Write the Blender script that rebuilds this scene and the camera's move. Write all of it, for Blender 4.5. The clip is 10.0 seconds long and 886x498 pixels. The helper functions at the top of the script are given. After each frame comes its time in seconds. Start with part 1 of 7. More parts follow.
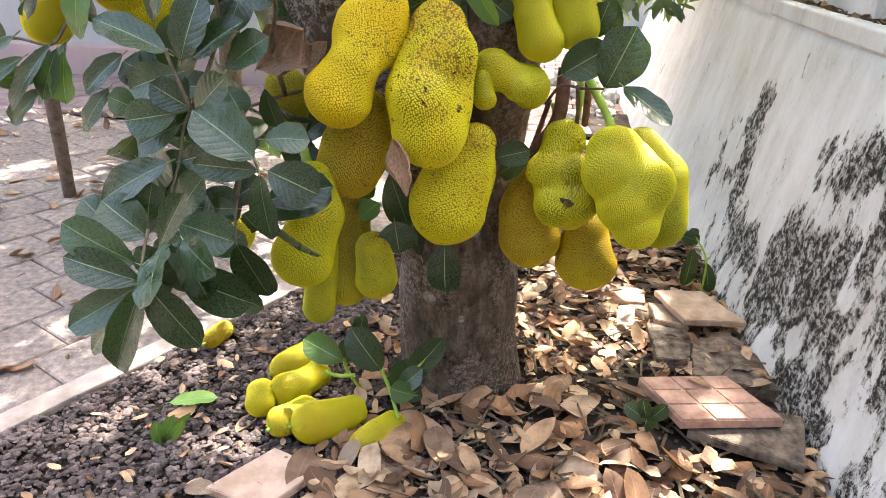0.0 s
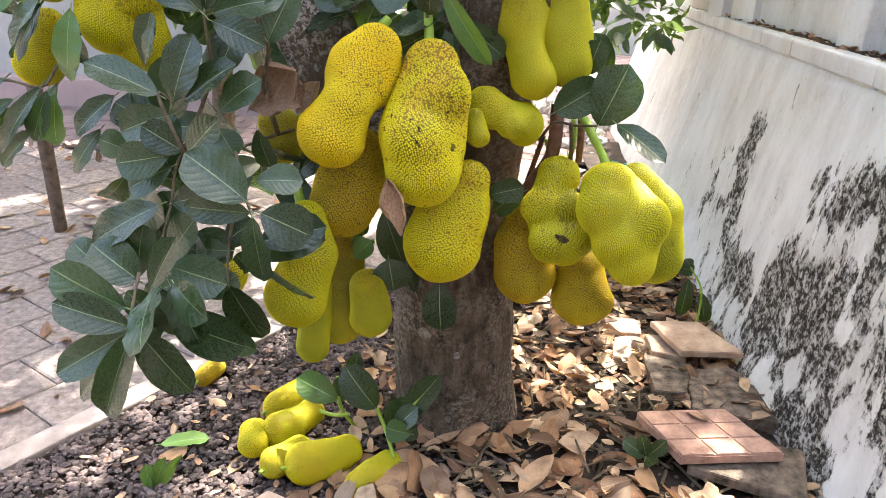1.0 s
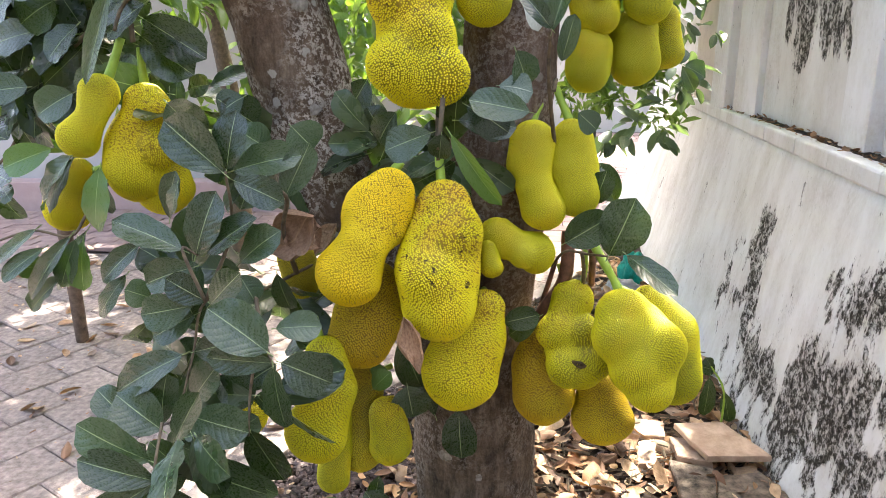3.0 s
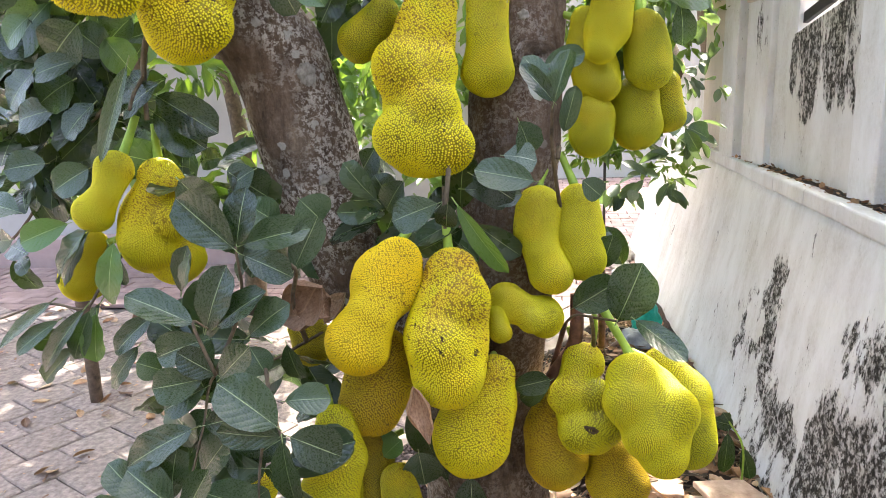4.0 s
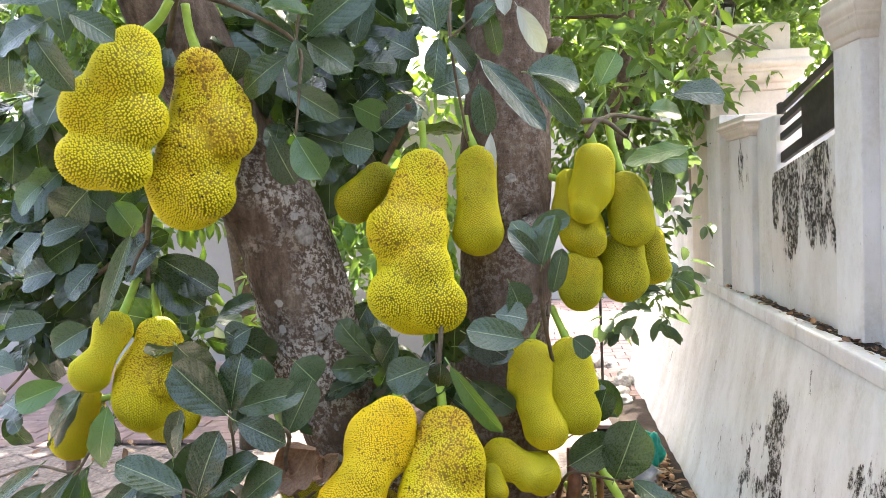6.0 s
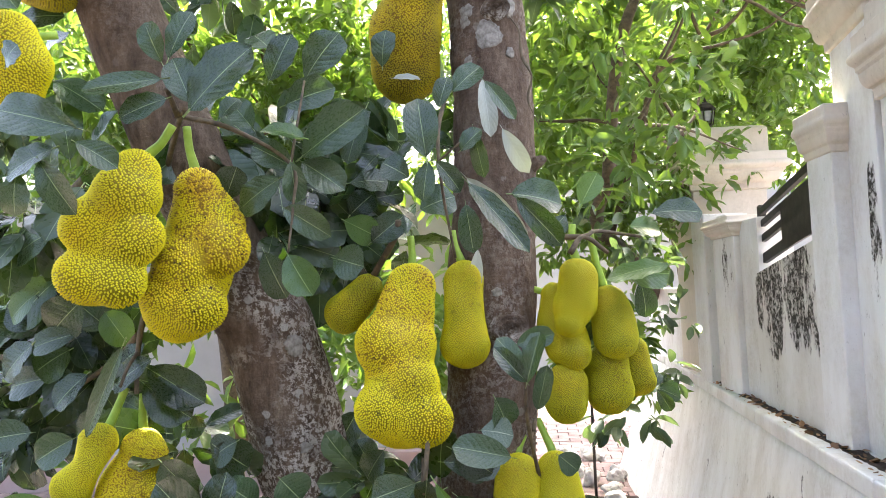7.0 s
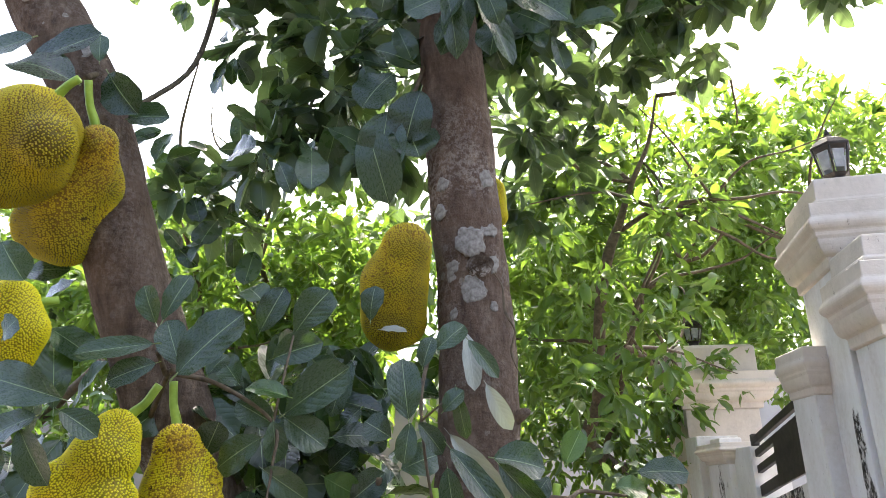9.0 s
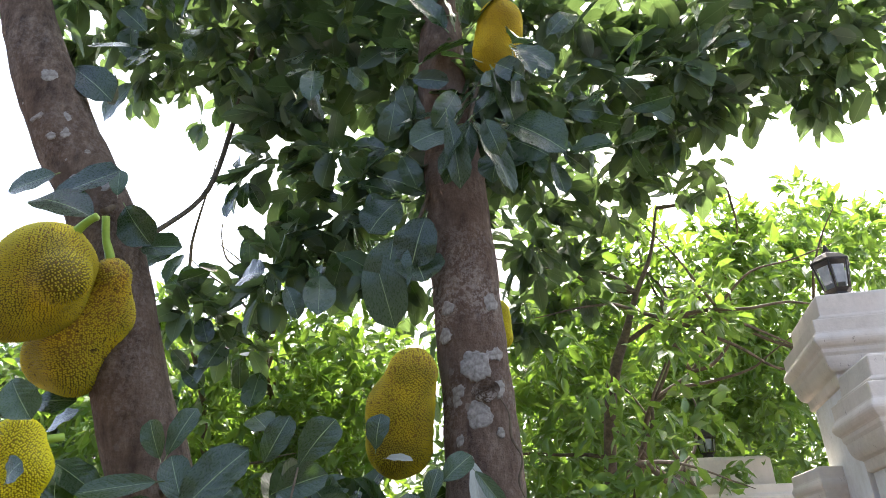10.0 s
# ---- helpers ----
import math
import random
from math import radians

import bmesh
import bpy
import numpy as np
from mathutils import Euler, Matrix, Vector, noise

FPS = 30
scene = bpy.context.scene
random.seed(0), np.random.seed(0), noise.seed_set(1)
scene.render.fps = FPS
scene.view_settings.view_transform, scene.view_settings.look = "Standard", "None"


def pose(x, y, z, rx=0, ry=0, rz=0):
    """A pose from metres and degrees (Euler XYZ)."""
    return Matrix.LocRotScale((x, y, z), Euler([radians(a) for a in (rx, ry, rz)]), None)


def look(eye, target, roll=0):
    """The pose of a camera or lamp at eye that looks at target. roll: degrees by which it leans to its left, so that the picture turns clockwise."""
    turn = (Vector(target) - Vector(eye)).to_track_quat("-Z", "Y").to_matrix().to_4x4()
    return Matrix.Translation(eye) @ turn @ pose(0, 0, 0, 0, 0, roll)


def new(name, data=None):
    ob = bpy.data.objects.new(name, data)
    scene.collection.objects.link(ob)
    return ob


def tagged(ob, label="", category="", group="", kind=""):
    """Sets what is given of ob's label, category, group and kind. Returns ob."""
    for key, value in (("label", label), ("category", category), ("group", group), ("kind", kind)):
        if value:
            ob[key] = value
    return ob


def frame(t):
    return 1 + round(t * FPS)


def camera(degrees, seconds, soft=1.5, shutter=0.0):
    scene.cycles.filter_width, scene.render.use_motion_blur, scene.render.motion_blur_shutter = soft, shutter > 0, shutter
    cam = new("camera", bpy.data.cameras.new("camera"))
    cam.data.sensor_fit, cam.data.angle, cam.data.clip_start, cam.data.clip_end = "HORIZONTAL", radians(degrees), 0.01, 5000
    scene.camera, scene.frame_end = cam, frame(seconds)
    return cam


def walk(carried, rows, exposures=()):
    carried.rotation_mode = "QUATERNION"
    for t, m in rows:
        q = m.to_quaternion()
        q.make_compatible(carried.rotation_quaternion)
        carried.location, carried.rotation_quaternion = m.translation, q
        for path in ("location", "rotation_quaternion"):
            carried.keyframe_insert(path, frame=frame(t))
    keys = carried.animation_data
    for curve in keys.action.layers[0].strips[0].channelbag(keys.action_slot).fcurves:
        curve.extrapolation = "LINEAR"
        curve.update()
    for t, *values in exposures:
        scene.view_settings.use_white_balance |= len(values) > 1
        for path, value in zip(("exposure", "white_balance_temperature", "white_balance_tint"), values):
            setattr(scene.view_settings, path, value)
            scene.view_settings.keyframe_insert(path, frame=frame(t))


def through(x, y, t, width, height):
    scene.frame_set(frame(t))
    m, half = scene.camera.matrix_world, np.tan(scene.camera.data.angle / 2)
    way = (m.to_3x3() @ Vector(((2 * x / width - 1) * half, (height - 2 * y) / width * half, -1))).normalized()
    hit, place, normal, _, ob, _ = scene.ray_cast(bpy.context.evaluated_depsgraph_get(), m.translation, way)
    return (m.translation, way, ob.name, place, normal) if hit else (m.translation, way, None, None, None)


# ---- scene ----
cam = camera(64.3, 10.0, 0.35)
PATH = [
    (0, (0.15, -0.489, 1.276), (0.06, 1.333, 0.457), 2.1),
    (0.5, (0.142, -0.481, 1.278), (0.064, 1.352, 0.481), 2.0),
    (1, (0.145, -0.466, 1.296), (0.07, 1.385, 0.544), 1.7),
    (1.5, (0.14, -0.452, 1.342), (0.063, 1.422, 0.647), 1.3),
    (2, (0.143, -0.45, 1.363), (0.056, 1.44, 0.714), 0.7),
    (2.5, (0.143, -0.454, 1.39), (0.039, 1.45, 0.788), -0.0),
    (2.7, (0.142, -0.452, 1.405), (0.029, 1.458, 0.822), -0.3),
    (3.8, (0.147, -0.443, 1.461), (-0.005, 1.496, 0.995), -1.8),
    (4, (0.156, -0.445, 1.472), (-0.007, 1.501, 1.039), -2.0),
    (4.5, (0.157, -0.447, 1.492), (-0.016, 1.511, 1.126), -2.4),
    (5, (0.159, -0.454, 1.508), (-0.016, 1.518, 1.225), -2.7),
    (5.5, (0.167, -0.46, 1.531), (-0.002, 1.523, 1.335), -2.9),
    (5.7, (0.17, -0.459, 1.541), (0.007, 1.528, 1.38), -2.8),
    (6.8, (0.178, -0.489, 1.622), (0.061, 1.506, 1.692), -2.3),
    (7, (0.187, -0.498, 1.632), (0.071, 1.495, 1.756), -2.2),
    (7.5, (0.198, -0.513, 1.67), (0.099, 1.469, 1.924), -1.9),
    (8, (0.203, -0.522, 1.705), (0.116, 1.439, 2.086), -1.7),
    (8.5, (0.212, -0.53, 1.731), (0.129, 1.402, 2.241), -1.4),
    (9, (0.219, -0.554, 1.78), (0.138, 1.339, 2.42), -1.2),
    (9.5, (0.224, -0.582, 1.81), (0.141, 1.26, 2.584), -1.3),
    (10, (0.226, -0.602, 1.832), (0.139, 1.182, 2.732), -1.6),
]
walk(cam, [(t, look(eye, target, roll)) for t, eye, target, roll in PATH], [(0, 3.25, 6530, 10), (5.5, 3.33, 6470, 10), (7.5, 3.1, 6320, 10), (8.5, 2.75, 6250, 10.5), (9.5, 2.5, 6120, 10), (10, 2.36, 6050, 10)])

# ---- light ----
world = bpy.data.worlds.new("sky")
scene.world = world
world.use_nodes = True
sky_tex = world.node_tree.nodes.new("ShaderNodeTexSky")
sky_tex.sky_type, sky_tex.sun_disc = "NISHITA", False
SUN_EL, SUN_AZ = radians(58), radians(25)
sky_tex.sun_elevation, sky_tex.sun_rotation = SUN_EL, SUN_AZ
sky_tex.air_density, sky_tex.dust_density, sky_tex.ozone_density = 1.0, 9.0, 0.4
bg = world.node_tree.nodes["Background"]
bg.inputs["Strength"].default_value = 0.15
world.node_tree.links.new(sky_tex.outputs[0], bg.inputs["Color"])
sun = new("sun", bpy.data.lights.new("sun", "SUN"))
sun.data.energy, sun.data.angle, sun.data.color = 2.9, radians(0.6), (1.0, 0.94, 0.84)
sun_from = Vector((math.sin(SUN_AZ) * math.cos(SUN_EL), math.cos(SUN_AZ) * math.cos(SUN_EL), math.sin(SUN_EL)))
sun.matrix_world = look(sun_from * 30, (0, 0, 0))


# ---- materials ----
class Mat:
    """A node material with short calls."""

    def __init__(self, name, rough=0.6, spec=0.5):
        self.m = bpy.data.materials.new(name)
        self.m.use_nodes = True
        self.t = self.m.node_tree
        self.b = self.t.nodes["Principled BSDF"]
        self.b.inputs["Roughness"].default_value = rough
        self.b.inputs["Specular IOR Level"].default_value = spec
        self.out = self.t.nodes["Material Output"]
        self.bumps = None

    def node(self, kind, **values):
        n = self.t.nodes.new("ShaderNode" + kind)
        for key, v in values.items():
            n.inputs[key.replace("_", " ")].default_value = v
        return n

    def link(self, a, b):
        self.t.links.new(a, b)

    def coords(self, which="Object", scale=(1, 1, 1), offset=None):
        c, m = self.t.nodes.new("ShaderNodeTexCoord"), self.t.nodes.new("ShaderNodeMapping")
        m.inputs["Scale"].default_value = scale
        self.link(c.outputs[which], m.inputs["Vector"])
        if offset is not None:
            self.link(offset, m.inputs["Location"])
        return m.outputs[0]

    def noise(self, vec, scale, detail=4.0, rough=0.55, dist=0.0):
        n = self.node("TexNoise", Scale=scale, Detail=detail, Roughness=rough, Distortion=dist)
        self.link(vec, n.inputs["Vector"])
        return n.outputs["Fac"]

    def cells(self, vec, scale, feature="F1", out="Distance", rand=1.0):
        n = self.node("TexVoronoi", Scale=scale, Randomness=rand)
        n.feature = feature
        self.link(vec, n.inputs["Vector"])
        return n.outputs[out]

    def ramp(self, fac, *stops):
        n = self.t.nodes.new("ShaderNodeValToRGB")
        while len(n.color_ramp.elements) < len(stops):
            n.color_ramp.elements.new(0.5)
        for e, (p, c) in zip(n.color_ramp.elements, stops):
            e.position, e.color = p, (*c, 1) if not isinstance(c, (int, float)) else (c, c, c, 1)
        self.link(fac, n.inputs[0])
        return n.outputs[0]

    def mix(self, fac, a, b, kind="MIX"):
        n = self.t.nodes.new("ShaderNodeMix")
        n.data_type, n.blend_type = "RGBA", kind
        for v, i in ((fac, 0), (a, 6), (b, 7)):
            if isinstance(v, (int, float)):
                n.inputs[i].default_value = v if i == 0 else (v, v, v, 1)
            elif isinstance(v, tuple):
                n.inputs[i].default_value = (*v, 1)
            else:
                self.link(v, n.inputs[i])
        return n.outputs[2]

    def math(self, op, a, b=0.0):
        n = self.t.nodes.new("ShaderNodeMath")
        n.operation = op
        for v, i in ((a, 0), (b, 1)):
            if isinstance(v, (int, float)):
                n.inputs[i].default_value = v
            else:
                self.link(v, n.inputs[i])
        return n.outputs[0]

    def info(self, out="Random"):
        return self.t.nodes.new("ShaderNodeObjectInfo").outputs[out]

    def island(self):
        return self.t.nodes.new("ShaderNodeNewGeometry").outputs["Random Per Island"]

    def attr(self, name):
        n = self.t.nodes.new("ShaderNodeAttribute")
        n.attribute_name = name
        return n.outputs["Fac"]

    def color(self, v):
        if isinstance(v, tuple):
            self.b.inputs["Base Color"].default_value = (*v, 1)
        else:
            self.link(v, self.b.inputs["Base Color"])
        return self

    def rough(self, v):
        self.link(v, self.b.inputs["Roughness"])
        return self

    def bump(self, height, dist=0.002, strength=1.0):
        n = self.node("Bump", Strength=strength, Distance=dist)
        self.link(height, n.inputs["Height"])
        if self.bumps:
            self.link(self.bumps, n.inputs["Normal"])
        self.bumps = n.outputs[0]
        self.link(self.bumps, self.b.inputs["Normal"])
        return self

    def thin(self, color, share):
        """Light that passes through a leaf."""
        tr, mx = self.t.nodes.new("ShaderNodeBsdfTranslucent"), self.t.nodes.new("ShaderNodeMixShader")
        mx.inputs[0].default_value = share
        if isinstance(color, tuple):
            tr.inputs["Color"].default_value = (*color, 1)
        else:
            self.link(color, tr.inputs["Color"])
        self.link(self.b.outputs[0], mx.inputs[1])
        self.link(tr.outputs[0], mx.inputs[2])
        self.link(mx.outputs[0], self.out.inputs["Surface"])
        return self


def rind_material():
    """Thorned rind: blunt tips brightened over olive crevices darkened to stand for shade, browned and speckled towards
    the stalk.
    """
    m = Mat("jackfruit_rind", 0.42, 0.3)
    tone, wear = m.info("Color"), m.info("Alpha")
    vec = m.coords(offset=m.math("MULTIPLY", m.info(), 9.0))
    n1, n2, n3 = m.noise(vec, 14, 5), m.noise(vec, 7, 3), m.noise(vec, 11, 2)
    tone = m.mix(m.ramp(n2, (0.42, 0.0), (0.64, 0.45)), tone, m.mix(0.5, tone, (0.3, 0.42, 0.0)))
    tone = m.mix(m.ramp(n3, (0.5, 0.0), (0.7, 0.4)), tone, (0.98, 0.72, 0.01))
    # shade between thorns painted in: rind colour darkened at their feet
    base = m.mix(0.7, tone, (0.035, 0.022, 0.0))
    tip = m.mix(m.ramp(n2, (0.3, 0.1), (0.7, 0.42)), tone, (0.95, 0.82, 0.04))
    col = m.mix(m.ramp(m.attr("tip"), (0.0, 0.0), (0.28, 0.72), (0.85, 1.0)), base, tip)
    high = m.ramp(m.attr("crown"), (0.3, 0.05), (0.78, 1.0))
    worn = m.math("MULTIPLY", wear, high)
    col = m.mix(m.math("MULTIPLY", m.ramp(n1, (0.38, 0.0), (0.62, 0.6)), worn), col, (0.62, 0.36, 0.02))
    dead = m.math("GREATER_THAN", m.math("MULTIPLY", m.math("MULTIPLY", m.ramp(n1, (0.38, 0.1), (0.62, 1.0)), worn), 0.5), m.attr("thorn"))
    col = m.mix(m.math("MULTIPLY", dead, 0.8), col, (0.16, 0.075, 0.014))
    specks = m.ramp(m.noise(vec, 60, 2), (0.66, 0.0), (0.71, 0.8))
    col = m.mix(m.math("MULTIPLY", specks, m.math("ADD", wear, 0.2)), col, (0.04, 0.022, 0.008))
    m.color(col).rough(m.ramp(n1, (0.3, 0.34), (0.7, 0.55)))
    return m.bump(m.noise(vec, 260, 2), 0.0008, 0.5).m


def leaf_material(name, dark, pale, vein, through, share=0.25, gloss=0.3):
    m = Mat(name, gloss, 0.5)
    uv = m.coords("UV")
    sep = m.t.nodes.new("ShaderNodeSeparateXYZ")
    m.link(uv, sep.inputs[0])
    side = m.math("ABSOLUTE", m.math("SUBTRACT", sep.outputs[0], 0.5))
    run = m.math("SUBTRACT", sep.outputs[1], m.math("MULTIPLY", m.math("POWER", side, 1.35), 0.7))
    wave = m.math("PINGPONG", m.math("MULTIPLY", run, 8.0), 0.5)
    lines = m.ramp(wave, (0.0, 1.0), (0.018, 0.0))
    rib = m.ramp(side, (0.0, 1.0), (0.006, 0.95), (0.013, 0.0))
    vec = m.coords("Object")
    mottled = m.noise(vec, 30, 4)
    rnd = m.math("FRACT", m.math("ADD", m.info(), m.island()))
    leaf = m.mix(rnd, dark, pale)
    leaf = m.mix(m.ramp(mottled, (0.35, 0.0), (0.75, 0.45)), leaf, pale)
    leaf = m.mix(m.math("MULTIPLY", lines, 0.4), leaf, vein)
    leaf = m.mix(rib, leaf, vein)
    dust = m.ramp(m.noise(vec, 60, 3), (0.64, 0.0), (0.8, 0.16))
    leaf = m.mix(dust, leaf, (0.2, 0.22, 0.19))
    m.color(leaf).rough(m.ramp(mottled, (0.3, gloss - 0.08), (0.7, gloss + 0.14)))
    puff = m.ramp(wave, (0.0, 0.0), (0.3, 0.9), (0.5, 1.0))
    m.bump(m.mix(rib, puff, 0.0), 0.0011, 0.3)
    return m.thin(m.mix(rib, through, (0.3, 0.4, 0.12)), share).m


def dry_leaf_material(name, pale=0.0):
    m = Mat(name, 0.62, 0.3)
    rnd = m.math("FRACT", m.math("ADD", m.info(), m.island()))
    uv = m.coords("UV")
    sep = m.t.nodes.new("ShaderNodeSeparateXYZ")
    m.link(uv, sep.inputs[0])
    side = m.math("ABSOLUTE", m.math("SUBTRACT", sep.outputs[0], 0.5))
    rib = m.ramp(side, (0.0, 1.0), (0.025, 0.0))
    run = m.math("SUBTRACT", sep.outputs[1], m.math("MULTIPLY", side, 0.55))
    wave = m.math("PINGPONG", m.math("MULTIPLY", run, 9.0), 0.5)
    tone = m.ramp(rnd, (0.0, (0.04, 0.023, 0.014)), (0.2, (0.13, 0.066, 0.035)), (0.4, (0.3, 0.15, 0.07)), (0.6, (0.48, 0.29, 0.15)), (0.85, (0.64, 0.47, 0.3)), (1.0, (0.2, 0.15, 0.11)))
    tone = m.mix(pale, tone, (0.52, 0.4, 0.29))
    vec = m.coords("Object")
    blot = m.noise(vec, 18, 6, 0.65)
    tone = m.mix(m.ramp(blot, (0.42, 0.0), (0.68, 0.7)), tone, (0.09, 0.045, 0.025))
    tone = m.mix(m.math("MULTIPLY", rib, 0.5), tone, (0.45, 0.3, 0.18))
    m.color(tone)
    return m.bump(wave, 0.0015, 0.7).thin((0.35, 0.16, 0.05), 0.12).m


def bark_material(name, fleck=1.0, fade=(9.0, 10.0), warm=0.0):
    """Brown bark; pale crusts of lichen gather in patches and thin out between the heights in fade."""
    m = Mat(name, 0.85, 0.2)
    vec, tall, ringed = m.coords(), m.coords(scale=(1, 1, 0.4)), m.coords(scale=(1, 1, 3.2))
    sep = m.t.nodes.new("ShaderNodeSeparateXYZ")
    m.link(vec, sep.inputs[0])
    keep = m.math("SUBTRACT", 1.0, m.math("MULTIPLY", m.math("SUBTRACT", sep.outputs[2], fade[0]), 1.0 / (fade[1] - fade[0])))
    keep = m.math("MINIMUM", m.math("MAXIMUM", keep, 0.12), 1.0)
    n1, n2, n3 = m.noise(tall, 30, 8, 0.72), m.noise(vec, 5, 4), m.noise(ringed, 26, 6, 0.65)
    col = m.ramp(n1, (0.32, (0.014, 0.01, 0.007)), (0.5, (0.1, 0.075, 0.052)), (0.7, (0.235, 0.185, 0.135)))
    col = m.mix(m.ramp(n2, (0.4, 0.0), (0.64, 0.5)), col, (0.085, 0.058, 0.037))
    col = m.mix(m.ramp(n3, (0.52, 0.0), (0.72, 0.5)), col, (0.035, 0.026, 0.019))
    col = m.mix(warm, col, (0.17, 0.095, 0.068))
    where = m.math("MULTIPLY", m.ramp(m.noise(vec, 4.6, 3), (0.42, 0.04), (0.56, fleck)), keep)
    flecks = m.math("MULTIPLY", m.ramp(m.noise(vec, 78, 9, 0.82), (0.5, 0.0), (0.525, 0.95)), where)
    col = m.mix(flecks, col, m.mix(m.noise(vec, 18, 3), (0.32, 0.285, 0.245), (0.58, 0.54, 0.49)))
    blob = m.math("ADD", m.cells(vec, 15), m.math("MULTIPLY", m.math("SUBTRACT", m.noise(vec, 50, 5, 0.65), 0.5), 0.5))
    there = m.math("MULTIPLY", m.ramp(m.noise(vec, 2.6, 2), (0.5, 0.0), (0.56, fleck)), keep)
    lichen = m.math("MULTIPLY", m.ramp(blob, (0.13, 0.85), (0.16, 0.0)), there)
    col = m.mix(lichen, col, m.mix(m.noise(vec, 30, 2), (0.3, 0.285, 0.255), (0.44, 0.43, 0.4)))
    m.color(col)
    return m.bump(n1, 0.016, 0.9).bump(n3, 0.006, 0.6).bump(m.noise(vec, 130, 4), 0.003, 0.6).m


def plaster_material(name, amount, tone=(0.78, 0.77, 0.752), tall=0.6, colonies=()):
    """White limewash; ragged black mildew fills colonies given as (y, z, half length, half height)."""
    m = Mat(name, 0.85, 0.25)
    vec = m.coords()
    sep = m.t.nodes.new("ShaderNodeSeparateXYZ")
    m.link(vec, sep.inputs[0])
    grown = 0.0
    for y, z, ry, rz in colonies:
        dy = m.math("DIVIDE", m.math("SUBTRACT", sep.outputs[1], y), ry)
        dz = m.math("DIVIDE", m.math("SUBTRACT", sep.outputs[2], z), rz)
        one = m.math("SUBTRACT", 1.0, m.math("ADD", m.math("MULTIPLY", dy, dy), m.math("MULTIPLY", dz, dz)))
        grown = m.math("MAXIMUM", grown, one)
    patch = m.noise(m.coords(scale=(1, 1, tall)), 10.0, 12, 0.76, 0.2)
    cover = m.noise(m.coords(scale=(1, 1, 0.7)), 4.5, 3)
    mask = m.math("ADD", m.math("MULTIPLY", m.math("SUBTRACT", patch, 0.5), 1.35), m.math("MULTIPLY", m.math("SUBTRACT", cover, 0.5), 0.4))
    mask = m.math("ADD", m.math("ADD", mask, m.math("MULTIPLY", m.math("SUBTRACT", m.math("POWER", m.math("MAXIMUM", grown, 0.0), 0.5), 0.5), 0.3)), 0.5 + amount)
    isle = m.cells(m.coords(scale=(1, 1, 0.62)), 6.5, "SMOOTH_F1")
    mask = m.math("SUBTRACT", mask, m.math("MULTIPLY", m.ramp(m.math("ADD", isle, m.math("MULTIPLY", m.noise(vec, 22, 5), 0.3)), (0.3, 1.0), (0.56, 0.0)), 0.24))
    streak = m.noise(m.coords(scale=(1, 1, 0.16)), 24, 7, 0.66, 0.3)
    black = m.math("MULTIPLY", m.ramp(mask, (0.55, 0.0), (0.6, 1.0)), m.ramp(m.noise(vec, 42, 7, 0.75), (0.42, 0.15), (0.52, 1.0)))
    halo = m.ramp(mask, (0.5, 0.0), (0.6, 0.35))
    runs = m.math("MULTIPLY", m.ramp(streak, (0.6, 0.0), (0.66, 0.9)), m.ramp(mask, (0.5, 0.0), (0.57, 1.0)))
    col = m.mix(m.ramp(m.noise(vec, 2.3, 5), (0.4, 0.0), (0.75, 0.6)), tone, tuple(0.88 * v for v in tone))
    col = m.mix(m.ramp(m.noise(m.coords(scale=(1, 1, 0.16)), 8, 6), (0.46, 0.0), (0.74, 0.32)), col, (0.52, 0.48, 0.41))
    col = m.mix(m.math("MULTIPLY", halo, m.ramp(m.noise(vec, 30, 6, 0.7), (0.4, 0.15), (0.6, 1.0))), col, (0.42, 0.38, 0.33))
    dirty = m.math("MULTIPLY", m.ramp(m.noise(m.coords(scale=(1, 1, 0.45)), 5.5, 9, 0.68), (0.4, 0.0), (0.66, 0.55)), m.ramp(m.noise(vec, 55, 6, 0.7), (0.32, 0.35), (0.62, 1.0)))
    col = m.mix(dirty, col, (0.4, 0.355, 0.29))
    scratch = m.math("MULTIPLY", m.ramp(m.noise(m.coords(scale=(1, 1, 0.3)), 70, 6, 0.75), (0.63, 0.0), (0.67, 0.8)), m.ramp(cover, (0.42, 0.0), (0.6, 1.0)))
    col = m.mix(scratch, col, (0.13, 0.115, 0.095))
    grain = m.noise(vec, 90, 6, 0.75)
    crust = m.ramp(grain, (0.4, (0.012, 0.011, 0.009)), (0.56, (0.05, 0.043, 0.034)), (0.68, (0.36, 0.33, 0.29)))
    dots = m.math("MULTIPLY", m.ramp(m.noise(m.coords(scale=(1, 1, 0.5)), 48, 5, 0.7), (0.6, 0.0), (0.64, 0.8)), m.ramp(mask, (0.43, 0.0), (0.55, 1.0)))
    col = m.mix(m.math("MAXIMUM", dots, m.math("MAXIMUM", black, runs)), col, crust)
    m.color(col)
    return m.bump(m.noise(vec, 14, 6), 0.01, 0.45).bump(m.math("MULTIPLY", black, grain), 0.006, 0.7).bump(m.noise(vec, 160, 3), 0.0015, 0.5).m


def simple_material(name, a, b, scale=20, rough=0.7, bump=0.003, spec=0.4, metal=0.0, fine=120, vary=0.0):
    m = Mat(name, rough, spec)
    vec = m.coords()
    n = m.noise(vec, scale, 6, 0.62)
    col = m.ramp(n, (0.3, a), (0.7, b))
    if vary:
        rnd = m.math("FRACT", m.math("ADD", m.info(), m.island()))
        col = m.mix(m.math("MULTIPLY", rnd, vary), col, tuple(0.35 * v for v in a))
    m.color(col)
    m.b.inputs["Metallic"].default_value = metal
    return m.bump(n, bump, 0.6).bump(m.noise(vec, fine, 3), bump * 0.3, 0.5).m


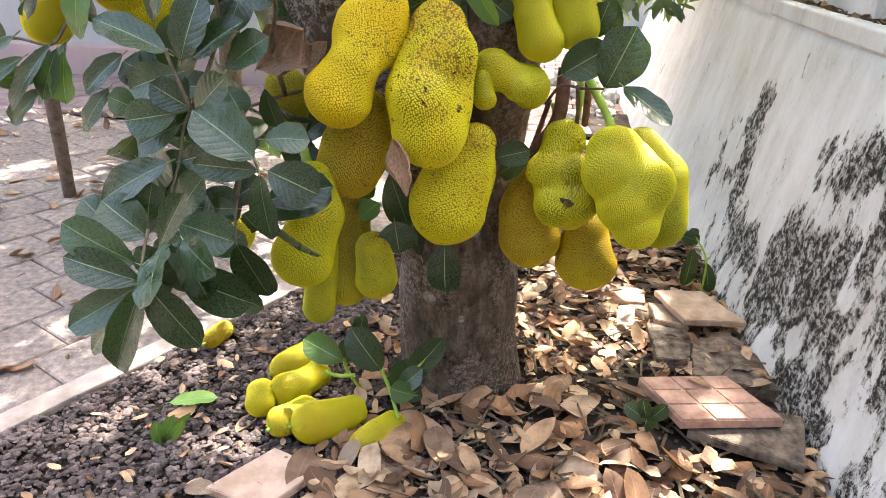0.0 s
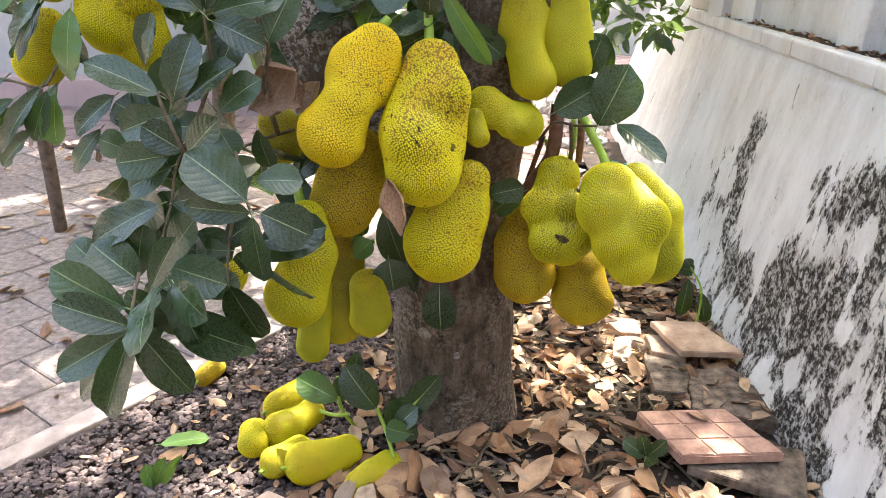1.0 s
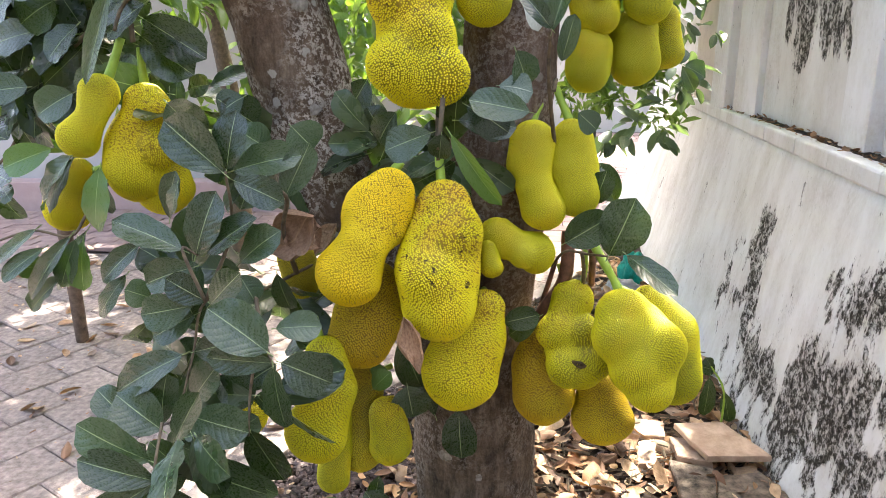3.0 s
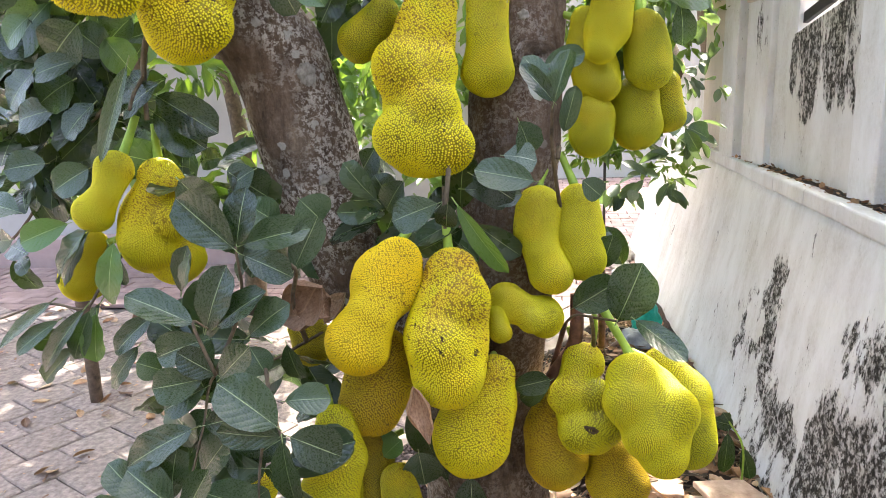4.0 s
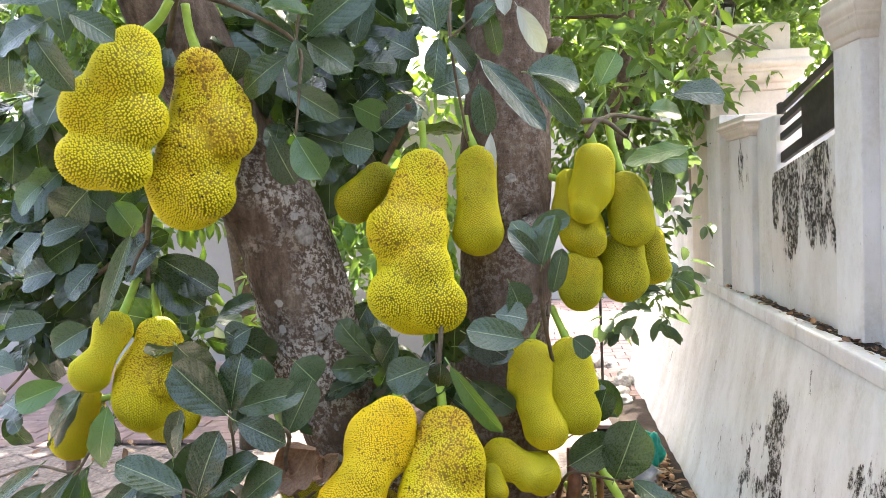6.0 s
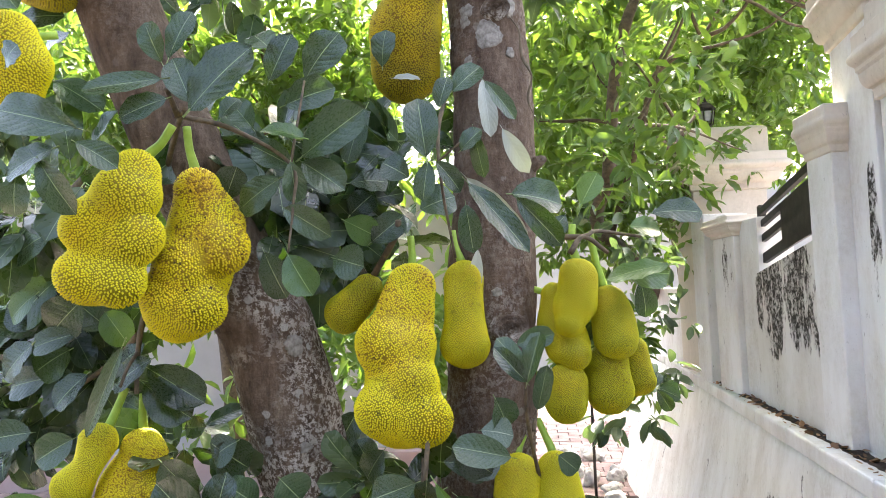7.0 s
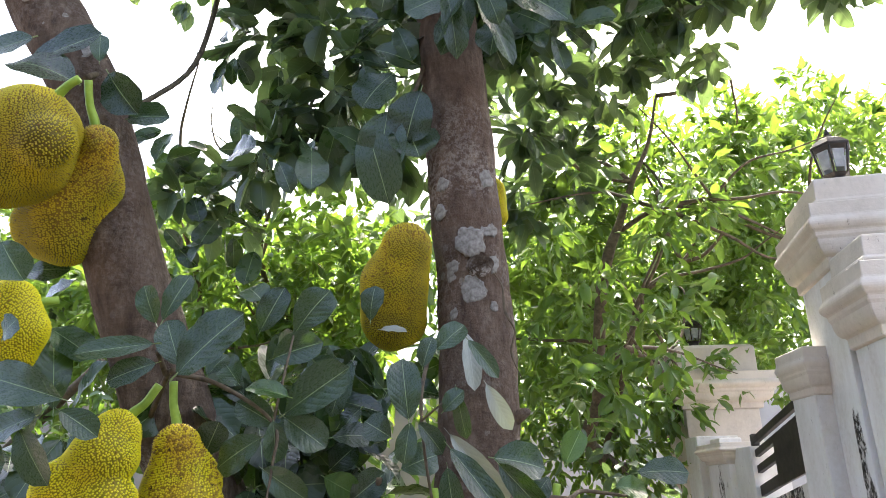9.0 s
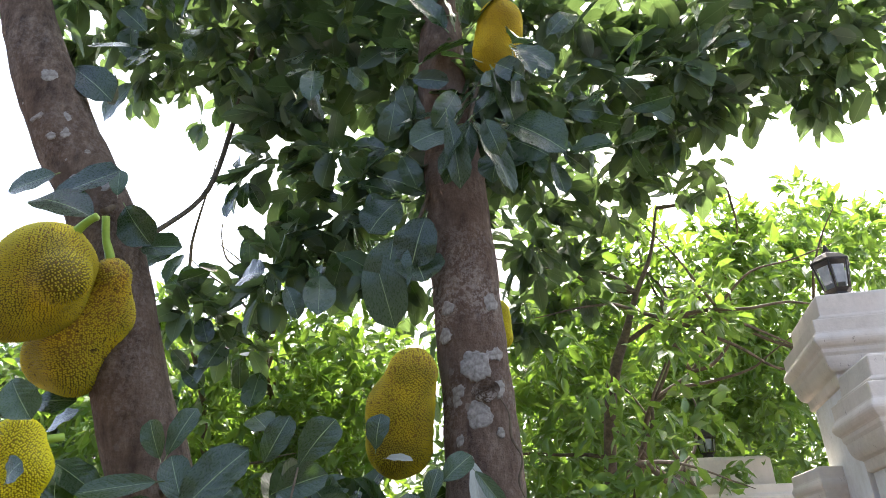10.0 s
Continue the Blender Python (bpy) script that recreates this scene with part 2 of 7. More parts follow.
RIND = rind_material()
STALK = simple_material("green_stalk", (0.2, 0.32, 0.03), (0.32, 0.46, 0.06), 30, 0.5, 0.001)
TWIG = simple_material("twig_bark", (0.045, 0.034, 0.022), (0.15, 0.115, 0.07), 50, 0.8, 0.002)
LEAF = leaf_material("jackfruit_leaf", (0.004, 0.012, 0.004), (0.041, 0.07, 0.033), (0.25, 0.33, 0.15), (0.14, 0.28, 0.02), 0.1, 0.27)
LEAF_YOUNG = leaf_material("young_leaf", (0.018, 0.05, 0.012), (0.06, 0.13, 0.03), (0.25, 0.38, 0.12), (0.25, 0.42, 0.04), 0.2, 0.3)
LEAF_FAR = leaf_material("crown_leaf", (0.012, 0.024, 0.014), (0.06, 0.095, 0.058), (0.12, 0.17, 0.1), (0.22, 0.33, 0.08), 0.3, 0.34)
LEAF_BACK = leaf_material("garden_tree_leaf", (0.013, 0.037, 0.012), (0.088, 0.165, 0.048), (0.14, 0.215, 0.05), (0.37, 0.58, 0.05), 0.29, 0.32)
DRY = dry_leaf_material("dry_leaf", 0.08)
DRY_PALE = dry_leaf_material("pale_dry_leaf", 0.3)
FADED = leaf_material("faded_leaf", (0.28, 0.3, 0.25), (0.46, 0.47, 0.4), (0.5, 0.5, 0.42), (0.3, 0.35, 0.15), 0.12, 0.35)
RED_TWIG = simple_material("reddish_twig", (0.06, 0.026, 0.016), (0.2, 0.095, 0.06), 40, 0.7, 0.003)
BARK = bark_material("jackfruit_bark", 1.0, (1.6, 2.0), 0.12)
BARK_STEM = bark_material("brown_stem_bark", 0.35, (2.6, 3.0), 0.22)
BARK_LOW = bark_material("smooth_trunk_bark", 0.4, (0.9, 1.2))
COLONIES = [(2.4, 0.58, 0.16, 0.24), (2.64, 0.38, 0.2, 0.26), (2.3, 0.38, 0.15, 0.22), (1.56, 0.72, 0.18, 0.18), (1.38, 0.76, 0.12, 0.24), (1.28, 0.56, 0.24, 0.22), (1.9, 0.18, 0.6, 0.24), (1.4, 0.28, 0.55, 0.32), (1.0, 0.4, 0.35, 0.5), (1.15, 0.12, 0.4, 0.26)]
PLASTER = plaster_material("mildewed_plaster", 0.02, tall=0.5, colonies=COLONIES)
PLASTER_HIGH = plaster_material("streaked_plaster", -0.06, (0.74, 0.735, 0.726), 0.35, [(1.7, 1.75, 0.05, 0.3), (2.2, 1.6, 0.05, 0.2), (3.2, 1.7, 0.1, 0.2)])
PLASTER_STAIN = plaster_material("stained_panel_plaster", 0.04, (0.7, 0.685, 0.66), 0.4, [(2.62, 1.55, 0.24, 0.26), (2.3, 1.6, 0.2, 0.28), (2.12, 1.46, 0.09, 0.15)])
PLASTER_CLEAN = plaster_material("painted_moulding", -0.08, (0.66, 0.6, 0.52), 0.5)
SOIL = simple_material("dark_soil", (0.014, 0.01, 0.008), (0.055, 0.04, 0.032), 9, 0.95, 0.02, 0.2)
STONE = simple_material("lava_gravel", (0.06, 0.044, 0.041), (0.21, 0.16, 0.15), 45, 0.85, 0.006, 0.3, vary=0.8)
PAVER = simple_material("grey_paver", (0.13, 0.104, 0.092), (0.38, 0.315, 0.28), 30, 0.92, 0.012, 0.2, vary=0.25)
PAVER_RED = simple_material("pink_paver", (0.2, 0.135, 0.125), (0.36, 0.265, 0.245), 7, 0.85, 0.005, 0.3, vary=0.3)
JOINT = simple_material("dirty_joint", (0.05, 0.042, 0.038), (0.14, 0.118, 0.108), 15, 0.95, 0.006)
KERB = simple_material("concrete_kerb", (0.2, 0.165, 0.145), (0.43, 0.365, 0.325), 10, 0.85, 0.004)
TERRACOTTA = simple_material("terracotta_tile", (0.24, 0.135, 0.1), (0.54, 0.345, 0.265), 22, 0.9, 0.006, 0.15)
TERRACOTTA_PALE = simple_material("pale_terracotta", (0.26, 0.175, 0.125), (0.52, 0.39, 0.29), 18, 0.92, 0.007, 0.12)
TILE_PEACH = simple_material("peach_tile", (0.36, 0.245, 0.18), (0.62, 0.46, 0.36), 14, 0.9, 0.006, 0.15)
MOSSY = simple_material("blackened_tile", (0.03, 0.027, 0.023), (0.25, 0.195, 0.15), 26, 0.95, 0.012, 0.12)
IRON = simple_material("dark_iron", (0.03, 0.027, 0.025), (0.06, 0.05, 0.045), 30, 0.55, 0.001, metal=0.4)
WOOD = simple_material("weathered_pole", (0.05, 0.035, 0.026), (0.17, 0.12, 0.085), 30, 0.85, 0.003)
# low albedo so the added rear wall reflects little light
REAR_SCREEN_DARK = simple_material("rear_screen_grey", (0.03, 0.032, 0.03), (0.08, 0.08, 0.075), 3, 0.9, 0.004)
WHITEWALL = simple_material("far_white_paint", (0.36, 0.35, 0.335), (0.46, 0.45, 0.43), 2, 0.85, 0.003)
PLINTH = simple_material("far_red_plinth", (0.42, 0.29, 0.27), (0.5, 0.37, 0.345), 5, 0.85, 0.003)


# ---- building helpers ----
def part(name, bm, material, parent=None, label="", smooth=True):
    me = bpy.data.meshes.new(name)
    bm.to_mesh(me)
    bm.free()
    return finish(name, me, material, parent, label, smooth)


def finish(name, me, material, parent=None, label="", smooth=True):
    me.materials.append(material)
    if smooth:
        me.polygons.foreach_set("use_smooth", [True] * len(me.polygons))
    ob = new(name, me)
    if parent is not None:
        ob.parent = parent
    if label:
        ob["label"] = label
    return ob


def holder(name, place, label, category, group="", kind=""):
    e = new(name)
    e.location = place
    e.empty_display_size = 0.05
    return tagged(e, label, category, group, kind)


def own(parent, ob):
    """Hang ob under parent without moving it."""
    ob.parent = parent
    ob.matrix_parent_inverse = Matrix.Translation(parent.location).inverted()
    return ob


def box(bm, x0, x1, y0, y1, z0, z1, bevel=0.0):
    r = bmesh.ops.create_cube(bm, size=1, matrix=Matrix.LocRotScale(((x0 + x1) / 2, (y0 + y1) / 2, (z0 + z1) / 2), None, (x1 - x0, y1 - y0, z1 - z0)))
    if bevel:
        edges = list({e for v in r["verts"] for e in v.link_edges})
        bmesh.ops.bevel(bm, geom=edges, offset=bevel, segments=2, affect="EDGES", profile=0.6)
    return bm


def smooth_path(points, steps=8):
    """Catmull-Rom through rows of any length."""
    p = np.array(points, float)
    q = np.vstack([2 * p[0] - p[1], p, 2 * p[-1] - p[-2]])
    rows = []
    for i in range(1, len(q) - 2):
        for u in np.linspace(0, 1, steps, endpoint=False):
            a, b, c, d = q[i - 1 : i + 3]
            rows.append(0.5 * (2 * b + (c - a) * u + (2 * a - 5 * b + 4 * c - d) * u**2 + (3 * b - a - 3 * c + d) * u**3))
    rows.append(p[-1])
    return np.array(rows)


def frames_along(c):
    """Two cross directions along a curve, carried without twist."""
    tan = np.gradient(c, axis=0)
    tan /= np.linalg.norm(tan, axis=1)[:, None] + 1e-9
    e1 = np.cross(tan[0], (0.3, 1.0, 0.2) if abs(tan[0][1]) < 0.8 else (1.0, 0.1, 0.2))
    rows = []
    for t in tan:
        e1 = e1 - t * (e1 @ t)
        e1 /= np.linalg.norm(e1)
        rows.append(e1)
    e1 = np.array(rows)
    return tan, e1, np.cross(tan, e1)


def grid_faces(rows, cols, closed=True):
    n = cols if closed else cols - 1
    i, j = np.meshgrid(np.arange(rows - 1), np.arange(n), indexing="ij")
    a, b = i * cols + j, i * cols + (j + 1) % cols
    return np.stack([a, b, b + cols, a + cols], -1).reshape(-1, 4)


def mesh_of(name, verts, faces):
    me = bpy.data.meshes.new(name)
    me.from_pydata([tuple(v) for v in verts], [], [tuple(int(k) for k in f) for f in faces])
    me.update()
    return me


def tube_mesh(name, points, segs=10, steps=6, rough=0.0, seed=0):
    """points: rows of x, y, z, radius."""
    rows = smooth_path(points, steps)
    c, r = rows[:, :3], np.maximum(rows[:, 3], 0.0004)
    _, e1, e2 = frames_along(c)
    th = np.linspace(0, 2 * np.pi, segs, endpoint=False)
    rr = np.repeat(r[:, None], segs, 1)
    if rough:
        for i in range(len(c)):
            for j in range(segs):
                p = c[i] + r[i] * (np.cos(th[j]) * e1[i] + np.sin(th[j]) * e2[i])
                rr[i, j] *= 1 + rough * (noise.noise(Vector(p) * 7 + Vector((seed, 0, 0))) + 0.6 * noise.noise(Vector(p) * 19 + Vector((seed, 3, 0))))
    v = c[:, None] + rr[..., None] * (np.cos(th)[None, :, None] * e1[:, None] + np.sin(th)[None, :, None] * e2[:, None])
    v = np.vstack([v.reshape(-1, 3), c[:1], c[-1:]])
    f = [tuple(q) for q in grid_faces(len(c), segs)]
    n = len(c) * segs
    f += [(n, (j + 1) % segs, j) for j in range(segs)]
    f += [(n + 1, n - segs + j, n - segs + (j + 1) % segs) for j in range(segs)]
    return mesh_of(name, v, f)


def tube(name, points, material, parent=None, segs=10, steps=6, rough=0.0, seed=0, label=""):
    return finish(name, tube_mesh(name, points, segs, steps, rough, seed), material, parent, label)


def rind_mesh(spheres, spike, seed, lump=0.05, lobes=()):
    """A fruit: the smooth hull of a chain of balls and side lobes, covered with rows of blunt thorns."""
    rng = np.random.RandomState(seed)
    c, r = np.array(spheres)[:, :3], np.array(spheres)[:, 3]
    balls = [(c[i], c[i + 1], r[i], r[i + 1]) for i in range(len(c) - 1)] + [(np.array(q[:3]), np.array(q[:3]) + 1e-4, q[3], q[3]) for q in lobes]
    axis = c[-1] - c[0]
    long = np.linalg.norm(axis)
    axis = axis / long
    e1 = np.cross(axis, (0.3, 1.0, 0.2) if abs(axis[1]) < 0.8 else (1.0, 0.1, 0.2))
    e1 /= np.linalg.norm(e1)
    e2 = np.cross(axis, e1)
    head, tail = r[0] * np.pi / 2, r[-1] * np.pi / 2
    total = head + long + tail
    along = (c - c[0]) @ axis
    soft = 0.08 * r.max()
    wave = [(rng.randint(1, 4), rng.randint(1, 3), rng.uniform(0, 6.28), rng.uniform(0.4, 1.0)) for _ in range(5)]

    def hull(p):
        out = 0.0
        for a, b2, ra, rb in balls:
            ba = b2 - a
            h = np.clip(((p - a) @ ba) / (ba @ ba), 0, 1)
            d = np.linalg.norm(p - a - h[..., None] * ba, axis=-1) - (ra + (rb - ra) * h)
            out = out + np.exp(np.clip(-d / soft, -60, 60))
        return -soft * np.log(out + 1e-30) + soft * 0.35

    def at(s, th):
        k = np.clip(s - head, 0, long)
        o = np.stack([np.interp(k, along, c[:, m]) for m in range(3)], -1)
        tip = np.where(s < head, (s - head) / r[0], np.where(s > head + long, (s - head - long) / r[-1], 0.0))
        d = np.cos(tip)[..., None] * (np.cos(th)[..., None] * e1 + np.sin(th)[..., None] * e2) + np.sin(tip)[..., None] * axis
        lo, hi = np.zeros_like(s), np.full_like(s, 2.2 * r.max())
        for _ in range(13):
            mid = (lo + hi) / 2
            inside = hull(o + mid[..., None] * d) < 0
            lo, hi = np.where(inside, mid, lo), np.where(inside, hi, mid)
        l = sum(w * np.sin(kk * th + 6.28 * n * s / total + ph) for kk, n, ph, w in wave) / 3
        return o + (lo * (1 + lump * l * np.cos(tip)))[..., None] * d

    nr, nt = 30, 26
    s, th = np.meshgrid(np.linspace(0, total, nr), np.linspace(0, 2 * np.pi, nt, endpoint=False), indexing="ij")
    body = at(s, th)
    ring = np.linalg.norm(np.roll(body, -1, 1) - body, axis=-1).sum(1)
    step = np.linalg.norm(np.diff(body, axis=0), axis=-1).mean(1)
    run = np.r_[0, np.cumsum(step)]
    ss, tt = [], []
    for i, q in enumerate(np.arange(spike * 0.5, run[-1], spike * 0.87)):
        n = max(3, int(round(np.interp(q, run, ring) / spike)))
        tt.append((np.arange(n) + 0.618 * i) * 2 * np.pi / n + rng.uniform(-0.2, 0.2, n) * 6.28 / n)
        ss.append(np.interp(q + (rng.uniform(-0.22, 0.22, n) + 0.3 * np.sin(np.arange(n) * 2.4 + i * 1.7)) * spike, run, s[:, 0]))
    ss, tt = np.concatenate(ss).clip(0.001, total - 0.001), np.concatenate(tt)
    p = at(ss, tt)
    du, dv = at(ss + 0.003, tt) - at(ss - 0.003, tt), at(ss, tt + 0.06) - at(ss, tt - 0.06)
    nrm = np.cross(dv, du)
    nrm /= np.linalg.norm(nrm, axis=1)[:, None] + 1e-12
    u = du / (np.linalg.norm(du, axis=1)[:, None] + 1e-12)
    w = np.cross(nrm, u)
    k0 = np.clip(ss - head, 0, long)
    mid = np.stack([np.interp(k0, along, c[:, m]) for m in range(3)], -1)
    nrm[np.einsum("ij,ij->i", nrm, p - mid) < 0] *= -1
    k, first = 4, nr * nt
    ang = np.arange(k) * 2 * np.pi / k
    base = p[:, None] + spike * 0.6 * (np.cos(ang)[None, :, None] * u[:, None] + np.sin(ang)[None, :, None] * w[:, None]) - 0.1 * spike * nrm[:, None]
    top = p + spike * rng.uniform(0.75, 0.95, len(p))[:, None] * nrm
    sv = np.concatenate([base, top[:, None]], 1).reshape(-1, 3)
    idx = first + np.arange(len(p))[:, None] * (k + 1)
    tri = np.concatenate([np.stack([idx[:, 0] + m, idx[:, 0] + (m + 1) % k, idx[:, 0] + k], -1) for m in range(k)])
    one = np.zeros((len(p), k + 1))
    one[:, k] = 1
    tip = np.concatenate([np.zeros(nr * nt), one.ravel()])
    crown = np.concatenate([(1 - s / total).ravel(), np.repeat(1 - ss / total, k + 1)])
    me = mesh_of("rind", np.vstack([body.reshape(-1, 3), sv]), [tuple(q) for q in grid_faces(nr, nt)] + [tuple(q) for q in tri])
    thorn = np.concatenate([np.ones(nr * nt), np.repeat(rng.uniform(0.02, 1.0, len(p)), k + 1)])
    for name, values in (("tip", tip), ("crown", crown), ("thorn", thorn)):
        me.attributes.new(name, "FLOAT", "POINT").data.foreach_set("value", values.astype(np.float32))
    return me


# the last hue is darkened for shade; amber also serves fruit inside the cluster
HUES = {"gold": (0.97, 0.68, 0.008), "yellow": (0.74, 0.655, 0.004), "lime": (0.53, 0.515, 0.003), "green": (0.34, 0.37, 0.003), "amber": (0.46, 0.29, 0.006), "shade_dim": (0.26, 0.205, 0.01)}
count = [0]


def jackfruit(spheres, hue, label, spike=0.0085, wear=0.2, stalk=(), lump=0.05, group="jackfruits on the tree", lobes=()):
    count[0] += 1
    base = Vector(spheres[0][:3])
    root = holder("jackfruit", base, label, "jackfruit", group)
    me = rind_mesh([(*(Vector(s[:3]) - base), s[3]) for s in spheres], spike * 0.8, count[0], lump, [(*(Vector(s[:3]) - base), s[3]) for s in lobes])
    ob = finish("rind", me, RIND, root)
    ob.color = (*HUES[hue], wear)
    if not stalk:
        up = Vector((0.13 - base.x, 1.3 - base.y, 0.0)).normalized() * (spheres[0][3] + 0.03)
        stalk = [(*(base + up + Vector((0, 0, 0.02))), 0.008), (*base, 0.009)]
        if group == "fallen jackfruits":
            end = (Vector(spheres[0][:3]) - Vector(spheres[1][:3])).normalized()
            stalk = [(*(base + end * (spheres[0][3] + 0.012)), 0.005), (*(base + end * spheres[0][3] * 0.9), 0.006)]
    if stalk:
        tube("stalk", [(*(Vector(s[:3]) - base), s[3]) for s in stalk], STALK, root, 8, 5, label="bright green stalk")
    return root


SCAR = simple_material("dried_scar", (0.025, 0.016, 0.008), (0.12, 0.08, 0.03), 120, 0.8, 0.002)


def scar(fruit, place):
    """A sunken, puckered wound with a raised rim."""
    bm = bmesh.new()
    rings = []
    for r, deep in ((0.011, 0.006), (0.008, -0.001), (0.005, 0.003), (0.002, 0.007)):
        rings.append([bm.verts.new((r * (1.5 + 0.2 * math.sin(3 * a)) * math.cos(a), deep, r * (0.75 + 0.15 * math.cos(5 * a)) * math.sin(a) - r * 0.5 * math.cos(a))) for a in (6.283 * k / 16 for k in range(16))])
    for a, b in zip(rings, rings[1:]):
        for k in range(16):
            bm.faces.new((a[k], a[(k + 1) % 16], b[(k + 1) % 16], b[k]))
    bm.faces.new(rings[-1])
    ob = part("scar", bm, SCAR, fruit, "dark puckered scar")
    ob.location = Vector(place) - fruit.location
    return ob


# ---- ground ----
def slab(name, outline, z0, z1, material, parent=None, label="", bevel=0.0):
    bm = bmesh.new()
    vs = [bm.verts.new((x, y, z1)) for x, y in outline]
    f = bm.faces.new(vs)
    r = bmesh.ops.extrude_face_region(bm, geom=[f])
    for v in (g for g in r["geom"] if isinstance(g, bmesh.types.BMVert)):
        v.co.z = z0
    bmesh.ops.recalc_face_normals(bm, faces=bm.faces[:])
    if bevel:
        bmesh.ops.bevel(bm, geom=bm.edges[:], offset=bevel, segments=2, affect="EDGES")
    return part(name, bm, material, parent, label, False)


KERB_A, KERB_DIR = Vector((-0.90, 1.27)), Vector((0.53, 0.848)).normalized()
KERB_OUT = Vector((-KERB_DIR.y, KERB_DIR.x))

ground = slab("ground", [(-60, -40), (60, -40), (60, 90), (-60, 90)], -0.3, -0.065, JOINT)
tagged(ground, "sandy ground under the pavers out to the distance", "ground", kind="structure")


def bed_height(x, y):
    away = math.hypot(x - 0.13, y - 1.36)
    return 0.015 * noise.noise(Vector((x * 3, y * 3, 1))) + 0.05 * math.exp(-((away / 0.45) ** 2)) + 0.012 * noise.noise(Vector((x * 9, y * 9, 4)))


def planting_bed():
    bm = bmesh.new()
    n, m = 90, 120
    rows = []
    for j in range(m):
        y = -1.2 + 6.4 * j / (m - 1)
        left = KERB_A.x + (y - KERB_A.y) / KERB_DIR.y * KERB_DIR.x
        left = min(left, 0.95)
        rows.append([bm.verts.new((x := left + (1.45 - left) * i / (n - 1), y, bed_height(x, y) - 0.01)) for i in range(n)])
    for a, b in zip(rows, rows[1:]):
        for i in range(n - 1):
            bm.faces.new((a[i], a[i + 1], b[i + 1], b[i]))
    return part("planting_bed", bm, SOIL)


tagged(planting_bed(), "dark soil planting bed strewn with gravel and leaves", "soil", kind="structure")

kerb = holder("kerb", (KERB_A.x, KERB_A.y, 0), "pale concrete kerb edging the planting bed", "kerb", kind="structure")


def kerb_stone(s0, s1):
    bm = bmesh.new()
    box(bm, 0.0, 0.085, s0 + 0.003, s1 - 0.003, -0.12, 0.012, 0.008)
    ob = part("kerb_stone", bm, KERB, kerb, "", False)
    ob.rotation_euler = (0, 0, math.atan2(-KERB_DIR.x, KERB_DIR.y))
    ob.location = (KERB_OUT.x * 0.085, KERB_OUT.y * 0.085, 0)


for k in range(-3, 4):
    kerb_stone(k * 0.8, k * 0.8 + 0.8)

# ---- the boundary wall ----
WALL_END = 6.2


def lower_wall():
    """A battered wall whose foot stands out, with an uneven plaster face."""
    bm = bmesh.new()
    ys, zs = np.linspace(-2.2, WALL_END, 110), np.linspace(-0.15, 1.0, 34)
    rows = []
    for z in zs:
        rows.append([bm.verts.new((1.11 + 0.06 * max(y - 1.7, 0) + z * (0.148 + (0.03 if y > 1.7 else 0.09) * (y - 1.7)) - 0.02 * math.exp(-max(z, 0) / 0.12) + 0.007 * noise.noise(Vector((0, y * 3, z * 3))) + 0.003 * noise.noise(Vector((5, y * 11, z * 11))), y, z)) for y in ys])
    for a, b in zip(rows, rows[1:]):
        for i in range(len(ys) - 1):
            bm.faces.new((a[i + 1], a[i], b[i], b[i + 1]))
    back = [[bm.verts.new((1.95, y, z)) for y in (ys[0], ys[-1])] for z in (zs[0], zs[-1])]
    bm.faces.new([r[-1] for r in rows] + [back[1][1], back[0][1]])
    bm.faces.new([back[1][0], back[1][1], *reversed(rows[-1])])
    bm.faces.new([r[0] for r in reversed(rows)] + [back[0][0], back[1][0]])
    return part("wall_lower", bm, PLASTER)


tagged(lower_wall(), "white limewashed boundary wall blotched with black mildew", "wall", kind="structure")


def moulded_box(name, x0, x1, y0, y1, steps, material, parent=None, label=""):
    """A block whose sides follow rows of (out, z): cornices, ledges, caps."""
    bm = bmesh.new()
    rings = [[bm.verts.new(p) for p in ((x0 - o, y0 - o, z), (x1 + o, y0 - o, z), (x1 + o, y1 + o, z), (x0 - o, y1 + o, z))] for o, z in steps]
    for a, b in zip(rings, rings[1:]):
        for i in range(4):
            bm.faces.new((a[i], a[(i + 1) % 4], b[(i + 1) % 4], b[i]))
    bm.faces.new(list(reversed(rings[0])))
    bm.faces.new(rings[-1])
    bmesh.ops.bevel(bm, geom=[e for e in bm.edges], offset=0.003, segments=1, affect="EDGES")
    return part(name, bm, material, parent, label, False)


def cornice_steps(z0, z1, out):
    h = z1 - z0
    rows = [(0.0, z0), (out * 0.18, z0 + h * 0.02), (out * 0.2, z0 + h * 0.16)]
    rows += [(out * (0.22 + 0.42 * math.sin(u * 1.57)), z0 + h * (0.18 + 0.26 * (1 - math.cos(u * 1.57)))) for u in np.linspace(0, 1, 6)]
    rows += [(out * 0.72, z0 + h * 0.46), (out * 0.74, z0 + h * 0.54)]
    rows += [(out * (0.84 + 0.16 * math.sin(u * 3.14)), z0 + h * (0.56 + 0.2 * u)) for u in np.linspace(0, 1, 7)]
    rows += [(out * 0.8, z0 + h * 0.78), (out * 0.8, z1)]
    return rows


def veer(ob, slope, y0):
    """Turn a piece built along y so that it follows the wall's line."""
    for v in ob.data.vertices:
        v.co.x += slope * (v.co.y - y0)
    return ob


